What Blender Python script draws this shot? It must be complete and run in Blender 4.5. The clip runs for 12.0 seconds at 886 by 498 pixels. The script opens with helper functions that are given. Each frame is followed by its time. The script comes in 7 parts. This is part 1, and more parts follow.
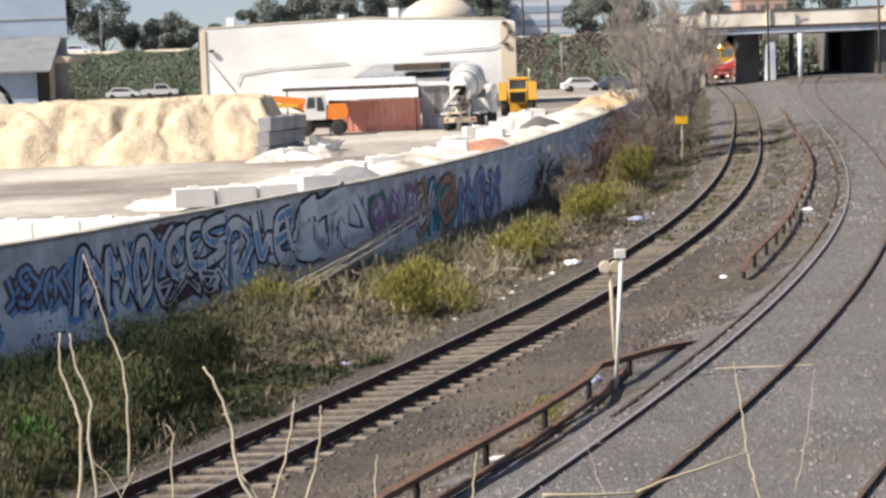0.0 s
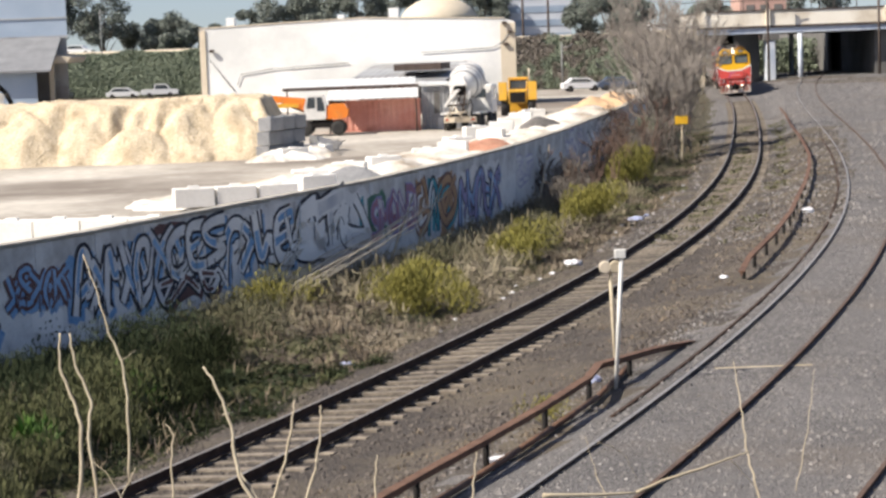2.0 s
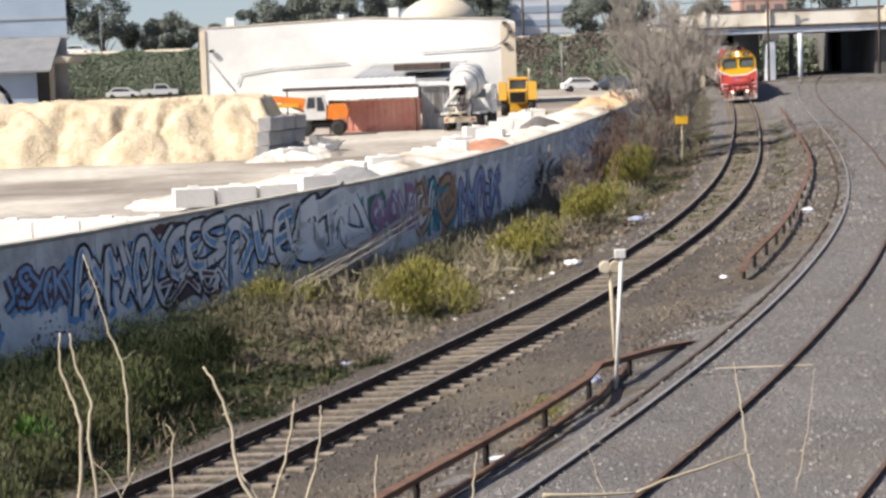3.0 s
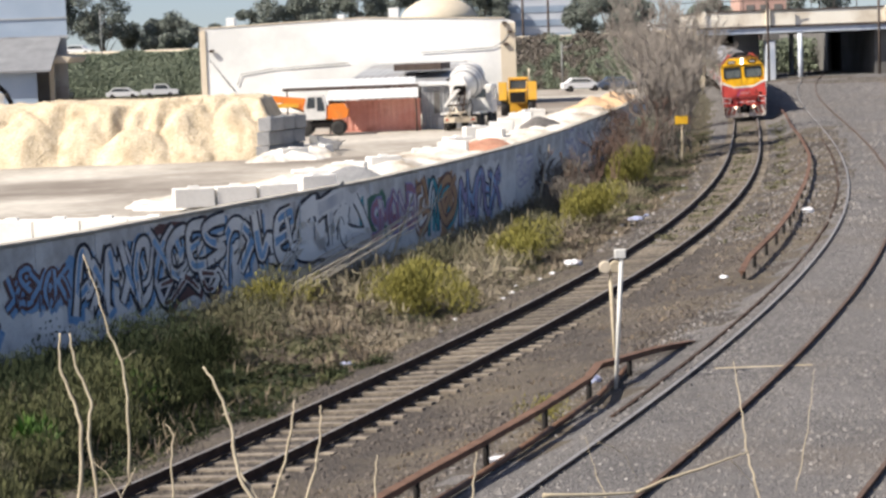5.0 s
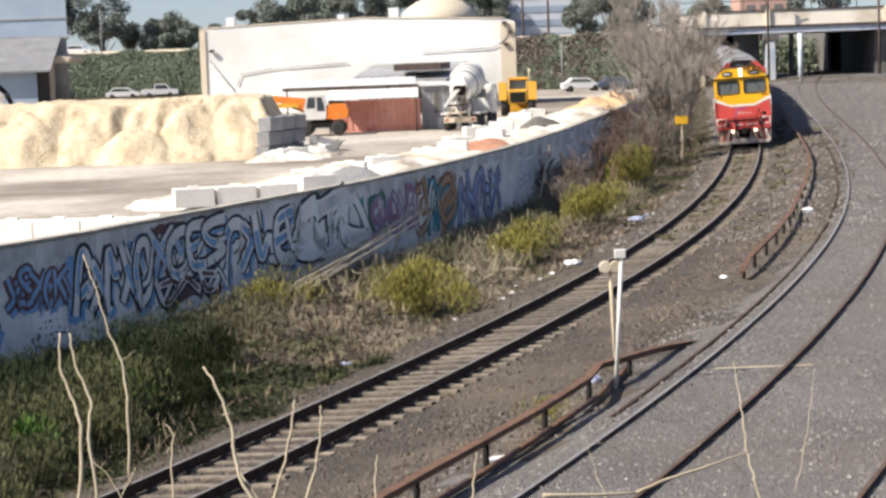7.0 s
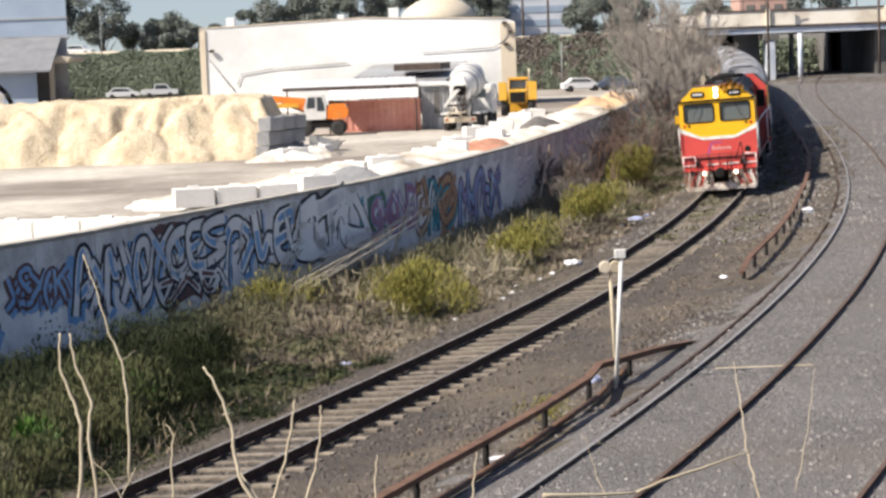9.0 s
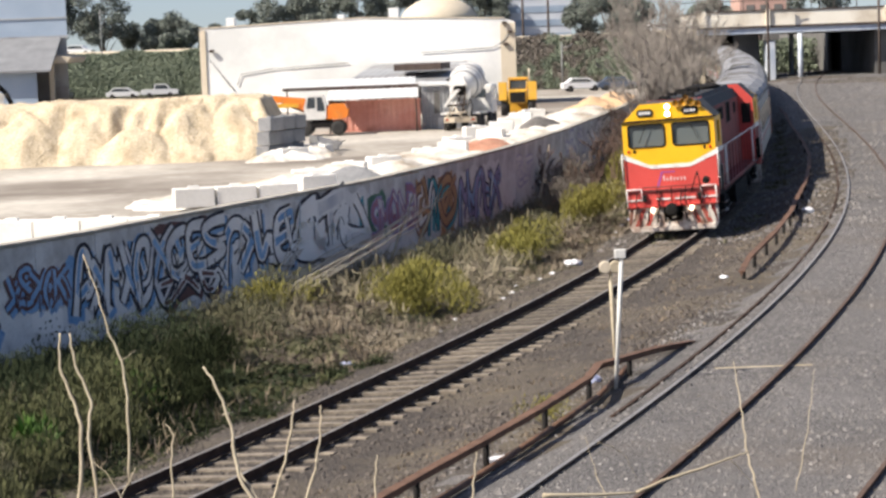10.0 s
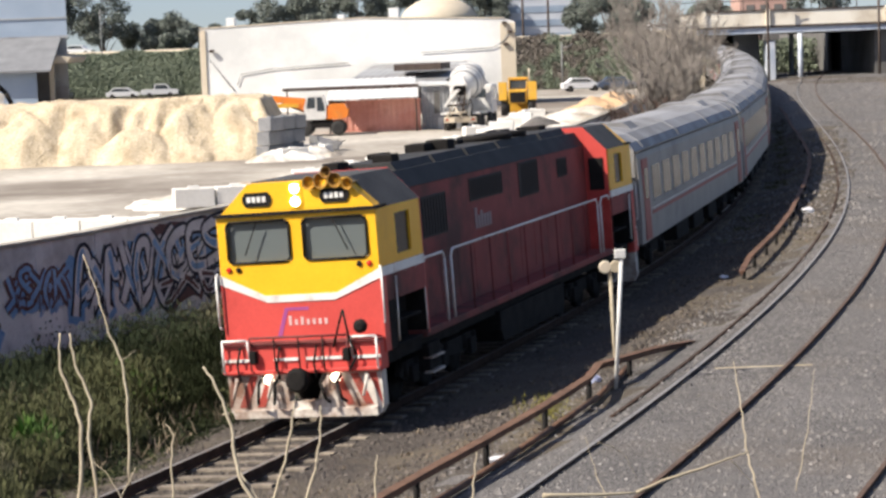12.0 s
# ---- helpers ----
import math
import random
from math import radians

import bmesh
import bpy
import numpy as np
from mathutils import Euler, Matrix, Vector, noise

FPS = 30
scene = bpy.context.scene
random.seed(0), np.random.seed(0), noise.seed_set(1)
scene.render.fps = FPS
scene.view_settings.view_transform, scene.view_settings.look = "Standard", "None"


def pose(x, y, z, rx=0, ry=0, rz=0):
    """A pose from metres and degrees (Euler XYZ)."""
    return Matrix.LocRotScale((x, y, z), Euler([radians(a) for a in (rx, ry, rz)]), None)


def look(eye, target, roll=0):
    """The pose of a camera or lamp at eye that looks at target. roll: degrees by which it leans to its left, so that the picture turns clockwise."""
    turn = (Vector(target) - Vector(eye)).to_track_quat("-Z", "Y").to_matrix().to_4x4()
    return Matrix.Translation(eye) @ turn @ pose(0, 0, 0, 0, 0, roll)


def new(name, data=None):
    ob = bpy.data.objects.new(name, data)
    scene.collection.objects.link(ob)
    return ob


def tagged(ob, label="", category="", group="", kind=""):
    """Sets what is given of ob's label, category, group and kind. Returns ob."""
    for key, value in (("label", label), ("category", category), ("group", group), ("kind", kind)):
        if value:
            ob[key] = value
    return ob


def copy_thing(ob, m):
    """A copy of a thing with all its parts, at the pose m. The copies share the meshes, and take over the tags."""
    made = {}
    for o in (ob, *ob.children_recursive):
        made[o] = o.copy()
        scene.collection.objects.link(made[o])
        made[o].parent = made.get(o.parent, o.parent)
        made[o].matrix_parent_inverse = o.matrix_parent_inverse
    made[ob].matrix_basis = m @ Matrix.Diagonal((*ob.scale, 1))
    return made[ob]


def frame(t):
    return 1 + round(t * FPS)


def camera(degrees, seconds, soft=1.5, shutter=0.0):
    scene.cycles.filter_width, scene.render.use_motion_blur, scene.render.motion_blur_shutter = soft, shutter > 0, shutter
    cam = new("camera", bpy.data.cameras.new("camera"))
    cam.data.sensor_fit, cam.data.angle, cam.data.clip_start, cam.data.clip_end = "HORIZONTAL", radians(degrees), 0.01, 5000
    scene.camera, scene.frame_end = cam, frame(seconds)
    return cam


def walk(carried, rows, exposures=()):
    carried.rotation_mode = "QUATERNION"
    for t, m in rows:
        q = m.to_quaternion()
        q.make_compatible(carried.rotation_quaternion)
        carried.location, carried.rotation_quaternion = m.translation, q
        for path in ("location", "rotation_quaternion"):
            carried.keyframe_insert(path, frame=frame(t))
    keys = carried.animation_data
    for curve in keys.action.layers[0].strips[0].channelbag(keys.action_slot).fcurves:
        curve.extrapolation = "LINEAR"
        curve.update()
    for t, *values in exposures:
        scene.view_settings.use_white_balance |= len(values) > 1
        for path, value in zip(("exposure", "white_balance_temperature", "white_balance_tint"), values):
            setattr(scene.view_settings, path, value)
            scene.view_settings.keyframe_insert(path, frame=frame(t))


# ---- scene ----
# camera: stands still on the embankment, a long lens
cam = camera(22.86, 12.0, soft=2.8)
EYE = (0.0, 0.0, 6.706)
VIEW = look(EYE, (0.0, 100.0, 6.706 - 100.0 * math.tan(0.09527)), -2.083)
walk(cam, [(0.0, VIEW), (12.0, VIEW)], [(0.0, 0.66), (3.0, 0.68), (6.0, 0.71), (9.0, 0.72), (10.5, 0.68), (12.0, 0.66)])

# daylight: clear sky, high sun over the yard
SUN_EL, TO_SUN = radians(44), Vector((-0.92, -0.39))
world = bpy.data.worlds.new("world")
scene.world = world
world.use_nodes = True
wn = world.node_tree
sky = wn.nodes.new("ShaderNodeTexSky")
sky.sky_type, sky.sun_disc = "NISHITA", False
sky.sun_elevation, sky.sun_rotation = SUN_EL, math.atan2(TO_SUN.x, TO_SUN.y)
sky.air_density, sky.dust_density = 1.0, 1.3
wn.nodes["Background"].inputs["Strength"].default_value = 0.081
tc, lift, tint = wn.nodes.new("ShaderNodeTexCoord"), wn.nodes.new("ShaderNodeVectorMath"), wn.nodes.new("ShaderNodeMix")
lift.inputs[1].default_value = (0.0, 0.0, 0.07)
tint.data_type, tint.blend_type = "RGBA", "MULTIPLY"
tint.inputs["Factor"].default_value = 1.0
tint.inputs["B"].default_value = (1.05, 0.985, 1.03, 1)
wn.links.new(tc.outputs["Generated"], lift.inputs[0])
wn.links.new(lift.outputs[0], sky.inputs["Vector"])
wn.links.new(sky.outputs[0], tint.inputs["A"])
wn.links.new(tint.outputs["Result"], wn.nodes["Background"].inputs["Color"])
sun = new("sun", bpy.data.lights.new("sun", "SUN"))
sun.data.energy, sun.data.angle, sun.data.color = 5.0, radians(0.6), (1.0, 0.92, 0.81)
way = Vector((-TO_SUN.x, -TO_SUN.y, 0)).normalized() * math.cos(SUN_EL) + Vector((0, 0, -math.sin(SUN_EL)))
sun.matrix_world = Matrix.Translation((-30, -10, 60)) @ way.to_track_quat("-Z", "Y").to_matrix().to_4x4()


# ---------- materials ----------
def mat(name, a, b=None, rough=0.8, scale=3.0, fine=40.0, bump=0.3, metal=0.0, dirt=None, dirt_at=0.6, spec=0.4, island=0.0, per_object=0.0, height=0.02, grain=0.45):
    """Two tones mixed at two scales, stains of a third tone, fine relief."""
    m = bpy.data.materials.new(name)
    m.use_nodes = True
    n, l = m.node_tree.nodes, m.node_tree.links
    bsdf = n["Principled BSDF"]
    co = n.new("ShaderNodeTexCoord")
    big, small = n.new("ShaderNodeTexNoise"), n.new("ShaderNodeTexNoise")
    big.inputs["Scale"].default_value, small.inputs["Scale"].default_value = scale, fine
    big.inputs["Detail"].default_value = 5
    small.inputs["Detail"].default_value = 3
    for t in (big, small):
        l.new(co.outputs["Object"], t.inputs["Vector"])
    mixf = n.new("ShaderNodeMath")
    mixf.operation = "MULTIPLY_ADD"
    l.new(small.outputs["Fac"], mixf.inputs[0])
    mixf.inputs[1].default_value = grain
    add = n.new("ShaderNodeMath")
    add.operation = "MULTIPLY"
    l.new(big.outputs["Fac"], add.inputs[0])
    add.inputs[1].default_value = 1.05 - grain
    l.new(add.outputs[0], mixf.inputs[2])
    ramp = n.new("ShaderNodeValToRGB")
    ramp.color_ramp.elements[0].position, ramp.color_ramp.elements[1].position = 0.36, 0.68
    ramp.color_ramp.elements[0].color = (*a, 1)
    ramp.color_ramp.elements[1].color = (*(b or a), 1)
    l.new(mixf.outputs[0], ramp.inputs[0])
    out = ramp.outputs[0]
    if dirt:
        st = n.new("ShaderNodeTexNoise")
        st.inputs["Scale"].default_value = scale * 0.45
        st.inputs["Detail"].default_value = 8
        st.inputs["Roughness"].default_value = 0.65
        l.new(co.outputs["Object"], st.inputs["Vector"])
        sr = n.new("ShaderNodeMapRange")
        sr.inputs[1].default_value, sr.inputs[2].default_value = dirt_at - 0.08, dirt_at + 0.08
        l.new(st.outputs["Fac"], sr.inputs[0])
        mx = n.new("ShaderNodeMix")
        mx.data_type = "RGBA"
        l.new(sr.outputs[0], mx.inputs["Factor"])
        l.new(out, mx.inputs["A"])
        mx.inputs["B"].default_value = (*dirt, 1)
        out = mx.outputs["Result"]
    if island or per_object:
        src = n.new("ShaderNodeNewGeometry").outputs["Random Per Island"] if island else n.new("ShaderNodeObjectInfo").outputs["Random"]
        mr = n.new("ShaderNodeMapRange")
        amt = island or per_object
        mr.inputs[3].default_value, mr.inputs[4].default_value = 1 - amt, 1 + amt
        l.new(src, mr.inputs[0])
        hs = n.new("ShaderNodeHueSaturation")
        l.new(mr.outputs[0], hs.inputs["Value"])
        l.new(out, hs.inputs["Color"])
        out = hs.outputs[0]
    l.new(out, bsdf.inputs["Base Color"])
    bsdf.inputs["Roughness"].default_value, bsdf.inputs["Metallic"].default_value = rough, metal
    bsdf.inputs["Specular IOR Level"].default_value = spec
    if bump:
        bp = n.new("ShaderNodeBump")
        bp.inputs["Strength"].default_value, bp.inputs["Distance"].default_value = bump, height
        l.new(mixf.outputs[0], bp.inputs["Height"])
        l.new(bp.outputs[0], bsdf.inputs["Normal"])
    return m


def glow(name, colour, strength):
    m = bpy.data.materials.new(name)
    m.use_nodes = True
    b = m.node_tree.nodes["Principled BSDF"]
    b.inputs["Base Color"].default_value = (*colour, 1)
    b.inputs["Emission Color"].default_value = (*colour, 1)
    b.inputs["Emission Strength"].default_value = strength
    return m


def glass_mat(name, colour=(0.05, 0.06, 0.07), rough=0.08, spec=0.8):
    m = bpy.data.materials.new(name)
    m.use_nodes = True
    b = m.node_tree.nodes["Principled BSDF"]
    b.inputs["Base Color"].default_value = (*colour, 1)
    b.inputs["Roughness"].default_value = rough
    b.inputs["Specular IOR Level"].default_value = spec
    return m


# ---------- mesh helpers ----------
def obj(name, bm, material, parent=None, label="", smooth=False):
    me = bpy.data.meshes.new(name)
    bm.normal_update()
    bm.to_mesh(me)
    bm.free()
    for m in (material if isinstance(material, (list, tuple)) else (material,)):
        me.materials.append(m)
    if smooth:
        me.shade_smooth()
    ob = new(name, me)
    if parent:
        ob.parent = parent
    if label:
        ob["label"] = label
    return ob


def part(name, bm, material, parent, label="", smooth=False):
    return obj(name, bm, material, parent, label, smooth)


def thing(name, label, category, m=None, group="", kind=""):
    ob = new(name)
    ob.empty_display_size = 0.3
    if m is not None:
        ob.matrix_basis = m
    return tagged(ob, label, category, group, kind)


def box(x0, x1, y0, y1, z0, z1, bevel=0.0, bm=None, mi=0):
    bm = bm or bmesh.new()
    r = bmesh.ops.create_cube(bm, size=1.0)
    vs = r["verts"]
    for v in vs:
        v.co = Vector(((x0 + x1) / 2 + v.co.x * (x1 - x0), (y0 + y1) / 2 + v.co.y * (y1 - y0), (z0 + z1) / 2 + v.co.z * (z1 - z0)))
    fs = {f for v in vs for f in v.link_faces}
    for f in fs:
        f.material_index = mi
    if bevel:
        bmesh.ops.bevel(bm, geom=list({e for v in vs for e in v.link_edges}), offset=bevel, segments=2, affect="EDGES", profile=0.6)
    return bm


def prism(poly, d0, d1, axis="y", bm=None, mi=0):
    """A closed outline pushed from d0 to d1. axis y: outline in x, z; axis x: outline in y, z; axis z: outline in x, y."""
    bm = bm or bmesh.new()
    def at(a, b, d):
        return {"y": (a, d, b), "x": (d, a, b), "z": (a, b, d)}[axis]
    v0 = [bm.verts.new(at(a, b, d0)) for a, b in poly]
    v1 = [bm.verts.new(at(a, b, d1)) for a, b in poly]
    fs = [bm.faces.new(v0), bm.faces.new(v1[::-1])]
    for i in range(len(poly)):
        j = (i + 1) % len(poly)
        fs.append(bm.faces.new((v0[j], v0[i], v1[i], v1[j])))
    for f in fs:
        f.material_index = mi
    bmesh.ops.recalc_face_normals(bm, faces=fs)
    return bm


def rod(a, b, r0, r1=None, n=8, bm=None, mi=0):
    """A round bar from a to b."""
    bm = bm or bmesh.new()
    a, b = Vector(a), Vector(b)
    r1 = r0 if r1 is None else r1
    d = (b - a).normalized()
    u = d.orthogonal().normalized()
    w = d.cross(u)
    ring = []
    for c, r in ((a, r0), (b, r1)):
        ring.append([bm.verts.new(c + (u * math.cos(k * math.tau / n) + w * math.sin(k * math.tau / n)) * r) for k in range(n)])
    fs = [bm.faces.new((ring[0][k], ring[0][(k + 1) % n], ring[1][(k + 1) % n], ring[1][k])) for k in range(n)]
    fs += [bm.faces.new(ring[0][::-1]), bm.faces.new(ring[1])]
    for f in fs:
        f.material_index = mi
        f.smooth = True
    return bm


def pipe(pts, r, n=8, bm=None, mi=0):
    bm = bm or bmesh.new()
    for a, b in zip(pts, pts[1:]):
        rod(a, b, r, r, n, bm, mi)
    return bm


def lathe(profile, n=20, bm=None, m=None, mi=0):
    """Radius and height pairs turned round z, then moved by m."""
    bm = bm or bmesh.new()
    m = m or Matrix()
    rings = [[bm.verts.new(m @ Vector((r * math.cos(k * math.tau / n), r * math.sin(k * math.tau / n), h))) for k in range(n)] for r, h in profile]
    for p, q in zip(rings, rings[1:]):
        for k in range(n):
            f = bm.faces.new((p[k], p[(k + 1) % n], q[(k + 1) % n], q[k]))
            f.smooth, f.material_index = True, mi
    for ring, flip in ((rings[0], True), (rings[-1], False)):
        f = bm.faces.new(ring[::-1] if flip else ring)
        f.material_index = mi
    return bm


def fast(name, verts, faces, material, parent=None, label="", smooth=False):
    me = bpy.data.meshes.new(name)
    me.from_pydata(verts, [], faces)
    me.update()
    for m in (material if isinstance(material, (list, tuple)) else (material,)):
        me.materials.append(m)
    if smooth:
        me.shade_smooth()
    ob = new(name, me)
    if parent:
        ob.parent = parent
    if label:
        ob["label"] = label
    return ob


# ---------- the two railway lines ----------
KNOTS = [0, 30, 60, 90, 120, 150, 190, 240, 600]
STEP = 0.5
SS = np.arange(0, 560, STEP)
ZK = ([0, 60, 120, 180, 240, 600], [0.0, 0.109, 0.286, 0.527, 0.858, 0.9])


def curve_line(x0, th0, k, lift):
    kk = np.interp(SS, KNOTS, k)
    th = th0 + np.cumsum(kk) * STEP - kk * STEP / 2
    return np.stack([x0 + np.cumsum(np.cos(th)) * STEP, 12 + np.cumsum(np.sin(th)) * STEP, np.interp(SS, *ZK) + lift, th], -1)


LINE_A = curve_line(-12.4511, 1.189506, [0.000952, 0.002218, 0.003206, 0.001814, 0.000355, 0.000382, 0.00075, 0.000643, 0.0006], 0.0)
LINE_B = curve_line(-5.1013, 1.155989, [0.003704, 0.003079, 0.003048, 0.001274, 0.0002, -0.0005, -0.001, -0.001, 0.0], 0.545)
LINE_C = curve_line(-0.35, 1.155989, [0.003704, 0.003079, 0.003048, 0.001274, 0.0002, -0.0005, -0.001, -0.001, 0.0], 0.545)
GAUGE = 0.802
CANT_A, CANT_B = 0.0477, 0.011


def on_line(line, s, u=0.0, h=0.0, cant=0.0):
    """The point s metres along a line, u to its left, h above its rails."""
    x, y, z, th = [np.interp(s, SS, line[:, i]) for i in range(4)]
    n = Vector((-math.sin(th), math.cos(th), 0))
    return Vector((x, y, z)) + n * (u * math.cos(cant) + h * math.sin(cant)) + Vector((0, 0, h * math.cos(cant) - u * math.sin(cant)))


def heading(line, s):
    return float(np.interp(s, SS, line[:, 3]))


def beside(line, xy):
    """For points xy: the distance along the line and to its left."""
    s, u = np.empty(len(xy)), np.empty(len(xy))
    pts = line[::2]
    for i in range(0, len(xy), 4000):
        q = xy[i:i + 4000]
        d = (q[:, None, 0] - pts[None, :, 0]) ** 2 + (q[:, None, 1] - pts[None, :, 1]) ** 2
        k = d.argmin(1)
        n = np.stack([-np.sin(pts[k, 3]), np.cos(pts[k, 3])], -1)
        u[i:i + 4000] = ((q - pts[k, :2]) * n).sum(1)
        s[i:i + 4000] = SS[::2][k]
    return s, u


# the yard wall stands along this line (x, y)
WALL = [(-23.5, 22.0), (-17.0, 35.0), (-10.0, 48.6), (-8.5, 51.6), (-6.4, 57.2), (-4.5, 61.8), (-2.5, 67.0), (-0.3, 73.8), (2.5, 84.3), (5.8, 100.0), (10.7, 127.5), (15.5, 160.0), (19.5, 200.0), (22.0, 240.0)]
WALL_Y = [q[1] for q in WALL]
WALL_X = [q[0] for q in WALL]
YARD, WALL_TOP = 0.64, 2.4


def ground_z(xy):
    s, u = beside(LINE_A, xy)
    sb, ub = beside(LINE_B, xy)
    za = np.interp(s, *ZK)
    bed = za - 0.225 - np.clip(u, -1.6, 1.6) * CANT_A
    left = np.interp(u, [1.6, 2.2, 3.2, 5.0, 7.0], [0.0, -0.05, -0.3, -0.22, -0.05])
    z = np.where(u > 1.6, za - 0.225 - 1.6 * CANT_A + left, bed)
    zb = za + 0.545 - 0.17
    between = np.clip((-u - 1.7) / np.maximum(0.6, (ub - u) - 3.6), 0, 1)
    ease = between * between * (3 - 2 * between)
    z = np.where(u < -1.6, z + (zb - z) * ease, z)
    z = np.where(ub < 1.6, zb + 0.09 * np.clip((1.6 - ub) / 0.5, 0, 1), z)
    wx = np.interp(xy[:, 1], WALL_Y, WALL_X)
    behind = xy[:, 0] < wx - 0.1
    z = np.where(behind, YARD, z)
    # the embankment under the camera
    r = np.hypot(xy[:, 0], xy[:, 1])
    slope = np.interp(xy[:, 1] + 0.12 * np.abs(xy[:, 0]), [-400, -1, 1, 8, 26], [5.1, 5.1, 5.0, 4.1, -0.4])
    return np.maximum(z, slope)
# ---------- materials of the ground ----------
CONCRETE = mat("weathered_concrete", (0.62, 0.615, 0.60), (0.80, 0.795, 0.78), 0.9, 0.7, 18.0, 0.3, dirt=(0.30, 0.29, 0.28), dirt_at=0.56)
COPING = mat("stained_coping_concrete", (0.20, 0.18, 0.155), (0.46, 0.43, 0.37), 0.9, 1.2, 25.0, 0.3)
RAIL_STEEL = mat("rusty_rail_steel", (0.035, 0.024, 0.019), (0.085, 0.055, 0.042), 0.9, 4.0, 60.0, 0.2, spec=0.1)
RAIL_HEAD = mat("polished_rail_head", (0.16, 0.145, 0.135), (0.28, 0.26, 0.245), 0.6, 6.0, 90.0, 0.05, metal=0.2)
SLEEPER = mat("grey_timber_sleeper", (0.085, 0.071, 0.058), (0.265, 0.226, 0.176), 0.9, 5.0, 45.0, 0.5, per_object=0.3)
RAIL_SHINE = mat("worn_bright_rail_head", (0.19, 0.18, 0.175), (0.30, 0.29, 0.285), 0.55, 6.0, 90.0, 0.05, metal=0.2)
RAIL_RUST = mat("brown_rail_rust", (0.055, 0.034, 0.026), (0.14, 0.088, 0.064), 0.85, 3.0, 50.0, 0.3, metal=0.1)
RUST = mat("flaky_rust", (0.075, 0.042, 0.028), (0.19, 0.105, 0.068), 0.85, 3.0, 50.0, 0.4, metal=0.1)


def soil_mat():
    m = mat("ground_soil", (0.053, 0.050, 0.0475), (0.23, 0.215, 0.205), 0.95, 0.4, 24.0, 1.0, dirt=(0.15, 0.13, 0.112), dirt_at=0.6, height=0.09, grain=0.84)
    return m


def yard_mat():
    return mat("dusty_yard_concrete", (0.26, 0.23, 0.19), (0.56, 0.52, 0.45), 0.95, 0.09, 1.6, 0.3, dirt=(0.19, 0.16, 0.13), dirt_at=0.51)


SOIL, YARD_SOIL = soil_mat(), yard_mat()
# brown gravel, toned down further so the train's shadow on it reads darker
BROWN_SOIL = mat("brown_weedy_gravel", (0.030, 0.025, 0.021), (0.108, 0.091, 0.077), 0.95, 0.5, 20.0, 1.0, dirt=(0.12, 0.098, 0.07), dirt_at=0.53, height=0.09, grain=0.8)
ROUGH_GRASS = mat("rough_grass_soil", (0.03, 0.028, 0.015), (0.085, 0.07, 0.04), 0.95, 0.7, 12.0, 0.8, height=0.08)


def build_ground():
    ys = np.unique(np.concatenate([np.linspace(-400, -5, 8), np.arange(-4, 30, 2.0), np.arange(30, 70, 0.7), np.arange(70, 140, 1.4), np.arange(140, 300, 4.0), np.linspace(300, 3000, 24)]))
    nc = 150
    verts, faces, cols = [], [], []
    rows = []
    for y in ys:
        wx = float(np.interp(y, WALL_Y, WALL_X)) if 22 < y < 240 else float(np.interp(y, [-400, 22, 240, 3000], [-60, -23.5, 22, 60]))
        left = wx - 0.12 - np.array([2600, 900, 300, 160, 90, 60, 40, 28, 20, 14, 9, 5, 2.5, 1, 0.02])
        mid = np.arange(wx - 0.08, wx + 32, 0.42)
        right = wx + 32 + np.array([1, 3, 7, 14, 26, 45, 80, 160, 320, 900, 2600])
        xs = np.concatenate([left, mid, right])
        nc = len(left), len(mid), len(right)
        rows.append(np.stack([xs, np.full(len(xs), y)], -1))
    n = min(len(r) for r in rows)
    rows = [r[:n] if len(r) == n else np.concatenate([r[:n - 11], r[-11:]]) for r in rows]
    xy = np.concatenate(rows)
    z = ground_z(xy)
    bumpy = np.array([noise.noise(Vector((x * 0.9, y * 0.9, 0))) * 0.025 + noise.noise(Vector((x * 0.25, y * 0.25, 3))) * 0.03 for x, y in xy])
    s, u = beside(LINE_A, xy)
    _, ub = beside(LINE_B, xy)
    calm = np.where((np.abs(u) < 1.9) | (np.abs(ub) < 1.7), 0.12, 1.0)
    z = z + bumpy * calm
    m = len(rows)
    wxs = np.interp(xy[:, 1], WALL_Y, WALL_X)
    me = bpy.data.meshes.new("ground")
    faces = [(i * n + j, i * n + j + 1, (i + 1) * n + j + 1, (i + 1) * n + j) for i in range(m - 1) for j in range(n - 1)]
    me.from_pydata([(a, b, c) for (a, b), c in zip(xy, z)], [], faces)
    for k in (SOIL, YARD_SOIL, ROUGH_GRASS, BROWN_SOIL):
        me.materials.append(k)
    idx = []
    for i in range(m - 1):
        for j in range(n - 1):
            q = i * n + j
            y, du = xy[q, 1], u[q]
            if j < 14 and y > 20:
                idx.append(1 if y < 250 else 2)
            elif y < 22 or y > 300:
                idx.append(2)
            elif du > 2.5 + 0.7 * noise.noise(Vector((s[q] * 0.3, 7, 0))) and y < 240:
                idx.append(2)
            elif -4.9 + 0.7 * noise.noise(Vector((xy[q, 0] * 0.5, y * 0.5, 2))) < du < 3.2 and y < 130 or (200 < y < 238 and xy[q, 0] > 35 + 4 * noise.noise(Vector((xy[q, 0] * 0.1, y * 0.06, 8))) and noise.noise(Vector((xy[q, 0] * 0.05, y * 0.09, 1))) > -0.15):
                idx.append(3)
            else:
                idx.append(0)
    me.polygons.foreach_set("material_index", idx)
    me.shade_smooth()
    ob = new("ground", me)
    tagged(ob, "grey stone ballast, weedy soil and a dusty concrete yard", "ground", kind="structure")
    return ob


build_ground()


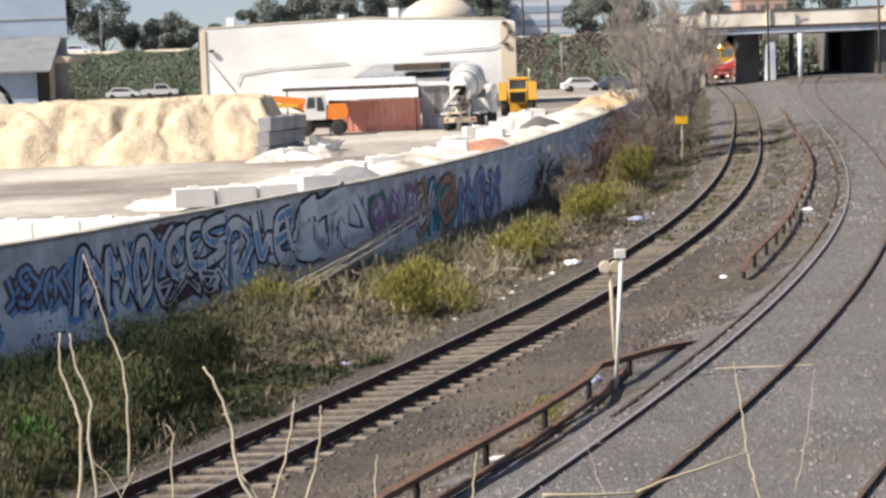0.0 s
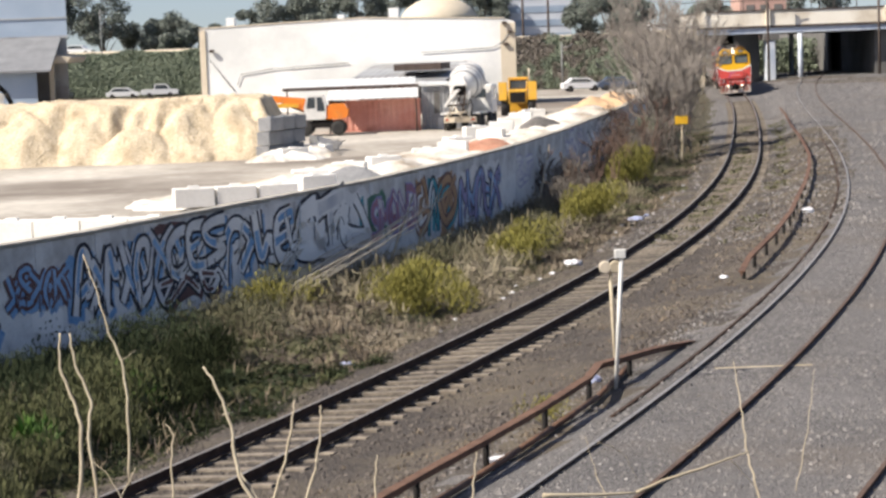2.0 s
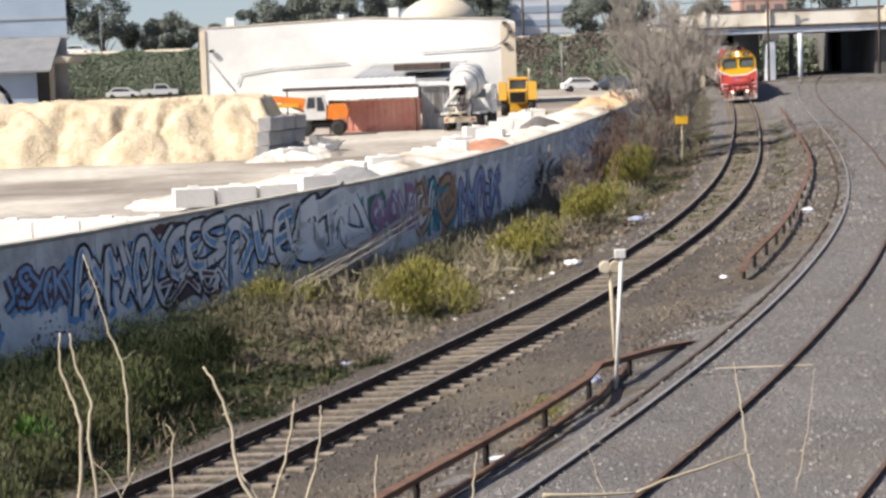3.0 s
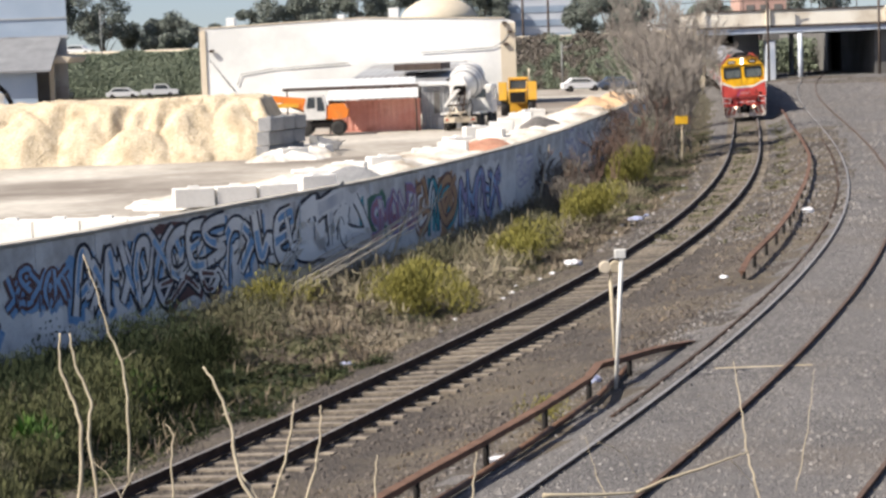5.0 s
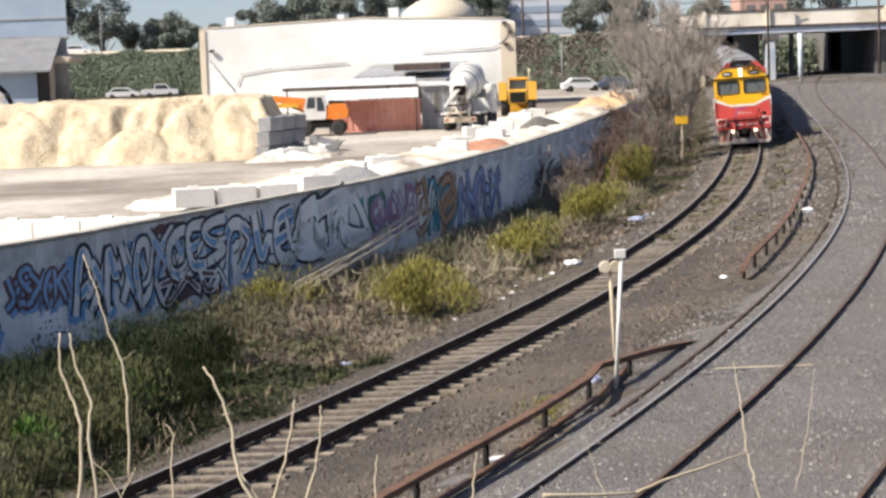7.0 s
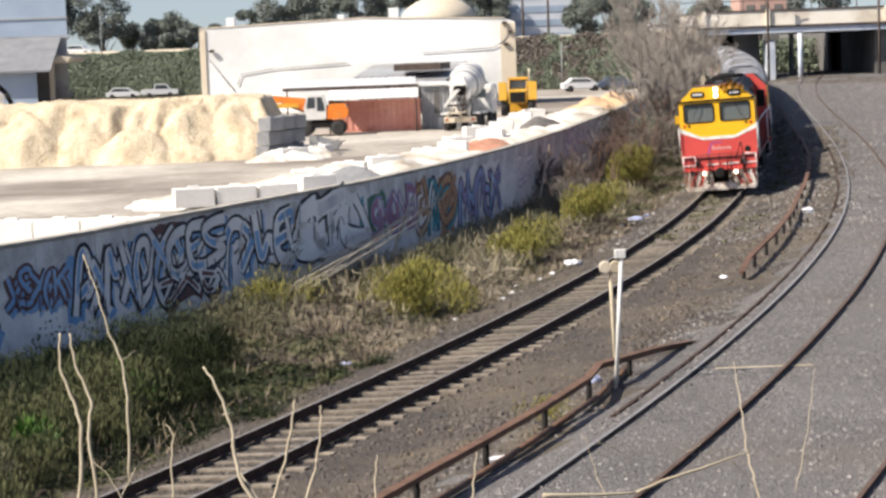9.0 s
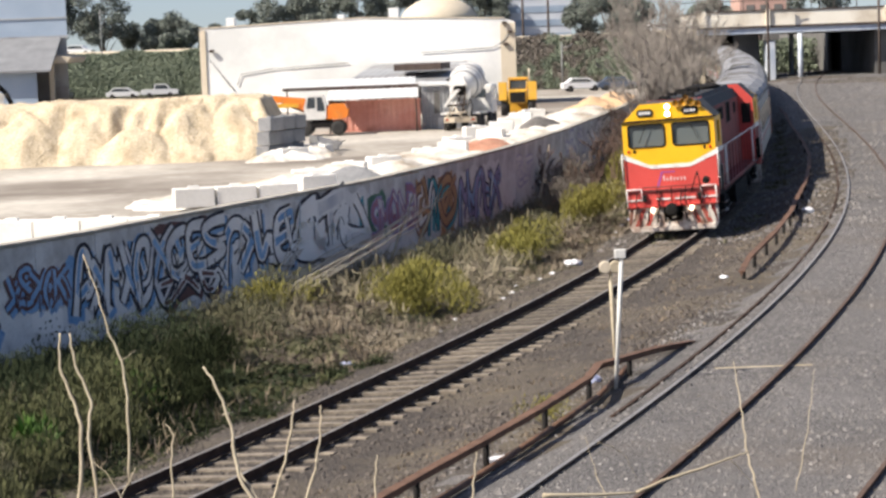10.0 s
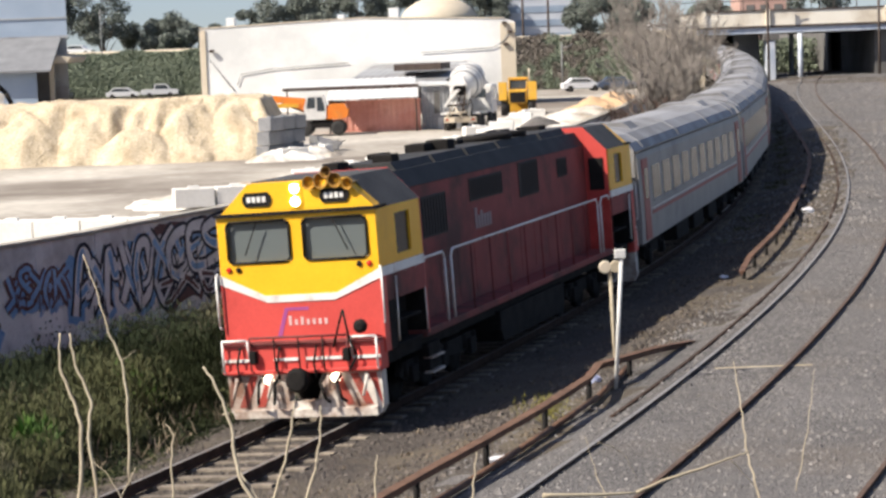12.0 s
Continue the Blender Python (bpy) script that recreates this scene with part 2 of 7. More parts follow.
# ---------- rails ----------
RAIL_OUT = [(-0.07, -0.17), (0.07, -0.17), (0.07, -0.155), (0.012, -0.135), (0.012, -0.045), (0.036, -0.035), (0.036, -0.004), (0.03, 0.0), (-0.03, 0.0), (-0.036, -0.004), (-0.036, -0.035), (-0.012, -0.045), (-0.012, -0.135), (-0.07, -0.155)]


def sweep_rail(name, line, s0, s1, u, cant, parent, label="", step=1.0, coats=None):
    n = len(RAIL_OUT)
    verts, faces, idx = [], [], []
    pos = np.arange(s0, s1 + 0.01, step)
    for s in pos:
        for a, b in RAIL_OUT:
            verts.append(on_line(line, s, u + a, b, cant))
    for i in range(len(pos) - 1):
        for k in range(n):
            faces.append((i * n + k, i * n + (k + 1) % n, (i + 1) * n + (k + 1) % n, (i + 1) * n + k))
            idx.append(1 if k in (6, 7, 8) else 0)
    faces += [tuple(range(n)), tuple((len(pos) - 1) * n + k for k in range(n))[::-1]]
    idx += [0, 0]
    ob = fast(name, verts, faces, coats or (RAIL_STEEL, RAIL_HEAD), parent, label)
    ob.data.polygons.foreach_set("material_index", idx)
    return ob


def sleeper_mesh():
    bm = bmesh.new()
    box(-1.27, 1.27, -0.105, 0.105, -0.34, -0.166, 0.012, bm)
    for v in bm.verts:
        v.co.z += noise.noise(v.co * 3) * 0.01
    me = bpy.data.meshes.new("sleeper")
    bm.to_mesh(me)
    bm.free()
    me.materials.append(SLEEPER)
    return me


def build_track(line, cant, s0, s1, label, sleepers, sink=0.0, rusty=()):
    tr = thing("railway_track", label, "railway track", kind="structure")
    for u in (GAUGE, -GAUGE):
        sweep_rail("rail", line, s0, s1, u, cant, tr, coats=(RAIL_STEEL, RAIL_RUST) if u in rusty else (RAIL_STEEL, RAIL_SHINE) if rusty else None)
    if sleepers:
        me = sleeper_mesh()
        s, i = s0 + 6.0, 0
        rng = random.Random(4)
        while i < sleepers:
            th = heading(line, s)
            ob = new("sleeper", me)
            p = on_line(line, s, rng.uniform(-0.06, 0.06), -sink - rng.uniform(0, 0.038), cant)
            ob.matrix_basis = Matrix.Translation(p) @ Matrix.Rotation(th - math.pi / 2 + rng.uniform(-0.02, 0.02), 4, "Z") @ Matrix.Rotation(-cant, 4, "Y")
            ob.parent = tr
            s += 0.685
            i += 1
    return tr


build_track(LINE_A, CANT_A, 2, 330, "curved railway line, rusty rails on grey timber sleepers", 260, 0.0)
build_track(LINE_B, CANT_B, 2, 330, "curved siding line with rails half sunk in gravel", 0, rusty=(-GAUGE,))
check = thing("check_rail", "rusty old rail half buried beside the siding", "rail")
sweep_rail("bar", LINE_B - np.array([0, 0, 0.05, 0]), 24, 110, GAUGE + 0.4, CANT_B, check, coats=(RAIL_STEEL, RAIL_STEEL))
build_track(LINE_C, 0.0, 2, 90, "outer siding line sunk in gravel", 0, rusty=(GAUGE, -GAUGE))


# ---------- the yard wall ----------
def wall_points(step=2.4):
    xy = [np.array(WALL[0])]
    seg = np.array(WALL)
    d = np.concatenate([[0], np.cumsum(np.hypot(*np.diff(seg, axis=0).T))])
    t = np.arange(0, d[-1], step)
    return np.stack([np.interp(t, d, seg[:, 0]), np.interp(t, d, seg[:, 1])], -1), t


def build_wall():
    pts, t = wall_points()
    w = thing("wall_yard", "long grey concrete retaining wall covered in graffiti", "wall", kind="structure")
    rng = random.Random(2)
    for i in range(len(pts) - 1):
        a, b = Vector((*pts[i], 0)), Vector((*pts[i + 1], 0))
        d = (b - a).normalized()
        L = (b - a).length
        bm = box(0.006, L - 0.006, -0.1 + rng.uniform(-0.006, 0.006), 0.1, -0.6, WALL_TOP + rng.uniform(-0.02, 0.02), 0.012)
        p = part("panel", bm, CONCRETE, w)
        p.matrix_basis = Matrix.Translation(a) @ Matrix.Rotation(math.atan2(d.y, d.x), 4, "Z")
        bm = box(0.0, L, -0.16, 0.16, WALL_TOP + 0.02, WALL_TOP + 0.1, 0.015)
        c = part("coping", bm, COPING, w)
        c.matrix_basis = p.matrix_basis @ pose(0, 0, rng.uniform(-0.01, 0.01))
    return w


build_wall()
# ---------- the train ----------
TRAIN_S = [(0, 230.7), (1.5, 205.2), (2.5, 188.2), (5, 145.6), (7, 112.7), (9, 78.7), (9.5, 70.2), (10, 61.6), (10.5, 53.4), (11, 44.9), (12, 27.05)]
TRAIN_FIT = np.polyfit([q[0] for q in TRAIN_S], [q[1] for q in TRAIN_S], 3)


def train_s(t):
    return float(np.polyval(TRAIN_FIT, t))


def rail_pose(front, rear):
    """The pose of a vehicle whose bogies stand at these distances along the line; y points ahead, z up."""
    a, b = on_line(LINE_A, front), on_line(LINE_A, rear)
    ahead = (a - b).normalized()
    th = heading(LINE_A, (front + rear) / 2)
    up = Vector((-math.sin(th) * math.sin(CANT_A), math.cos(th) * math.sin(CANT_A), math.cos(CANT_A)))
    side = ahead.cross(up).normalized()
    up = side.cross(ahead)
    m = Matrix((side, ahead, up)).transposed().to_4x4()
    m.translation = (a + b) / 2
    return m



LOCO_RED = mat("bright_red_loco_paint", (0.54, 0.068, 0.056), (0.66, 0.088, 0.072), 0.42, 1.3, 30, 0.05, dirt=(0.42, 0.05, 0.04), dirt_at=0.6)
# dirty copy of the loco red, darkened: the sides' shade is in the colour
LOCO_SHADED = mat("shaded_dusty_red_paint", (0.19, 0.038, 0.035), (0.30, 0.06, 0.054), 0.72, 1.0, 25, 0.06, dirt=(0.085, 0.03, 0.027), dirt_at=0.54)
LOCO_YELLOW = mat("warm_yellow_paint", (0.87, 0.44, 0.012), (0.93, 0.52, 0.02), 0.42, 1.3, 30, 0.04, dirt=(0.75, 0.40, 0.02), dirt_at=0.63)
LOCO_WHITE = mat("white_trim_paint", (0.72, 0.70, 0.66), (0.85, 0.83, 0.78), 0.5, 4.0, 40, 0.04, dirt=(0.5, 0.42, 0.36), dirt_at=0.62)
LOCO_ROOF = mat("sooty_grey_roof", (0.035, 0.035, 0.036), (0.085, 0.082, 0.08), 0.75, 1.4, 25, 0.15)
LOCO_BLACK = mat("oily_black_steel", (0.009, 0.008, 0.008), (0.026, 0.024, 0.022), 0.85, 3.0, 30, 0.3, spec=0.12)
GRILLE = mat("dark_grille", (0.012, 0.01, 0.01), (0.03, 0.022, 0.02), 0.7, 6, 60, 0.3)
GLASS = glass_mat("dark_windscreen")
DARK_GLASS = glass_mat("dark_side_window", (0.02, 0.022, 0.024), 0.15, 0.25)
# mid grey puts part of the panes' pale reflection into the glass colour
SCREEN = glass_mat("grey_reflecting_windscreen", (0.13, 0.15, 0.15), 0.12)
EMBLEM = mat("worn_pale_lettering", (0.60, 0.38, 0.36), (0.72, 0.52, 0.5), 0.6, 4.0, 40, 0.02)
SIDE_EMBLEM = mat("faded_grey_lettering", (0.26, 0.18, 0.18), (0.36, 0.27, 0.27), 0.6, 4.0, 40, 0.02)
SOOT = mat("sooty_black_roof", (0.016, 0.016, 0.017), (0.05, 0.048, 0.046), 0.75, 1.4, 25, 0.15)
SIDE_GLASS = glass_mat("grey_coach_glass", (0.16, 0.175, 0.14), 0.12)
LAMP = glow("headlight_glow", (1.0, 0.95, 0.85), 4.0)
DITCH = glow("ditch_light_glow", (1.0, 0.88, 0.66), 2.2)
PLOUGH = mat("muddy_white_paint", (0.50, 0.44, 0.37), (0.74, 0.70, 0.63), 0.7, 2.5, 25, 0.15, dirt=(0.22, 0.12, 0.08), dirt_at=0.53)
PLOUGH_RED = mat("muddy_red_paint", (0.34, 0.045, 0.03), (0.46, 0.07, 0.05), 0.7, 2.5, 25, 0.15, dirt=(0.14, 0.06, 0.04), dirt_at=0.55)
PURPLE = mat("purple_emblem_paint", (0.33, 0.07, 0.24), (0.38, 0.09, 0.28), 0.5, 3, 30, 0.0)
TAIL_RED = mat("red_marker_lens", (0.5, 0.02, 0.015), (0.6, 0.03, 0.02), 0.2, 3, 30, 0.0)
HORN = mat("brassy_yellow_horn", (0.42, 0.21, 0.03), (0.62, 0.34, 0.05), 0.4, 4, 30, 0.05, dirt=(0.08, 0.05, 0.03), dirt_at=0.52)


def build_cab(lo, sy, front):
    """A full-width cab at one end; sy 1: leading end. Outer face at y = sy * 9.75."""
    def Y(y):
        return y * sy
    # lower red nose
    cab = part("cab", prism([(-1.48, 1.2), (1.48, 1.2), (1.48, 2.46), (0.62, 2.12), (-0.62, 2.12), (-1.48, 2.46)], Y(9.48), Y(9.75)), LOCO_RED, lo, "bright red lower cab front")
    side = part("cab_side", prism([(-1.48, 2.02), (1.48, 2.02), (1.48, 2.46), (-1.48, 2.46)], Y(7.35), Y(9.48)), LOCO_SHADED, lo, "dusty red lower cab side, darkened to a shaded tone")
    # black here stands in for the skirt's dirty red in shade
    part("cab_skirt", prism([(-1.48, 1.2), (1.48, 1.2), (1.48, 2.02), (-1.48, 2.02)], Y(9.12), Y(9.48)), LOCO_BLACK, side)
    # added black panel covers the red wall, so the recess stays dark
    part("recess_back", box(-1.44, 1.44, min(Y(7.31), Y(7.36)), max(Y(7.31), Y(7.36)), 1.2, 2.02), LOCO_BLACK, side)
    part("step_recess", prism([(-1.08, 0.9), (1.08, 0.9), (1.08, 2.02), (-1.08, 2.02)], Y(7.37), Y(9.12)), LOCO_BLACK, side, "black step recess below the cab door")
    for sx in (-1, 1):
        for z in (1.18, 1.6):
            part("foothold", box(min(sx * 1.08, sx * 1.44), max(sx * 1.08, sx * 1.44), min(Y(7.6), Y(8.95)), max(Y(7.6), Y(8.95)), z, z + 0.035), LOCO_BLACK, side)
        part("door_rail", pipe([(sx * 1.5, Y(9.08), 1.3), (sx * 1.52, Y(9.08), 2.4)], 0.018, 6), LOCO_WHITE, side)
    # white chevron band, slightly proud
    part("chevron_band", prism([(-1.49, 2.46), (-0.62, 2.12), (0.62, 2.12), (1.49, 2.46), (1.49, 2.62), (0.66, 2.24), (-0.66, 2.24), (-1.49, 2.62)], Y(7.35), Y(9.765)), LOCO_WHITE, cab)
    # yellow upper front, with two openings
    upper = part("cab_upper", prism([(-1.47, 2.62), (-0.66, 2.24), (0.66, 2.24), (1.47, 2.62), (1.47, 2.82), (-1.47, 2.82)], Y(9.5), Y(9.75)), LOCO_YELLOW, lo, "yellow cab upper with sloped brow")
    for x0, x1 in ((-1.47, -1.30), (-0.12, 0.12), (1.30, 1.47)):
        part("pillar", box(x0, x1, min(Y(9.5), Y(9.74)), max(Y(9.5), Y(9.74)), 2.82, 3.50), LOCO_YELLOW, upper)
    part("header", box(-1.47, 1.47, min(Y(9.5), Y(9.74)), max(Y(9.5), Y(9.74)), 3.50, 3.6), LOCO_YELLOW, upper)
    for sx in (-1, 1):
        for y0, y1, z0, z1 in ((7.35, 7.95, 2.62, 3.6), (8.75, 9.5, 2.62, 3.6), (7.95, 8.75, 2.62, 2.75), (7.95, 8.75, 3.45, 3.6)):
            part("side_panel", box(min(sx * 1.38, sx * 1.47), max(sx * 1.38, sx * 1.47), min(Y(y0), Y(y1)), max(Y(y0), Y(y1)), z0, z1), LOCO_YELLOW, upper)
    part("brow", prism([(-1.42, 3.65), (1.42, 3.65), (0.88, 4.14), (-0.88, 4.14)], Y(9.302), Y(9.62)), LOCO_YELLOW, upper)
    bm = prism([(-1.5, 3.6), (1.5, 3.6), (1.5, 3.65), (-1.5, 3.65)], Y(9.2), Y(9.8))
    part("gutter", bm, LOCO_BLACK, upper)
    # dark sloped roof and rear wall
    part("cab_roof", prism([(-1.47, 3.6), (1.47, 3.6), (0.92, 4.16), (-0.92, 4.16)], Y(7.3), Y(9.3)), LOCO_ROOF, lo, "dark grey sloped cab roof")
    for sx in (-1, 1):
        part("rear_window", box(min(sx * 1.0, sx * 1.36), max(sx * 1.0, sx * 1.36), min(Y(7.23), Y(7.258)), max(Y(7.23), Y(7.258)), 2.66, 3.42, 0.01), LOCO_BLACK, upper)
    part("cab_wall", prism([(-1.46, 1.2), (1.46, 1.2), (1.46, 3.6), (0.9, 4.17), (-0.9, 4.17), (-1.46, 3.6)], Y(7.26), Y(7.296)), LOCO_RED, lo, "red cab end wall")
    part("cab_desk", box(-1.3, 1.3, min(Y(8.7), Y(9.4)), max(Y(8.7), Y(9.4)), 2.3, 2.88, 0.06), LOCO_BLACK, upper)
    for sx in (-1, 1):
        part("windscreen", box(min(sx * 0.12, sx * 1.31), max(sx * 0.12, sx * 1.31), min(Y(9.66), Y(9.68)), max(Y(9.66), Y(9.68)), 2.8, 3.51), SCREEN, upper)
        # rubber surround
        bm = bmesh.new()
        a, b = sx * 0.13, sx * 1.29
        pts = [(a, Y(9.76), 2.88), (a + sx * 0.07, Y(9.76), 2.81), (b - sx * 0.07, Y(9.76), 2.81), (b, Y(9.76), 2.88), (b, Y(9.76), 3.44), (b - sx * 0.07, Y(9.76), 3.51), (a + sx * 0.07, Y(9.76), 3.51), (a, Y(9.76), 3.44)]
        pipe(pts + pts[:1], 0.022, 6, bm)
        part("window_seal", bm, LOCO_BLACK, upper)
        part("wiper", pipe([(sx * 0.7, Y(9.80), 3.5), (sx * 0.95, Y(9.80), 2.95)], 0.012, 6), LOCO_BLACK, upper)
        part("side_window", box(min(sx * 1.41, sx * 1.43), max(sx * 1.41, sx * 1.43), min(Y(7.93), Y(8.77)), max(Y(7.93), Y(8.77)), 2.74, 3.46), DARK_GLASS, upper)
        # number box: black oval with pale bars
        bm = bmesh.new()
        cx = sx * 0.72
        prism([(cx - 0.27, 3.83), (cx - 0.21, 3.75), (cx + 0.21, 3.75), (cx + 0.27, 3.83), (cx + 0.27, 3.91), (cx + 0.21, 3.99), (cx - 0.21, 3.99), (cx - 0.27, 3.91)], Y(9.5), Y(9.645), bm=bm)
        nb = part("number_box", bm, LOCO_BLACK, upper)
        bm = bmesh.new()
        for k in range(4):
            box(cx - 0.17 + k * 0.095, cx - 0.105 + k * 0.095, min(Y(9.6), Y(9.655)), max(Y(9.6), Y(9.655)), 3.825, 3.92, 0, bm)
        part("number_bars", bm, LOCO_WHITE, nb)
        for dx in (1.30, 1.12):
            part("marker_light", lathe([(0.05, 0), (0.05, 0.03), (0.03, 0.045)], 12, m=Matrix.Translation((sx * dx, Y(9.74), 2.70)) @ Matrix.Rotation(-sy * math.pi / 2, 4, "X")), TAIL_RED if dx > 1.2 else LOCO_BLACK, cab)
        part("grab_rail", pipe([(sx * 1.5, Y(9.8), 1.7), (sx * 1.53, Y(9.84), 1.75), (sx * 1.53, Y(9.84), 2.6), (sx * 1.5, Y(9.8), 2.65)], 0.02, 6), LOCO_WHITE, cab)
    # lamps in the brow
    for z in (3.80, 4.02):
        bm = lathe([(0.085, 0), (0.085, 0.06), (0.065, 0.075)], 16, m=Matrix.Translation((0.0, Y(9.60), z)) @ Matrix.Rotation(-sy * math.pi / 2, 4, "X"))
        part("headlight", bm, LAMP if front else LOCO_BLACK, upper, "bright round headlight" if front else "unlit round headlight")
    part("lamp_case", box(-0.14, 0.14, min(Y(9.5), Y(9.635)), max(Y(9.5), Y(9.635)), 3.67, 4.15, 0.03), LOCO_YELLOW, upper)
    # horns
    if front:
        for k, (x, z, r) in enumerate(((-0.3, 4.1, 0.12), (-0.52, 4.06, 0.14), (-0.78, 4.12, 0.13), (-0.62, 4.2, 0.1), (-1.0, 4.05, 0.1))):
            m = Matrix.Translation((x, Y(9.2), z)) @ Matrix.Rotation(-sy * math.pi / 2 * (1 if k % 2 == 0 else 0.92), 4, "X")
            part("horn", lathe([(0.025, 0), (0.03, 0.3), (0.05, 0.42), (r, 0.52), (r * 0.86, 0.5), (0.03, 0.36)], 14, m=m), HORN, lo, "brass-yellow air horn")
    # emblem as plain shapes
    if front:
        em = part("emblem", prism([(0.42, 1.52), (0.50, 1.52), (0.32, 2.02), (-0.12, 2.02), (-0.12, 1.97), (0.27, 1.97)], Y(9.74), Y(9.757)), PURPLE, cab, "purple slanted emblem")
        bm = bmesh.new()
        for k, (x, h) in enumerate(((0.24, 0.2), (0.13, 0.12), (0.02, 0.17), (-0.09, 0.12), (-0.2, 0.12), (-0.31, 0.12), (-0.42, 0.12))):
            box(x - 0.03, x + 0.025, min(Y(9.74), Y(9.76)), max(Y(9.74), Y(9.76)), 1.72, 1.72 + h * 0.8, 0, bm)
        part("emblem_bars", bm, EMBLEM, em)
    # headstock, deck and rails
    hs = part("headstock", box(-1.45, 1.45, min(Y(9.6), Y(10.0)), max(Y(9.6), Y(10.0)), 0.92, 1.42, 0.03), LOCO_RED, lo, "red headstock beam")
    for x0, x1 in ((-1.46, -0.95), (-0.75, -0.1), (0.05, 0.5), (0.95, 1.46)):
        part("white_stripe", box(x0, x1, min(Y(10.0), Y(10.03)), max(Y(10.0), Y(10.03)), 1.15, 1.2), LOCO_WHITE, hs)
    part("ledge", box(-1.45, 1.45, min(Y(9.76), Y(10.06)), max(Y(9.76), Y(10.06)), 1.43, 1.47, 0.01), LOCO_SHADED, hs)
    part("lower_ledge", box(-1.45, 1.45, min(Y(9.96), Y(10.07)), max(Y(9.96), Y(10.07)), 0.95, 1.0, 0.01), LOCO_RED, hs)
    part("upper_rail", pipe([(-0.9, Y(10.09), 1.0), (-0.9, Y(10.09), 1.56), (0.9, Y(10.09), 1.56), (0.9, Y(10.09), 1.0)], 0.02, 6), LOCO_SHADED, hs)
    for x in (-0.45, 0.0, 0.45):
        part("rail_upright", rod((x, Y(10.09), 0.98), (x, Y(10.09), 1.56), 0.016, n=6), LOCO_BLACK, hs)
    for x in (-0.32, 0.36, 1.1):
        part("pipe_run", pipe([(x, Y(10.05), 1.4), (x + 0.05, Y(10.12), 1.1), (x + 0.02, Y(10.1), 0.85)], 0.022, 6), LOCO_BLACK, hs)
    for x in (-0.5, -1.2, 0.55, 1.2):
        part("hose_end", rod((x, Y(10.05), 0.88), (x + 0.06, Y(10.16), 0.52), 0.035, 0.028, 8), PLOUGH, hs)
    for sx in (-1, 1):
        part("front_handrail", pipe([(sx * 1.42, Y(10.02), 0.95), (sx * 1.42, Y(10.08), 1.0), (sx * 1.42, Y(10.08), 1.52), (sx * 0.95, Y(10.08), 1.52), (sx * 0.95, Y(10.02), 1.2)], 0.022, 6), LOCO_WHITE, hs)
        part("ditch_light", lathe([(0.085, 0), (0.085, 0.07), (0.06, 0.09)], 16, m=Matrix.Translation((sx * 0.62, Y(10.0), 0.84)) @ Matrix.Rotation(-sy * math.pi / 2, 4, "X")), DITCH if front else LOCO_BLACK, hs)
        part("jumper_box", box(min(sx * 0.8, sx * 0.92), max(sx * 0.8, sx * 0.92), min(Y(10.0), Y(10.12)), max(Y(10.0), Y(10.12)), 1.12, 1.34, 0.02), LOCO_BLACK, hs)
        for k in range(2):
            x = sx * (0.42 + 0.3 * k)
            part("air_hose", pipe([(x, Y(10.02), 0.9), (x + 0.03, Y(10.2), 0.78), (x + 0.05 * sx, Y(10.22), 0.5), (x + 0.1 * sx, Y(10.12), 0.42)], 0.028, 6), LOCO_BLACK, hs)
    part("cable_loop", pipe([(-0.62, Y(10.04), 1.35), (-0.78, Y(10.1), 1.75), (-0.86, Y(10.08), 1.98), (-0.95, Y(10.12), 1.5), (-1.06, Y(10.1), 1.2), (-0.9, Y(10.1), 0.95)], 0.022, 6), LOCO_BLACK, hs)
    part("cable_reel", lathe([(0.12, 0), (0.12, 0.06), (0.05, 0.1)], 12, m=Matrix.Translation((-1.12, Y(9.95), 1.68)) @ Matrix.Rotation(-sy * math.pi / 2, 4, "X")), LOCO_BLACK, hs)
    # coupler
    bm = box(-0.12, 0.12, min(Y(9.8), Y(10.3)), max(Y(9.8), Y(10.3)), 0.72, 0.98, 0.03)
    lathe([(0.2, 0), (0.22, 0.12), (0.16, 0.2)], 14, bm, Matrix.Translation((0.0, Y(10.15), 0.84)) @ Matrix.Rotation(-sy * math.pi / 2, 4, "X"))
    part("coupler", bm, LOCO_BLACK, hs)
    # plough with slanting red and white stripes
    pl = part("plough", prism([(-1.34, 0.16), (1.34, 0.16), (1.42, 0.3), (1.42, 0.92), (0.34, 0.92), (0.3, 0.42), (-0.3, 0.42), (-0.34, 0.92), (-1.42, 0.92), (-1.42, 0.3)], Y(9.7), Y(9.95)), PLOUGH, lo, "white snowplough with red slanting stripes")
    for sx in (-1, 1):
        for k in range(3):
            x = sx * (0.52 + 0.33 * k)
            w = 0.15
            bm = prism([(x, 0.9), (x + sx * w, 0.9), (x + sx * (w + 0.24), 0.34), (x + sx * 0.24, 0.34)], Y(9.94), Y(9.962))
            for v in bm.verts:
                v.co.x = max(-1.41, min(1.41, v.co.x))
            part("stripe", bm, PLOUGH_RED, pl)
    part("plough_lip", box(-1.33, 1.33, min(Y(9.9), Y(10.02)), max(Y(9.9), Y(10.02)), 0.14, 0.3, 0.02), PLOUGH, pl, "dusty pale lip")


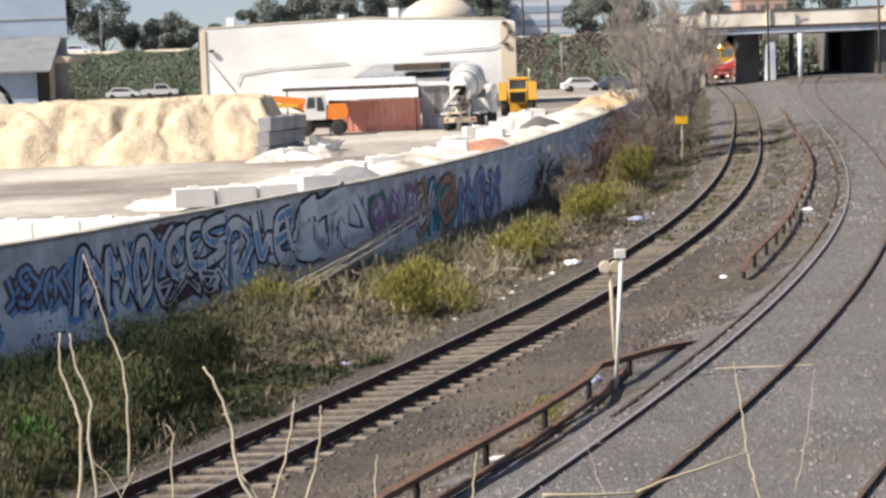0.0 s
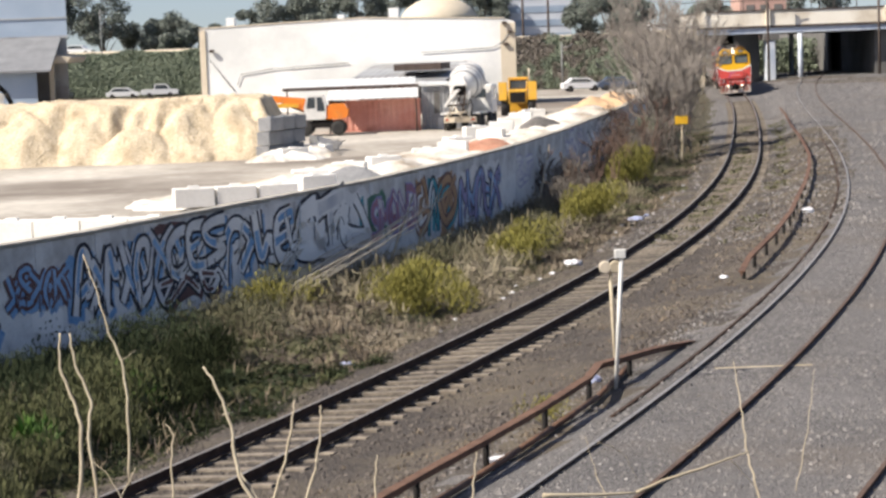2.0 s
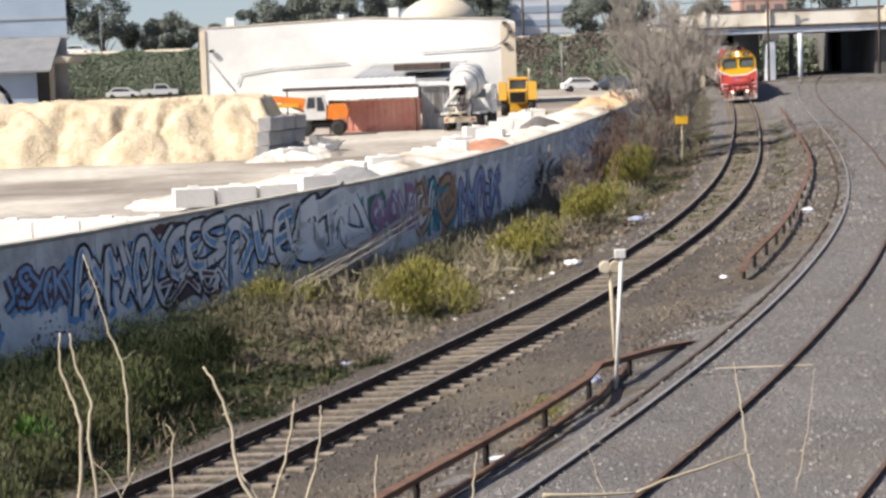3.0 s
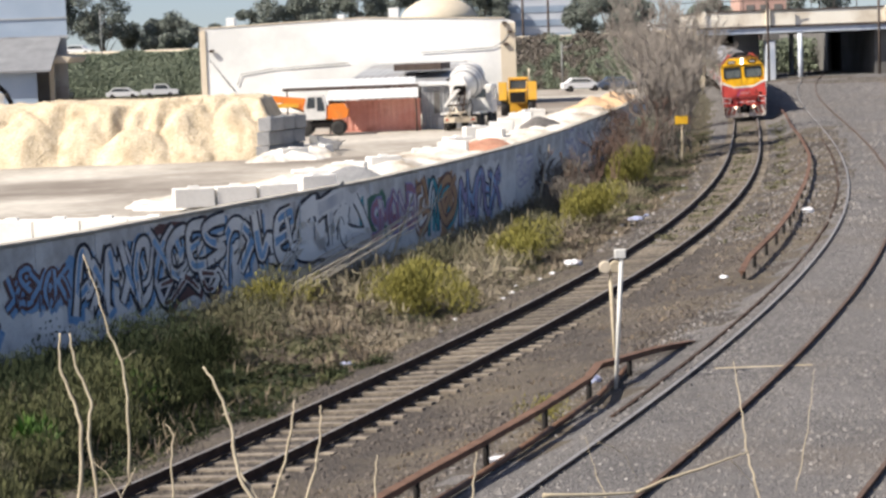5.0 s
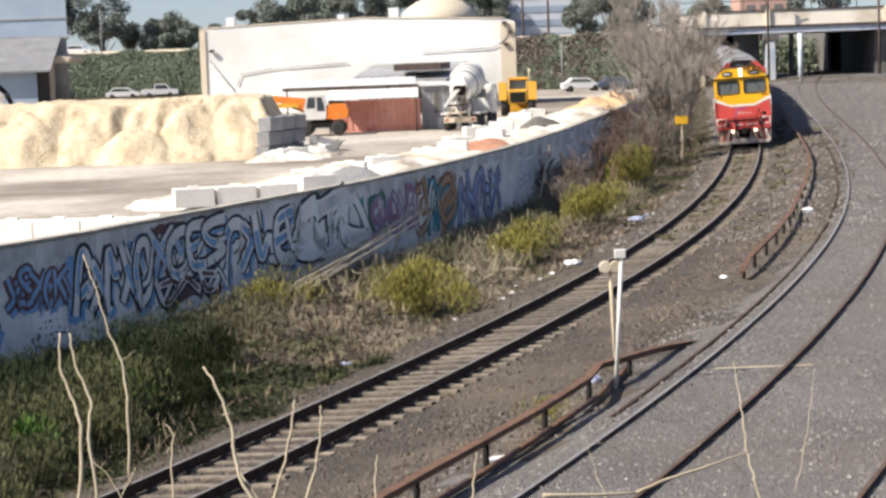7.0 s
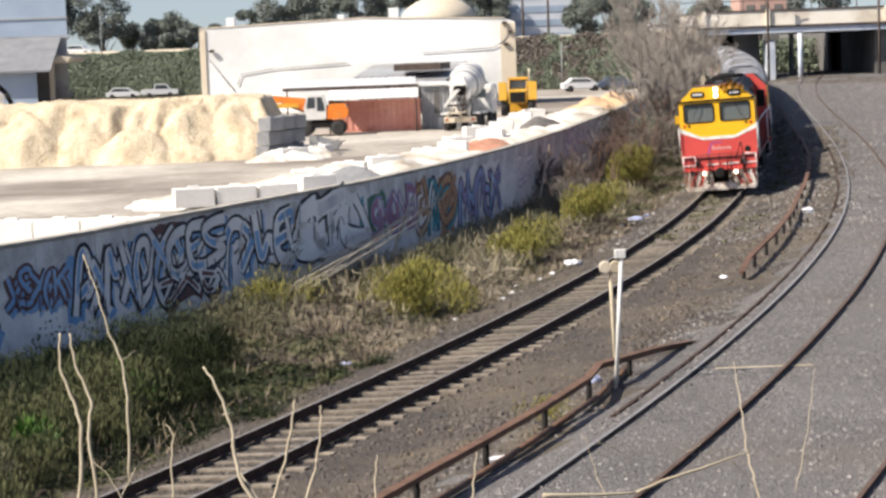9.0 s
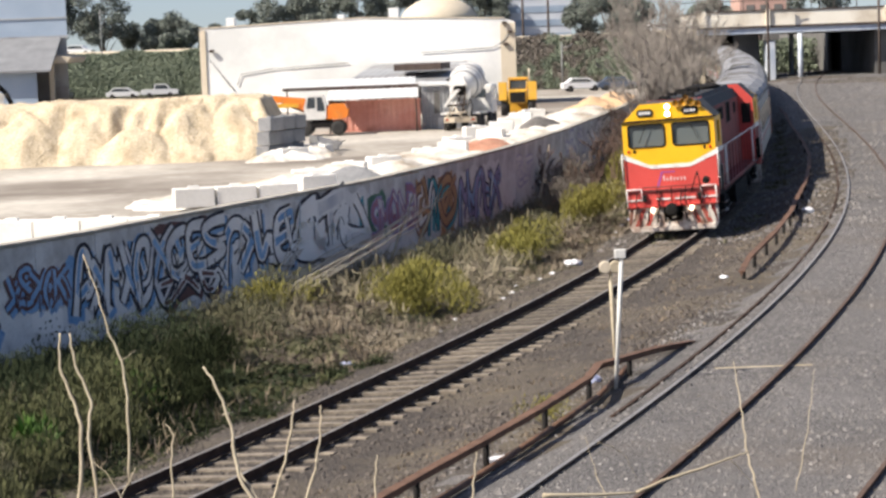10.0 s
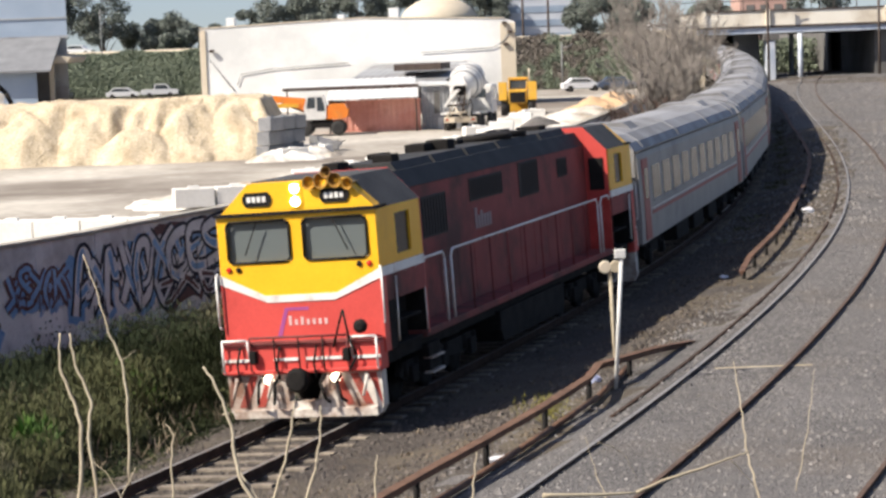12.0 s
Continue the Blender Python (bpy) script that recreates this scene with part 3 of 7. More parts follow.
def build_bogie(parent, y, base, n_axles, r=0.51, dark=None):
    dark = dark or LOCO_BLACK
    bg = part("bogie", bmesh.new(), dark, parent)
    bm = bmesh.new()
    ln = base / 2 + 0.6
    for sx in (-1, 1):
        prism([(y - ln, 0.55), (y - ln + 0.2, 0.78), (y + ln - 0.2, 0.78), (y + ln, 0.55), (y + ln - 0.3, 0.42), (y + 0.4, 0.5), (y - 0.4, 0.5), (y - ln + 0.3, 0.42)], sx * 1.05, sx * 1.17, "x", bm)
    box(-1.0, 1.0, y - 0.4, y + 0.4, 0.45, 0.75, 0.02, bm)
    part("bogie_frame", bm, dark, bg)
    for k in range(n_axles):
        yy = y - base / 2 + base * k / (n_axles - 1)
        bm = bmesh.new()
        rod((-0.8, 0, 0), (0.8, 0, 0), 0.09, n=8, bm=bm)
        for sx in (-1, 1):
            lathe([(r * 0.9, -0.07), (r, -0.06), (r, 0.05), (r * 0.75, 0.06), (0.2, 0.03), (0.14, 0.09)], 22, bm, Matrix.Translation((sx * 0.82, 0, 0)) @ Matrix.Rotation(sx * math.pi / 2, 4, "Y"))
            for q in range(4):
                box(sx * 0.9 - 0.03, sx * 0.9 + 0.03, 0.1 * math.cos(q * 1.571) - 0.02, 0.1 * math.cos(q * 1.571) + 0.02, 0.1 * math.sin(q * 1.571) - 0.02, 0.1 * math.sin(q * 1.571) + 0.02, 0, bm)
        ws = part("wheelset", bm, dark, bg)
        ws.matrix_basis = pose(0, yy, r)
        for sx in (-1, 1):
            part("axle_box", box(min(sx * 1.1, sx * 1.28), max(sx * 1.1, sx * 1.28), yy - 0.17, yy + 0.17, 0.36, 0.68, 0.03), dark, bg)
            for q in (-0.3, 0.3):
                part("spring", rod((sx * 1.16, yy + q, 0.5), (sx * 1.16, yy + q, 0.78), 0.08, n=8), dark, bg)
    return bg


def build_loco():
    lo = thing("locomotive", "red and yellow diesel locomotive hauling passenger coaches", "locomotive")
    build_cab(lo, 1, True)
    build_cab(lo, -1, False)
    part("underframe", box(-1.45, 1.45, -7.38, 7.38, 1.13, 1.26, 0.02), LOCO_SHADED, lo)
    part("solebar", box(-1.3, 1.3, -9.5, 9.5, 0.92, 1.128, 0.02), LOCO_BLACK, lo)
    # hood sides take the darkened red, with their shade painted in
    hood = part("hood", prism([(-0.9, 1.25), (0.9, 1.25), (0.9, 3.72), (0.66, 4.0), (-0.66, 4.0), (-0.9, 3.72)], -7.25, 7.25), LOCO_SHADED, lo, "dusty red engine hood, darkened to a shaded tone")
    part("hood_roof", prism([(-0.91, 3.735), (0.91, 3.735), (0.7, 4.05), (-0.7, 4.05)], -7.24, 7.24), SOOT, hood, "sooty dark roof")
    for y, ln in ((4.95, 1.15), (2.6, 1.05), (0.3, 1.1), (-2.6, 1.65), (-5.5, 1.1)):
        rc = part("roof_cowl", prism([(-0.66, 4.04), (0.66, 4.04), (0.55, 4.2), (-0.55, 4.2)], y - ln, y + ln), SOOT, hood)
    for y, x, w, ln, h in ((6.4, 0.42, 0.16, 0.3, 4.28), (5.6, -0.3, 0.2, 0.22, 4.34), (3.85, 0.45, 0.14, 0.35, 4.3), (1.75, 0.3, 0.22, 0.3, 4.36), (-0.9, 0.42, 0.2, 0.24, 4.3), (-4.4, 0.4, 0.2, 0.4, 4.34), (-6.6, 0.2, 0.3, 0.3, 4.3)):
        part("roof_box", box(x - w, x + w, y - ln, y + ln, 4.0, h, 0.03), LOCO_BLACK, hood)
    for y in (-2.0, -3.2):
        part("roof_fan", lathe([(0.6, 4.2), (0.62, 4.3), (0.5, 4.33)], 18, m=Matrix.Translation((0, y, 0))), LOCO_BLACK, hood)
    part("exhaust", box(-0.25, 0.25, 1.0, 1.5, 4.05, 4.4, 0.04), LOCO_BLACK, hood)
    for sx in (-1, 1):
        for y0, y1, z0, z1 in ((4.0, 7.1, 2.72, 3.5), (0.0, 2.4, 3.16, 3.62), (-2.9, -1.3, 2.95, 3.7), (-5.5, -4.6, 3.15, 3.58)):
            bm = box(min(sx * 0.88, sx * 0.916), max(sx * 0.88, sx * 0.916), y0, y1, z0, z1, 0.01)
            g = part("grille", bm, GRILLE, hood)
            bm = bmesh.new()
            for k in range(int((y1 - y0) / 0.18)):
                yy = y0 + 0.09 + k * 0.18
                box(min(sx * 0.91, sx * 0.932), max(sx * 0.91, sx * 0.932), yy - 0.015, yy + 0.015, z0 + 0.04, z1 - 0.04, 0, bm)
            part("louvres", bm, GRILLE, g)
        for y in np.arange(-6.8, 7.0, 1.15):
            part("hood_door", box(min(sx * 0.895, sx * 0.908), max(sx * 0.895, sx * 0.908), y, y + 1.1, 1.4, 2.42, 0.006), LOCO_SHADED, hood)
        bm = bmesh.new()
        for k, (y, h) in enumerate(((2.1, 0.42), (1.9, 0.26), (1.7, 0.34), (1.5, 0.26), (1.3, 0.26), (1.1, 0.26))):
            box(min(sx * 0.905, sx * 0.92), max(sx * 0.905, sx * 0.92), y - 0.08, y + 0.06, 2.6, 2.6 + h, 0, bm)
        part("emblem_bars", bm, SIDE_EMBLEM, hood)
        # walkway handrails
        runs = ((-6.1, 5.6), (6.0, 7.3), (-7.3, -6.4))
        for y0, y1 in runs:
            hr = part("handrail", pipe([(sx * 1.43, y0, 1.26), (sx * 1.43, y0, 2.4), (sx * 1.43, y0 + 0.12, 2.52), (sx * 1.43, y1 - 0.12, 2.52), (sx * 1.43, y1, 2.4), (sx * 1.43, y1, 1.26)], 0.026, 6), LOCO_WHITE, lo, "white walkway handrail")
            yy = y0 + 1.3
            while yy < y1 - 0.5:
                part("stanchion", rod((sx * 1.43, yy, 1.26), (sx * 1.43, yy, 2.5), 0.018, n=6), LOCO_SHADED, hr)
                yy += 1.3
        part("fuel_tank", prism([(-2.4, 0.35), (2.4, 0.35), (2.55, 0.6), (2.55, 0.98), (-2.55, 0.98), (-2.55, 0.6)], sx * 0.5, sx * 1.4, "x"), LOCO_BLACK, lo)
        for sy in (-1, 1):
            st = part("step_well", box(min(sx * 1.0, sx * 1.42), max(sx * 1.0, sx * 1.42), min(sy * 6.6, sy * 7.3), max(sy * 6.6, sy * 7.3), 0.5, 1.0, 0.02), LOCO_BLACK, lo)
            for z in (0.45, 0.72):
                part("step", box(min(sx * 1.3, sx * 1.48), max(sx * 1.3, sx * 1.48), min(sy * 6.6, sy * 7.3), max(sy * 6.6, sy * 7.3), z, z + 0.04), PLOUGH, st)
    for y in (5.9, -5.9):
        build_bogie(lo, y, 3.6, 3)
    return lo


COACH_SIDE = mat("dull_silver_coach_paint", (0.25, 0.24, 0.228), (0.34, 0.328, 0.31), 0.5, 0.8, 20, 0.05, dirt=(0.19, 0.185, 0.18), dirt_at=0.58)
COACH_ROOF = mat("pale_grey_coach_roof", (0.24, 0.24, 0.25), (0.34, 0.34, 0.35), 0.6, 0.9, 16, 0.08, dirt=(0.18, 0.175, 0.17), dirt_at=0.54)
COACH_RED = mat("coach_red_band", (0.28, 0.06, 0.052), (0.36, 0.085, 0.072), 0.5, 1.5, 25, 0.04)


def build_coach():
    c = thing("passenger_coach", "silver-grey passenger coach with red bands, behind the locomotive", "coach", group="coaches of the train")
    L = 11.45
    shell = part("body", prism([(-1.46, 1.0), (1.46, 1.0), (1.48, 1.8), (1.46, 3.25), (1.40, 3.45), (-1.40, 3.45), (-1.46, 3.25), (-1.48, 1.8)], -L, L), COACH_SIDE, c)
    roof = part("roof", prism([(-1.42, 3.43), (1.42, 3.43), (1.28, 3.68), (0.95, 3.9), (0.45, 4.03), (0, 4.06), (-0.45, 4.03), (-0.95, 3.9), (-1.28, 3.68)], -L + 0.02, L - 0.02), COACH_ROOF, c, "pale ribbed roof")
    for k in range(4):
        y = -L + 1.4 + k * (2 * L - 2.8) / 3
        bm = prism([(-1.435, 3.5), (-1.3, 3.7), (-0.96, 3.92), (-0.45, 4.05), (0, 4.08), (0.45, 4.05), (0.96, 3.92), (1.3, 3.7), (1.435, 3.5), (1.2, 3.5), (-1.2, 3.5)], y - 0.025, y + 0.025)
        part("roof_rib", bm, COACH_ROOF, roof)
    for y in (-7.6, 7.6):
        part("roof_unit", prism([(-0.85, 3.92), (0.85, 3.92), (0.6, 4.13), (-0.6, 4.13)], y - 0.7, y + 0.7), COACH_ROOF, roof)
    for sx in (-1, 1):
        def sbox(y0, y1, z0, z1, o=0.02, base=1.45):
            return box(min(sx * base, sx * (1.475 + o)), max(sx * base, sx * (1.475 + o)), y0, y1, z0, z1)
        for k in range(10):
            y = -8.55 + k * 1.9
            w = part("window", sbox(y - 0.68, y + 0.68, 2.05, 2.95, 0.012), SIDE_GLASS, c)
            part("frame", sbox(y - 0.72, y + 0.72, 1.98, 2.05, 0.022), COACH_SIDE, w)
        for y in (-10.4, 10.4):
            d = part("door", sbox(y - 0.45, y + 0.45, 1.05, 3.2, 0.016), COACH_RED, c, "red entrance door")
            part("door_window", sbox(y - 0.28, y + 0.28, 2.15, 2.95, 0.03), SIDE_GLASS, d)
        part("red_band", sbox(-9.6, 9.6, 1.66, 1.75, 0.014), COACH_RED, c)
        part("white_band", sbox(-9.6, 9.6, 1.80, 1.83, 0.014), LOCO_WHITE, c)
        part("gutter", sbox(-L, L, 3.4, 3.45, 0.03, 1.36), LOCO_ROOF, c)
        for y0, y1 in ((-4.5, -2.5), (-1.2, 1.0), (2.2, 4.6)):
            part("equipment_box", box(min(sx * 0.6, sx * 1.35), max(sx * 0.6, sx * 1.35), y0, y1, 0.45, 1.0, 0.04), LOCO_BLACK, c)
    for sy in (-1, 1):
        e = part("end_wall", box(-1.4, 1.4, min(sy * L, sy * (L + 0.03)), max(sy * L, sy * (L + 0.03)), 1.0, 3.5), COACH_SIDE, c)
        part("gangway", box(-0.5, 0.5, min(sy * L, sy * 11.86), max(sy * L, sy * 11.86), 1.1, 3.2, 0.05), LOCO_BLACK, e)
        build_bogie(c, sy * 8.0, 2.4, 2, 0.46)
        part("buffer_beam", box(-1.3, 1.3, min(sy * (L - 0.1), sy * (L + 0.1)), max(sy * (L - 0.1), sy * (L + 0.1)), 0.75, 1.02), LOCO_BLACK, c)
    return c


loco = build_loco()
# the body above the couplers is a little taller and wider than the plain figures
for o in loco.children_recursive:
    if o.type == "MESH" and not o.name.startswith("wheelset"):
        for v in o.data.vertices:
            v.co.x *= 1.02
            v.co.z += max(0.0, v.co.z - 0.9) * 0.042
coaches = [build_coach()]
for k in range(8):
    coaches.append(copy_thing(coaches[0], Matrix()))
# ---------- buildings, bridge and banks behind ----------
WHITE_WALL = mat("sunlit_white_painted_brick", (0.70, 0.70, 0.675), (0.82, 0.815, 0.79), 0.85, 0.25, 5.0, 0.1, dirt=(0.60, 0.605, 0.59), dirt_at=0.53)
CREAM_WALL = mat("cream_render", (0.52, 0.45, 0.34), (0.64, 0.56, 0.44), 0.85, 0.4, 8.0, 0.15)
GREY_SHEET = mat("grey_corrugated_sheet", (0.30, 0.31, 0.32), (0.42, 0.43, 0.44), 0.55, 0.7, 12.0, 0.1, metal=0.3, dirt=(0.24, 0.23, 0.22), dirt_at=0.58)
DULL_SHEET = mat("dull_dark_roof_sheet", (0.15, 0.155, 0.165), (0.23, 0.235, 0.245), 0.7, 0.7, 12.0, 0.1)
PALE_SHEET = mat("pale_roof_sheet", (0.62, 0.62, 0.6), (0.75, 0.75, 0.73), 0.5, 0.6, 12.0, 0.05)
BLUE_SHEET = mat("pale_blue_cladding", (0.27, 0.34, 0.43), (0.34, 0.41, 0.50), 0.5, 0.4, 10.0, 0.05)
DARK_TRIM = mat("dark_brown_trim", (0.05, 0.035, 0.03), (0.1, 0.075, 0.06), 0.8, 1.5, 20, 0.1)
PIPE_GREY = mat("grey_pipe", (0.2, 0.2, 0.2), (0.3, 0.3, 0.3), 0.6, 3, 30, 0.05)
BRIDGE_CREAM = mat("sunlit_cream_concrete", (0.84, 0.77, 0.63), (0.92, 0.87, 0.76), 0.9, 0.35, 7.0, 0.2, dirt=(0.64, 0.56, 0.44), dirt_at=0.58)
# the shade under the bridge is put into this tone; sheds reuse it
BRIDGE_DARK = mat("shade_dark_concrete", (0.10, 0.097, 0.09), (0.18, 0.172, 0.16), 0.9, 0.4, 8.0, 0.2)
PIER_WHITE = mat("whitewashed_pier", (0.50, 0.54, 0.60), (0.66, 0.70, 0.75), 0.85, 0.7, 9.0, 0.1, dirt=(0.34, 0.4, 0.5), dirt_at=0.56)
# bank soil lightened along with its scrub, as distance haze
BANK_SOIL = mat("shrubby_bank_soil", (0.095, 0.11, 0.07), (0.15, 0.16, 0.105), 0.95, 0.3, 5.0, 0.6)
RED_BOX = mat("faded_red_container", (0.62, 0.24, 0.18), (0.76, 0.40, 0.32), 0.6, 0.7, 14.0, 0.06, dirt=(0.42, 0.15, 0.10), dirt_at=0.58)


SKEW = Matrix.Translation((-7, 200, 0)) @ Matrix.Rotation(radians(-8), 4, "Z") @ Matrix.Translation((7, -200, 0))


def build_warehouse():
    w = thing("warehouse", "large white-painted warehouse with a low gable parapet", "building", SKEW)
    x0, x1, y0, y1 = -21.7, 7.3, 200.0, 212.0
    part("front_wall", prism([(x0, 0.3), (x1, 0.3), (x1, 8.1), (x1 - 0.9, 8.4), (-6.6, 8.9), (x0, 8.45)], y0, y0 + 0.35), WHITE_WALL, w, "sunlit white front wall")
    part("side_wall", box(x0, x0 + 0.35, y0 + 0.35, y1, 0.3, 8.3), CREAM_WALL, w, "cream side wall")
    part("side_wall", prism([(x1 - 0.35, y0 + 0.35), (x1, y0 + 0.35), (x1 - 1.7, y1), (x1 - 2.05, y1)], 0.3, 8.0, "z"), CREAM_WALL, w)
    part("back_wall", box(x0, x1 - 1.7, y1, y1 + 0.3, 0.3, 8.0), CREAM_WALL, w)
    part("roof", prism([(x0 + 0.36, 7.7), (x1 - 2.1, 7.6), (x1 - 2.1, 7.8), (-6.6, 8.5), (x0 + 0.36, 7.9)], y0 + 0.36, y1), PALE_SHEET, w)
    part("parapet_cap", prism([(x0 - 0.1, 8.46), (-6.6, 8.91), (x1 - 0.9, 8.41), (x1 - 0.9, 8.5), (-6.6, 9.0), (x0 - 0.1, 8.56)], y0 - 0.08, y0 + 0.43), CREAM_WALL, w)
    part("corner_pilaster", box(x1 - 1.3, x1 + 0.06, y0 - 0.14, y0 - 0.003, 0.3, 8.0, 0.02), CREAM_WALL, w, "cream corner pilaster")
    part("corner_pilaster", box(x0 - 0.06, x0 + 0.5, y0 - 0.14, y0 - 0.003, 0.3, 8.3, 0.02), CREAM_WALL, w)
    # surface pipes
    part("wall_pipe", pipe([(-20.9, y0 - 0.12, 5.6), (-18.6, y0 - 0.12, 2.6)], 0.05), PIPE_GREY, w)
    part("wall_pipe", pipe([(-18.4, y0 - 0.12, 3.2), (-18.0, y0 - 0.12, 4.2), (-15.0, y0 - 0.12, 4.6), (-8.0, y0 - 0.12, 4.9)], 0.04), PIPE_GREY, w)
    part("wall_pipe", pipe([(-1.2, y0 - 0.12, 5.6), (5.2, y0 - 0.12, 5.8), (6.2, y0 - 0.16, 6.3), (6.7, y0 - 0.2, 7.0)], 0.04), PIPE_GREY, w)
    for x, z in ((6.4, 8.0), (6.9, 7.2), (6.5, 6.1), (-20.6, 6.4)):
        part("bracket_lamp", box(x - 0.22, x + 0.22, y0 - 0.45, y0 - 0.14, z - 0.14, z + 0.14, 0.04), DARK_TRIM, w)
    for x, z0, z1, r in ((-4.0, 8.6, 9.75, 0.45), (-19.3, 8.3, 9.4, 0.4), (-8.9, 8.6, 9.3, 0.3)):
        part("roof_vent", box(x - r, x + r, y0 + 2, y0 + 2.9, 7.6, z1, 0.05), PALE_SHEET, w, "white roof vent")
    return w


def sheet_roof(name, parent, x0, x1, y0, y1, z0, z1, material, pitch=0.25):
    """A corrugated sheet from the eave (y0, z0) up to (y1, z1)."""
    n = max(4, int((x1 - x0) / pitch))
    verts, faces = [], []
    for lift in (0.0, -0.05):
        for y, z in ((y0, z0), (y1, z1)):
            for k in range(n + 1):
                verts.append((x0 + (x1 - x0) * k / n, y, z + lift + (0.03 if k % 2 else 0.0)))
    m = n + 1
    for k in range(n):
        faces.append((k, k + 1, m + k + 1, m + k))
        faces.append((2 * m + k + 1, 2 * m + k, 3 * m + k, 3 * m + k + 1))
        faces.append((k + 1, k, 2 * m + k, 2 * m + k + 1))
        faces.append((m + k, m + k + 1, 3 * m + k + 1, 3 * m + k))
    return fast(name, verts, faces, material, parent)


def build_lean_to():
    s = thing("lean_to_shed", "long grey sheet-roofed lean-to against the white warehouse", "shed", SKEW)
    sheet_roof("roof", s, -5.6, 3.0, 184.0, 199.6, 3.3, 4.7, GREY_SHEET, 0.3)
    part("raised_roof", prism([(-1.6, 4.2), (2.4, 4.2), (2.4, 4.75), (-1.6, 4.75)], 186, 192), DARK_TRIM, s, "dark raised roof section")
    part("fascia", box(-5.6, 3.0, 183.9, 183.98, 3.02, 3.28), PALE_SHEET, s)
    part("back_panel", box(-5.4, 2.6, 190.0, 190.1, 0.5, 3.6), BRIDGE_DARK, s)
    for k in range(4):
        x = -5.3 + k * 2.7
        part("post", box(x - 0.08, x + 0.08, 184.2, 184.36, 0.55, 3.3), PIPE_GREY, s)
    for x in (-4.4,):
        part("gutter_box", box(x - 0.9, x + 0.9, 183.6, 183.88, 3.0, 3.4, 0.03), DARK_TRIM, s)
    return s


def build_container():
    c = thing("shipping_container", "faded red shipping container under a pale awning", "container")
    x0, x1, y0, y1 = -7.2, -1.2, 149.0, 151.4
    bm = bmesh.new()
    n = 30
    zig = [(x0 + (x1 - x0) * (k + q) / n, y0 + (0.035 if k % 2 else 0.0)) for k in range(n) for q in (0.12, 0.88)]
    prism(zig + [(x1, y0 + 0.1), (x0, y0 + 0.1)], 0.78, 2.66, "z", bm)
    part("side", bm, RED_BOX, c)
    part("shell", box(x0, x1, y0 + 0.1, y1, 0.64, 2.75), RED_BOX, c)
    for z in (0.66, 2.67):
        part("rail", box(x0, x1, y0 - 0.03, y0 - 0.002, z, z + 0.12), RED_BOX, c)
    for x in (x0, x1 - 0.14):
        part("corner_post", box(x, x + 0.14, y0 - 0.035, y0 + 0.1, 0.64, 2.8), RED_BOX, c)
    return c


def build_awning():
    a = thing("awning", "pale sheet awning on thin posts over the container", "awning")
    sheet_roof("roof", a, -7.4, -1.3, 147.6, 150.4, 2.95, 3.5, PALE_SHEET)
    sheet_roof("roof", a, -10.6, -1.5, 152.2, 155.5, 3.75, 4.15, PALE_SHEET)
    part("beam", box(-10.7, -1.3, 151.9, 152.1, 3.5, 3.72), DARK_TRIM, a)
    for x in (-10.4, -7.3, -4.3, -1.45):
        part("post", rod((x, 152.0, 0.6), (x, 152.0, 3.6), 0.06), DARK_TRIM, a)
    for x in (-7.3, -1.45):
        part("post", rod((x, 147.9, 0.6), (x, 147.9, 3.0), 0.05), DARK_TRIM, a)
    return a


def build_tin_shed():
    s = thing("tin_shed", "small grey corrugated tin shed beside the container", "shed")
    x0, x1, y0, y1 = -1.1, 1.6, 150.0, 156.0
    bm = bmesh.new()
    n = 22
    zig = [(x0 + (x1 - x0) * (k + q) / n, y0 + (0.04 if k % 2 else 0.0)) for k in range(n) for q in (0.12, 0.88)]
    prism(zig + [(x1, y0 + 0.12), (x0, y0 + 0.12)], 0.5, 3.59, "z", bm)
    part("front_sheet", bm, GREY_SHEET, s)
    part("wall", box(x0, x1, y0 + 0.12, y1, 0.5, 3.6), GREY_SHEET, s)
    part("roof", prism([(x0 - 0.15, 3.6), (x1 + 0.15, 3.6), (x1 + 0.15, 3.7), (x0 - 0.15, 3.82)], y0 - 0.2, y1), PALE_SHEET, s)
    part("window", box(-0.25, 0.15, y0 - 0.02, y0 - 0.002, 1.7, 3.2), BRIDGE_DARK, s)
    part("door", box(0.0, 0.5, y0 - 0.03, y0 - 0.002, 0.62, 1.4), PALE_SHEET, s)
    return s


def build_left_shed():
    s = thing("factory_shed", "tall pale-blue clad factory shed beside the yard", "building")
    part("upper_wall", prism([(-75, 215), (-35.9, 215), (-43.5, 252), (-80, 252)], 8.4, 13.5, "z"), BLUE_SHEET, s, "pale blue cladding")
    part("sill_band", box(-75, -35.85, 214.9, 214.98, 8.2, 8.45), GREY_SHEET, s)
    part("sill_band", box(-75, -35.85, 214.9, 214.98, 10.1, 10.25), GREY_SHEET, s)
    part("lower_roof", prism([(208, 5.0), (208, 5.2), (214.9, 8.3), (214.9, 8.0)], -75, -36.5, "x"), DULL_SHEET, s, "grey sloping lower roof")
    part("lower_wall", prism([(-75, 209), (-38.0, 209), (-40, 215), (-75, 215)], 0.4, 5.2, "z"), BLUE_SHEET, s)
    part("wall", prism([(-75, 215.1), (-36.0, 215.1), (-43.6, 251.8), (-80, 251.8)], 0.4, 8.39, "z"), GREY_SHEET, s)
    return s


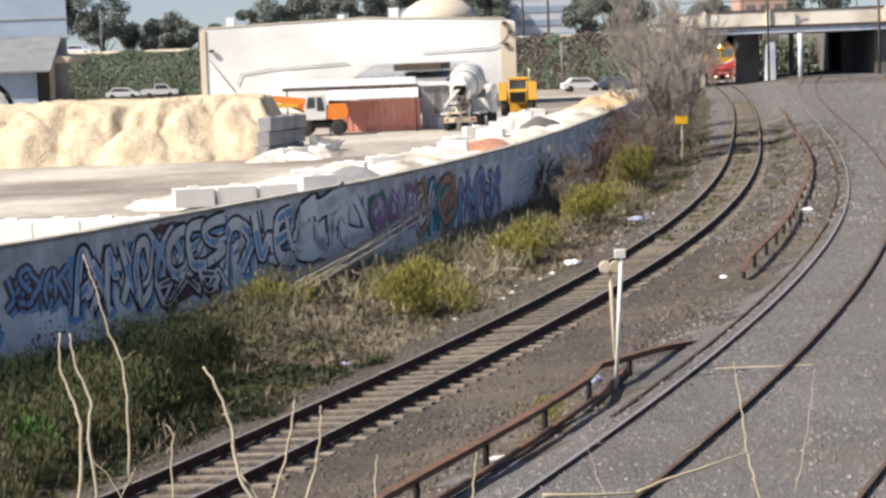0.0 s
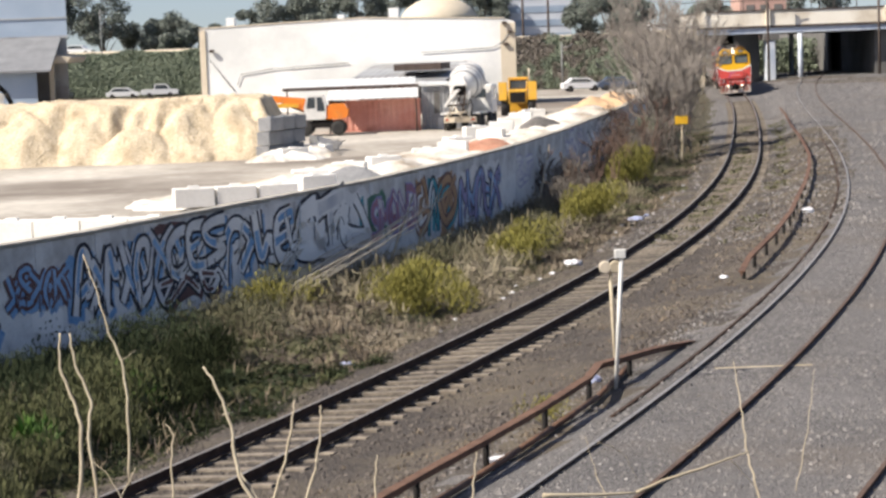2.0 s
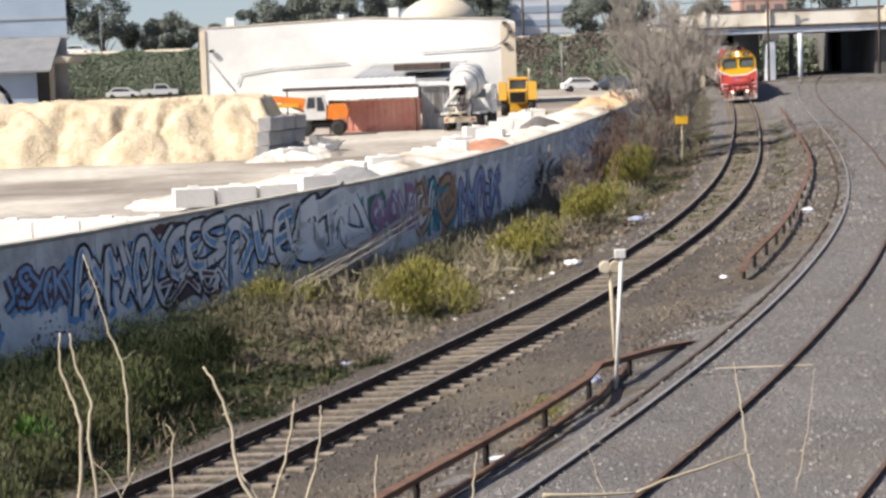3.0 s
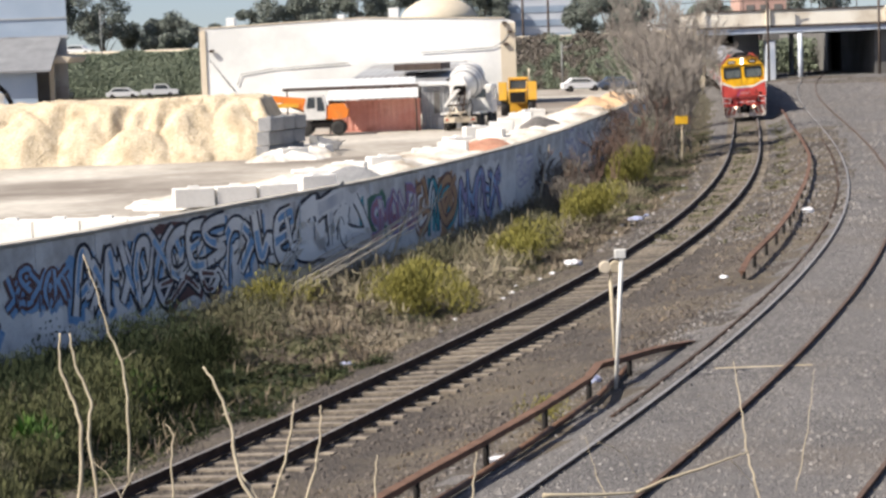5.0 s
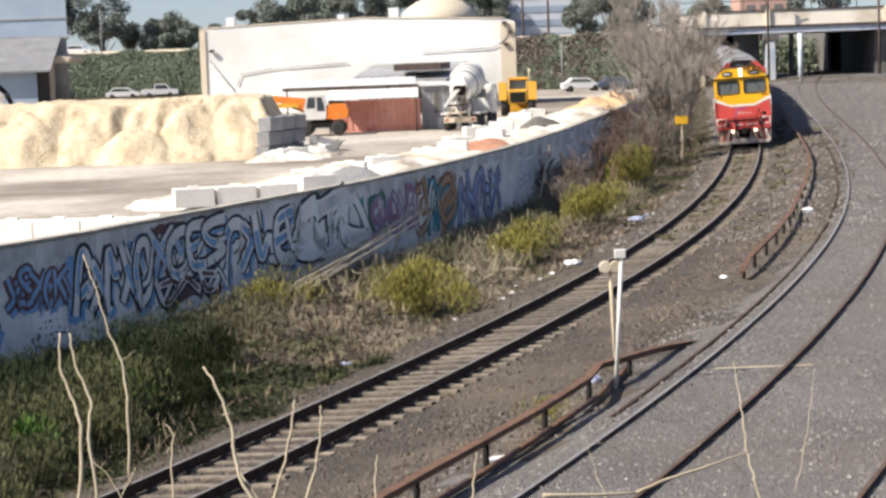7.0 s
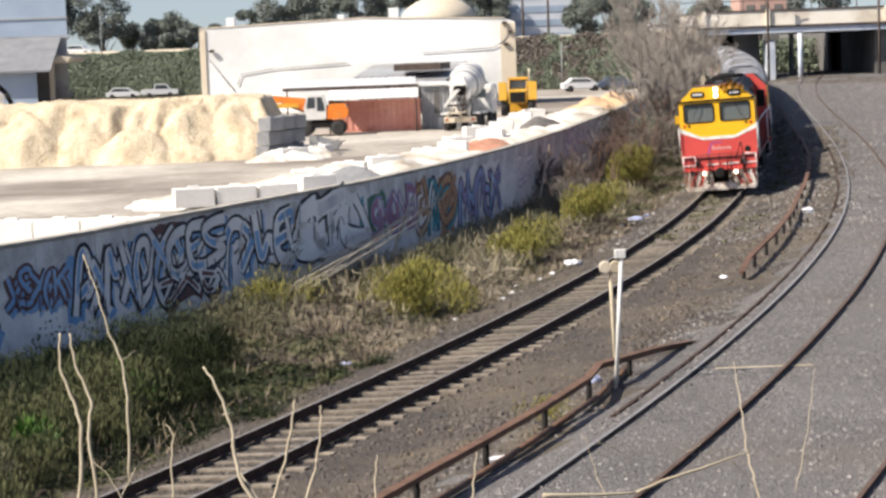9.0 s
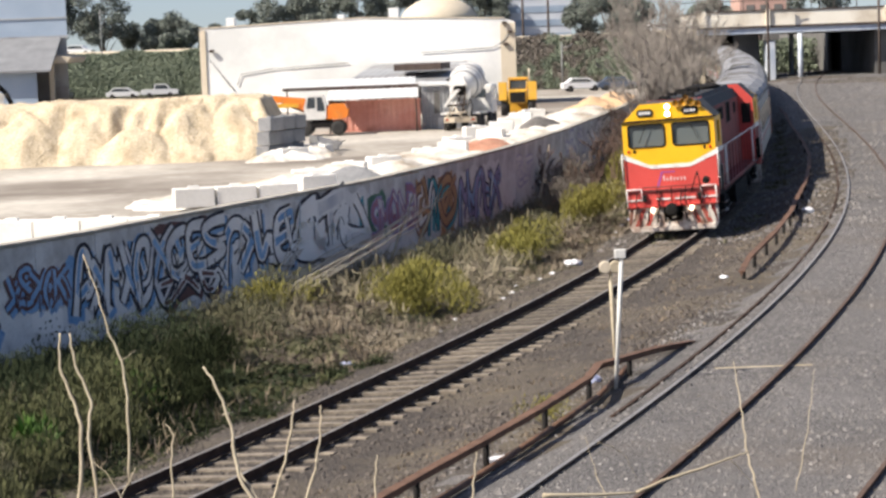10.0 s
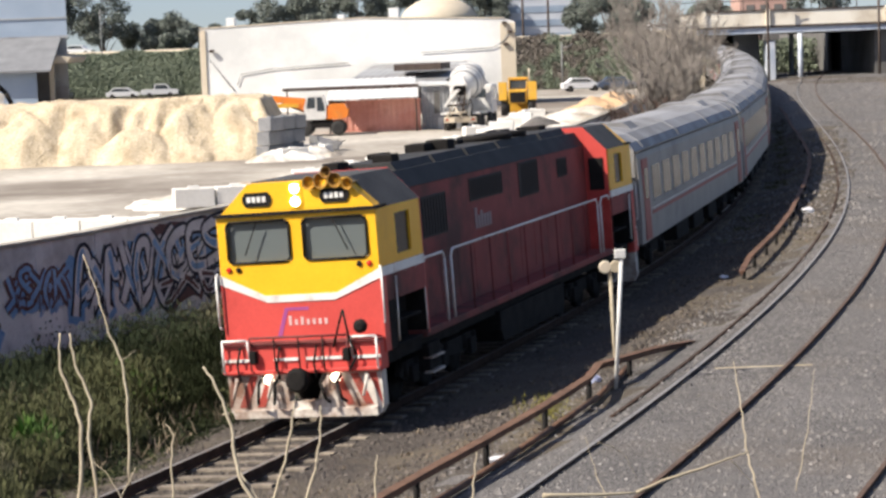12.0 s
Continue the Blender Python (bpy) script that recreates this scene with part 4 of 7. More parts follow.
def build_canopy():
    c = thing("loading_canopy", "low beige concrete canopy beside the factory shed", "canopy")
    part("slab", prism([(-40.0, 5.6), (-35.6, 5.75), (-35.2, 6.3), (-37.0, 6.6), (-39.2, 6.6), (-40.3, 6.1)], 212, 222), CREAM_WALL, c)
    for x in (-39.2, -37.2):
        part("column", box(x - 0.2, x + 0.2, 212.5, 212.9, 0.5, 5.65), CREAM_WALL, c)
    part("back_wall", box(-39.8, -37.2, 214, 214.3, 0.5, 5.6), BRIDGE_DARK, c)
    return c


def build_dome():
    d = thing("domed_building", "beige domed roof rising behind the warehouse", "building")
    part("drum", lathe([(5.2, 0.4), (5.2, 9.4)], 32, m=Matrix.Translation((0.6, 300, 0))), CREAM_WALL, d)
    part("dome", lathe([(5.3, 9.2), (5.1, 10.0), (4.4, 11.0), (3.2, 11.8), (1.8, 12.3), (0.3, 12.5)], 32, m=Matrix.Translation((0.6, 300, 0))), CREAM_WALL, d, "smooth beige dome")
    return d


def build_bridge():
    b = thing("road_bridge", "cream concrete road bridge over the railway on piers", "bridge", kind="structure")
    x0, x1 = 28.6, 170.0
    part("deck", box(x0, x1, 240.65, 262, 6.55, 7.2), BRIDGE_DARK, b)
    for y0, y1 in ((240.0, 240.45), (262.0, 262.4)):
        f = part("parapet", box(x0, x1, y0, y1, 6.92, 8.5, 0.03), BRIDGE_CREAM, b, "sunlit cream parapet")
        part("coping", box(x0 - 0.2, x1, y0 - 0.1, y1 + 0.1, 8.5, 8.66, 0.02), DARK_TRIM, f)
        part("drip_edge", box(x0 - 0.2, x1, y0 - 0.12, y1 - 0.02, 6.7, 6.915), DARK_TRIM, f)
    part("girder", box(x0, x1, 240.05, 240.62, 6.1, 6.69), PIER_WHITE, b, "white-painted edge girder")
    part("girder", box(x0, x1, 250, 250.5, 5.9, 6.54), BRIDGE_DARK, b)
    for x in (29.3, 36.3, 49.2):
        part("parapet_post", box(x - 0.22, x + 0.22, 239.75, 240.0, 6.92, 8.7, 0.02), BRIDGE_CREAM, b)
    # piers
    part("pier", box(36.1, 37.0, 239.6, 242.5, 0.0, 5.99, 0.08), PIER_WHITE, b, "whitewashed pier with paint tags")
    part("pier_head", box(35.7, 37.4, 239.5, 242.6, 5.3, 5.985, 0.06), BRIDGE_DARK, b)
    for x, y in ((39.7, 239.7), (38.8, 255.0), (41.2, 255.0)):
        part("column", rod((x, y, 0), (x, y, 5.99), 0.26, n=14), PIER_WHITE, b)
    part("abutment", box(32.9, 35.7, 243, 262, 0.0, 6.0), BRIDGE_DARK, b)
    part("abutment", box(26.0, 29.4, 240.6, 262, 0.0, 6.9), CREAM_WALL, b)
    # dark box added behind the opening, its tone holding the void's shade
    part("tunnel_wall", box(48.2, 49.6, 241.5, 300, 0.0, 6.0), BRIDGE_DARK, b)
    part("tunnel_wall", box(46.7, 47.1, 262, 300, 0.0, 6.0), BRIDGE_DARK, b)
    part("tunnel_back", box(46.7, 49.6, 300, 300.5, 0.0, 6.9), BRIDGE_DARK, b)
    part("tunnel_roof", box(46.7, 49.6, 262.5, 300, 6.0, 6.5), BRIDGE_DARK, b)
    fence = part("safety_fence", box(x0, 62.0, 262.1, 262.16, 9.9, 10.0), DARK_TRIM, b, "thin dark fence on the far parapet")
    for k in range(13):
        part("fence_post", box(x0 + 2.7 * k, x0 + 2.7 * k + 0.09, 262.08, 262.18, 8.6, 10.3), DARK_TRIM, fence)
    # dark strip stands in for the shadow line along the bridge foot
    part("kerb_wall", box(37.4, 60.0, 240.2, 240.6, 0.4, 1.35), BRIDGE_DARK, b)
    return b


def mast(x, y, z0, z1, r, label, material):
    m = thing("catenary_mast" if r > 0.1 else "light_pole", label, "pole")
    part("shaft", rod((x, y, z0), (x, y, z1), r, r * 0.8, 10), material, m)
    part("collar", rod((x, y, z0 + 0.02), (x, y, z0 + 0.5), r * 1.4, n=10), material, m)
    part("bracket", rod((x, y, z1 - 0.6), (x + 1.2, y, z1 - 0.3), 0.05), material, m)
    return m


def build_banks():
    foot = [(170, 262), (60, 300), (45, 320), (27, 243.5), (9, 249), (-30, 287), (-52, 294), (-160, 315)][3:]
    verts, faces = [], []
    for x, y in foot:
        verts += [(x, y, 0.2), (x - 0.3, y + 3.0, 2.6), (x - 1.0, y + 9.0, 5.9), (x - 1.4, y + 12.0, 6.3), (x - 2, y + 45, 6.3), (x - 2, y + 60, 0.2)]
    for i in range(len(foot) - 1):
        for k in range(5):
            a = i * 6 + k
            faces.append((a, a + 1, a + 7, a + 6))
    ob = fast("embankment", verts, faces, BANK_SOIL)
    tagged(ob, "shrub-covered road embankment behind the yard", "embankment", kind="structure")
    # concrete edge along the road
    edge = thing("road_barrier", "pale concrete barrier along the embankment road", "barrier", kind="structure")
    for (xa, ya), (xb, yb) in zip(foot, foot[1:]):
        a, b = Vector((xa - 1.2, ya + 11.0, 0)), Vector((xb - 1.2, yb + 11.0, 0))
        L = (b - a).length
        p = part("barrier_unit", prism([(-0.3, 6.1), (0.3, 6.1), (0.12, 6.75), (-0.12, 6.75)], 0, L), CREAM_WALL, edge)
        p.matrix_basis = Matrix.Translation(a) @ Matrix.Rotation(math.atan2((b - a).y, (b - a).x) - math.pi / 2, 4, "Z")
    return ob


build_warehouse()
build_lean_to()
build_container()
build_awning()
build_tin_shed()
build_left_shed()
build_canopy()
build_dome()
build_bridge()
build_banks()
bh = thing("brick_building", "pinkish brick building beyond the road bridge", "building")
PINK_BRICK = mat("pinkish_brick", (0.42, 0.26, 0.21), (0.54, 0.36, 0.30), 0.9, 0.5, 9.0, 0.1)
part("wall", box(46.0, 53.0, 332, 342, 0.3, 13.0), PINK_BRICK, bh)
for k in range(3):
    part("window", box(47.0 + 2.1 * k, 48.2 + 2.1 * k, 331.9, 331.98, 8.6, 10.2), BRIDGE_DARK, bh)
mast(36.05, 238.5, 0.2, 11.5, 0.16, "dark steel mast in front of the bridge", DARK_TRIM)
mast(48.1, 238.5, 0.2, 11.5, 0.16, "dark steel mast at the bridge end", DARK_TRIM)
mast(13.9, 243.0, 0.4, 5.9, 0.09, "pale lamp pole beside the parked cars", PIPE_GREY)
mast(-45.5, 300.0, 5.0, 12.5, 0.09, "pale lamp pole on the embankment road", PIPE_GREY)
for x in (13.2, 17.0):
    mast(x, 330.0, 0.4, 16.0, 0.2, "tall dark pole behind the embankment", DARK_TRIM)
# pale low-contrast tones put distance haze into the tower's colour
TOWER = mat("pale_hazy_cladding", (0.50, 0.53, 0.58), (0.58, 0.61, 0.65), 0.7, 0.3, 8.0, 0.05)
tb = thing("office_tower", "pale blue-grey office block far behind the trees", "building")
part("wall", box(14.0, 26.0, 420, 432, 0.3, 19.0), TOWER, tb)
for k in range(5):
    part("window_band", box(14.2, 25.8, 419.9, 419.98, 6 + k * 2.6, 7.2 + k * 2.6), BLUE_SHEET, tb)

# ---------- the yard ----------
SAND = mat("pale_yellow_sand", (0.42, 0.335, 0.22), (0.66, 0.555, 0.40), 0.95, 1.1, 7.0, 1.0, dirt=(0.40, 0.31, 0.20), dirt_at=0.6, height=0.12, grain=0.6)
ORANGE_SAND = mat("orange_sand", (0.46, 0.29, 0.16), (0.58, 0.40, 0.24), 0.95, 0.6, 9.0, 0.5, height=0.1)
WHITE_STONE = mat("white_crushed_stone", (0.60, 0.57, 0.51), (0.82, 0.79, 0.72), 0.95, 0.6, 9.0, 0.8, dirt=(0.36, 0.30, 0.23), dirt_at=0.53, height=0.1)
DARK_HEAP = mat("dark_screenings", (0.09, 0.08, 0.075), (0.16, 0.15, 0.14), 0.95, 1.5, 12.0, 0.6)
BRICK_RUBBLE = mat("brick_red_rubble", (0.36, 0.16, 0.10), (0.5, 0.27, 0.18), 0.95, 1.5, 12.0, 0.6)
BLOCK_WHITE = mat("pale_cast_concrete_block", (0.72, 0.70, 0.65), (0.85, 0.83, 0.78), 0.9, 0.9, 12.0, 0.3, per_object=0.08)
BLOCK_GREY = mat("grey_cast_concrete_block", (0.16, 0.163, 0.17), (0.30, 0.30, 0.30), 0.9, 0.9, 12.0, 0.3, per_object=0.15)
ORANGE = mat("orange_plant_paint", (0.66, 0.17, 0.02), (0.76, 0.24, 0.03), 0.45, 1.5, 20, 0.05, dirt=(0.45, 0.2, 0.08), dirt_at=0.6)
PLANT_YELLOW = mat("yellow_plant_paint", (0.60, 0.32, 0.03), (0.70, 0.40, 0.05), 0.45, 1.5, 20, 0.05, dirt=(0.45, 0.3, 0.1), dirt_at=0.6)
CAB_WHITE = mat("off_white_cab_paint", (0.6, 0.59, 0.56), (0.74, 0.73, 0.7), 0.45, 2.0, 25, 0.04, dirt=(0.42, 0.4, 0.36), dirt_at=0.6)
TYRE = mat("dusty_black_tyre", (0.02, 0.02, 0.02), (0.05, 0.047, 0.043), 0.9, 3, 30, 0.2)


def heap(name, label, peaks, x0, x1, y0, y1, base, material, category="heap", n=(70, 50), rough=0.14):
    """Loose material: the highest of several cones, with a rough skin. A peak: x, y, height, slope."""
    nx, ny = n
    verts, faces = [], []
    for j in range(ny + 1):
        for i in range(nx + 1):
            x, y = x0 + (x1 - x0) * i / nx, y0 + (y1 - y0) * j / ny
            v = Vector((x, y, 0))
            w = noise.noise(v * 0.45) * 0.7
            h = max(p[2] - p[3] * math.sqrt((x - p[0] + w) ** 2 + (y - p[1] + w) ** 2 + 0.15) for p in peaks)
            h += noise.noise(v * 0.8) * rough * 2 + noise.noise(v * 2.5) * rough
            edge = min(i, nx - i, j, ny - j)
            lim = float(np.interp(y, WALL_Y, WALL_X)) - 0.3
            h, x = (h, x) if x < lim else (h, lim)
            verts.append((x, y, base + (max(h, -0.12) if edge else -0.2)))
    for j in range(ny):
        for i in range(nx):
            a = j * (nx + 1) + i
            faces.append((a, a + 1, a + nx + 2, a + nx + 1))
    return tagged(fast(name, verts, faces, material, smooth=True), label, category)


LOADS = ((-16.4, 119.2, 1.85, 0.35, 0.80), (-13.8, 121.2, 3.05, 1.20, 1.10), (-19.5, 121.5, 2.95, 1.20, 1.05), (-22.6, 121.1, 2.90, 1.20, 1.05), (-11.2, 121.6, 3.10, 1.40, 1.15), (-25.3, 121.6, 2.80, 1.20, 1.00))


def sand_bank():
    """A long flat-topped bank of sand with a scooped face and a fresh cone before it."""
    verts, faces = [], []
    nx, ny, x0, x1, y0, y1 = 190, 110, -34.0, -8.5, 115.0, 132.0
    for j in range(ny + 1):
        for i in range(nx + 1):
            x, y = x0 + (x1 - x0) * i / nx, y0 + (y1 - y0) * j / ny
            v = Vector((x, y, 0))
            wob = Vector((noise.noise(v * 0.5), noise.noise(v * 0.5 + Vector((9, 0, 0))), 0)) * 0.7
            front = 118.5 + noise.noise(Vector((x * 0.4, y * 0.15, 4))) * 1.1 + noise.noise(v * 1.2) * 0.45 + max(0, -26.5 - x) * 0.9
            h = min(3.2 + noise.noise(v * 0.35) * 0.3, (y - front) * 1.15, (x - x0) * 0.8, (x1 - x) * 2.2 + 0.4, (y1 - y) * 1.3)
            # loads tipped one before the other, each a blunt cone at the angle of repose
            for cx, cy, ch, blunt, steep in LOADS:
                d = math.hypot(x - cx + wob.x, y - cy + wob.y)
                h = max(h, ch - steep * (math.sqrt(d * d + blunt * blunt) - blunt))
            h = min(h, (x1 - x) * 2.2 + 0.4)
            h += noise.noise(v * 1.3) * 0.12 + noise.noise(v * 3.2) * 0.07 + noise.noise(v * 6.5) * 0.045
            edge = min(i, nx - i, j, ny - j)
            verts.append((x, y, YARD + (max(h, -0.1) if edge else -0.2)))
    for j in range(ny):
        for i in range(nx):
            a = j * (nx + 1) + i
            faces.append((a, a + 1, a + nx + 2, a + nx + 1))
    tagged(fast("sand_mound", verts, faces, SAND, smooth=True), "long flat-topped heap of pale yellow sand in the yard", "heap")


sand_bank()
heap("sand_mound", "orange-tan sand heap by the yard wall", [(12.4, 170, 1.3, 0.42), (14.4, 172, 1.75, 0.42), (16.5, 174, 1.5, 0.45)], 5.5, 19.0, 163, 180, YARD, ORANGE_SAND)
heap("stone_mound", "long low spread of white crushed stone behind the wall", [(-8.5, 86, 0.75, 0.2), (-6.3, 91, 0.8, 0.22), (-4.3, 96, 0.8, 0.2), (-2, 102, 0.8, 0.22), (0, 108, 0.85, 0.2), (2.5, 115, 0.9, 0.2), (5, 123, 0.9, 0.2), (7, 131, 0.95, 0.2), (9, 142, 1.1, 0.2), (10.5, 152, 1.2, 0.2)], -12.5, 13.5, 82, 162, YARD, WHITE_STONE, n=(90, 220), rough=0.13)
heap("screenings_mound", "small dark grey heap of screenings", [(6.2, 131, 0.95, 0.62)], 3.8, 8.6, 128.6, 133.4, YARD + 0.55, DARK_HEAP, n=(30, 30), rough=0.05)
heap("screenings_mound", "grey gravel heap behind the wall", [(-3.6, 90, 1.0, 0.45)], -6.6, -0.8, 87, 93, YARD + 0.2, BLOCK_GREY, n=(30, 30), rough=0.06)
heap("rubble_mound", "small brick-red rubble heap behind the wall", [(2.4, 113.5, 0.9, 0.45), (1.4, 112.5, 0.7, 0.5)], -0.5, 4.5, 110.5, 116, YARD + 0.2, BRICK_RUBBLE, n=(30, 30), rough=0.1)


def block_mesh(name, material):
    bm = box(-0.75, 0.75, -0.375, 0.375, 0, 0.72, 0.03)
    box(-0.2, 0.2, -0.12, 0.12, 0.72, 0.8, 0.02, bm)
    me = bpy.data.meshes.new(name)
    bm.to_mesh(me)
    bm.free()
    me.materials.append(material)
    return me


BLOCK_A, BLOCK_B = block_mesh("concrete_block", BLOCK_WHITE), block_mesh("concrete_block", BLOCK_GREY)


def block(x, y, z, turn=0.0, me=None, label="pale cast concrete stacking block"):
    ob = new("concrete_block", me or BLOCK_A)
    ob.matrix_basis = pose(x, y, z, 0, 0, turn)
    return tagged(ob, label, "concrete block", group="yard blocks")


rng = random.Random(11)
# rows behind the wall
for k in range(6):
    block(-16.7 + 1.53 * k, 69.8 - 0.2 * k, YARD + 0.12, -7 + rng.uniform(-1, 1))
for k in range(3):
    block(-9.3 + 1.54 * k, 82.2 + 0.45 * k, YARD + 0.14, 15 + rng.uniform(-1, 1))
for x, y, t, z in ((-5.6, 94, 10, 0), (-4.0, 97, -12, 0.1), (-2.6, 101, 22, 0.1), (-0.6, 109, 5, 0), (0.7, 111, -10, 0.2), (2.2, 129, 15, 0.2), (3.8, 132.5, -5, 0.3), (1.0, 118, 25, 0.1), (4.6, 141, 8, 0.2), (5.5, 146, -15, 0.3), (-5.0, 87.5, 30, 0.15), (2.9, 122, -20, 0.3), (6.6, 152, 12, 0.3)):
    block(x, y, YARD + z, t)
# bay wall at the end of the sand
for row in range(3):
    for k in range(3):
        block(-9.2 + 0.55 * k + 0.1 * row, 118.0 + 1.42 * k, YARD + 0.76 * row, 68 + rng.uniform(-2, 2), BLOCK_B, "dark grey cast concrete block in a bay wall")
heap("rubble_mound", "spill of pale rubble and sand at the bay wall", [(-7.8, 117.0, 0.75, 0.4), (-6.7, 118.8, 0.7, 0.45), (-8.8, 116.4, 0.6, 0.4)], -11.2, -4.4, 114.0, 121.9, YARD, WHITE_STONE, n=(50, 50), rough=0.16)
for x, y, t in ((-7.8, 116.8, 24), (-6.6, 120.0, -38)):
    block(x, y, YARD - 0.12, t, BLOCK_A, "broken pale concrete block by the bay wall")


def wheel(parent, x, y, z, r, w, axis="x", hub=None):
    m = Matrix.Translation((x, y, z)) @ Matrix.Rotation(math.pi / 2, 4, "Y" if axis == "x" else "X")
    t = part("tyre", lathe([(r * 0.55, -w / 2), (r * 0.93, -w / 2), (r, -w * 0.3), (r, w * 0.3), (r * 0.93, w / 2), (r * 0.55, w / 2)], 20, m=m), TYRE, parent)
    part("rim", lathe([(r * 0.54, -w * 0.42), (r * 0.5, w * 0.44), (r * 0.18, w * 0.36)], 16, m=m), hub or CAB_WHITE, t)
    return t


def build_excavator():
    e = thing("excavator", "orange wheeled excavator with a white cab and its boom stretched out", "excavator", pose(-7.75, 146.0, YARD, 0, 0, 0))
    part("chassis", box(-1.3, 1.4, -1.1, 1.1, 0.55, 0.95, 0.05), LOCO_BLACK, e)
    for x in (-1.0, 1.15):
        for y in (-1.0, 1.0):
            wheel(e, x, y, 0.5, 0.5, 0.38, "y", ORANGE)
    part("turntable", lathe([(0.7, 0.95), (0.7, 1.1)], 20), LOCO_BLACK, e)
    part("upper_body", box(-0.9, 1.6, -1.15, 1.15, 1.1, 1.95, 0.08), ORANGE, e)
    part("counterweight", prism([(1.3, 1.1), (1.75, 1.2), (1.85, 1.7), (1.6, 2.1), (0.6, 2.1), (0.6, 1.1)], -1.2, 1.2), ORANGE, e)
    part("engine_cover", box(0.5, 1.55, -0.2, 1.1, 1.95, 2.25, 0.06), LOCO_BLACK, e)
    cab = part("cab", prism([(-1.0, 1.1), (0.35, 1.1), (0.4, 2.0), (0.2, 2.72), (-0.85, 2.72), (-1.1, 1.9)], -1.2, -0.15), CAB_WHITE, e, "white operator cab")
    part("cab_window", prism([(-0.92, 1.85), (-0.35, 1.85), (-0.35, 2.58), (-0.78, 2.58)], -1.215, -1.2), GLASS, cab)
    part("cab_window", prism([(-0.22, 1.65), (0.28, 1.65), (0.26, 2.05), (0.1, 2.58), (-0.22, 2.58)], -1.215, -1.2), GLASS, cab)
    part("boom", prism([(-0.6, 1.9), (-1.1, 2.5), (-3.0, 2.72), (-5.3, 2.78), (-5.45, 2.5), (-4.9, 2.32), (-2.6, 2.25), (-0.6, 1.4)], 0.1, 0.55), ORANGE, e, "orange-yellow boom")
    part("boom_cylinder", rod((-0.6, 0.32, 1.4), (-2.6, 0.32, 2.2), 0.08), LOCO_BLACK, e)
    part("stick", prism([(-1.5, 2.16), (-4.9, 2.26), (-5.2, 2.1), (-4.8, 1.9), (-1.5, 1.92)], 0.0, 0.36), PLANT_YELLOW, e, "yellow folded stick")
    part("bucket_link", prism([(-5.2, 2.7), (-5.7, 2.9), (-5.6, 2.3), (-5.0, 1.9)], 0.05, 0.6), ORANGE, e)
    return e


def build_bucket():
    b = thing("digger_bucket", "worn steel digger bucket lying in the yard", "bucket", pose(-6.5, 124.6, YARD, 0, 0, 20))
    bm = prism([(-0.7, 0.9), (-0.6, 0.2), (-0.2, 0.0), (0.5, 0.05), (0.85, 0.5), (0.75, 0.5), (0.45, 0.13), (-0.15, 0.1), (-0.5, 0.25), (-0.6, 0.9)], -0.8, 0.8)
    part("shell", bm, BLOCK_GREY, b)
    for y in (-0.8, 0.76):
        part("cheek", prism([(-0.65, 0.9), (-0.55, 0.2), (-0.15, 0.06), (0.48, 0.1), (0.8, 0.5)], y, y + 0.04), CAB_WHITE, b)
    for k in range(4):
        part("tooth", prism([(0.78, 0.45), (1.05, 0.62), (0.85, 0.52)], -0.7 + 0.42 * k, -0.58 + 0.42 * k), LOCO_BLACK, b)
    return b


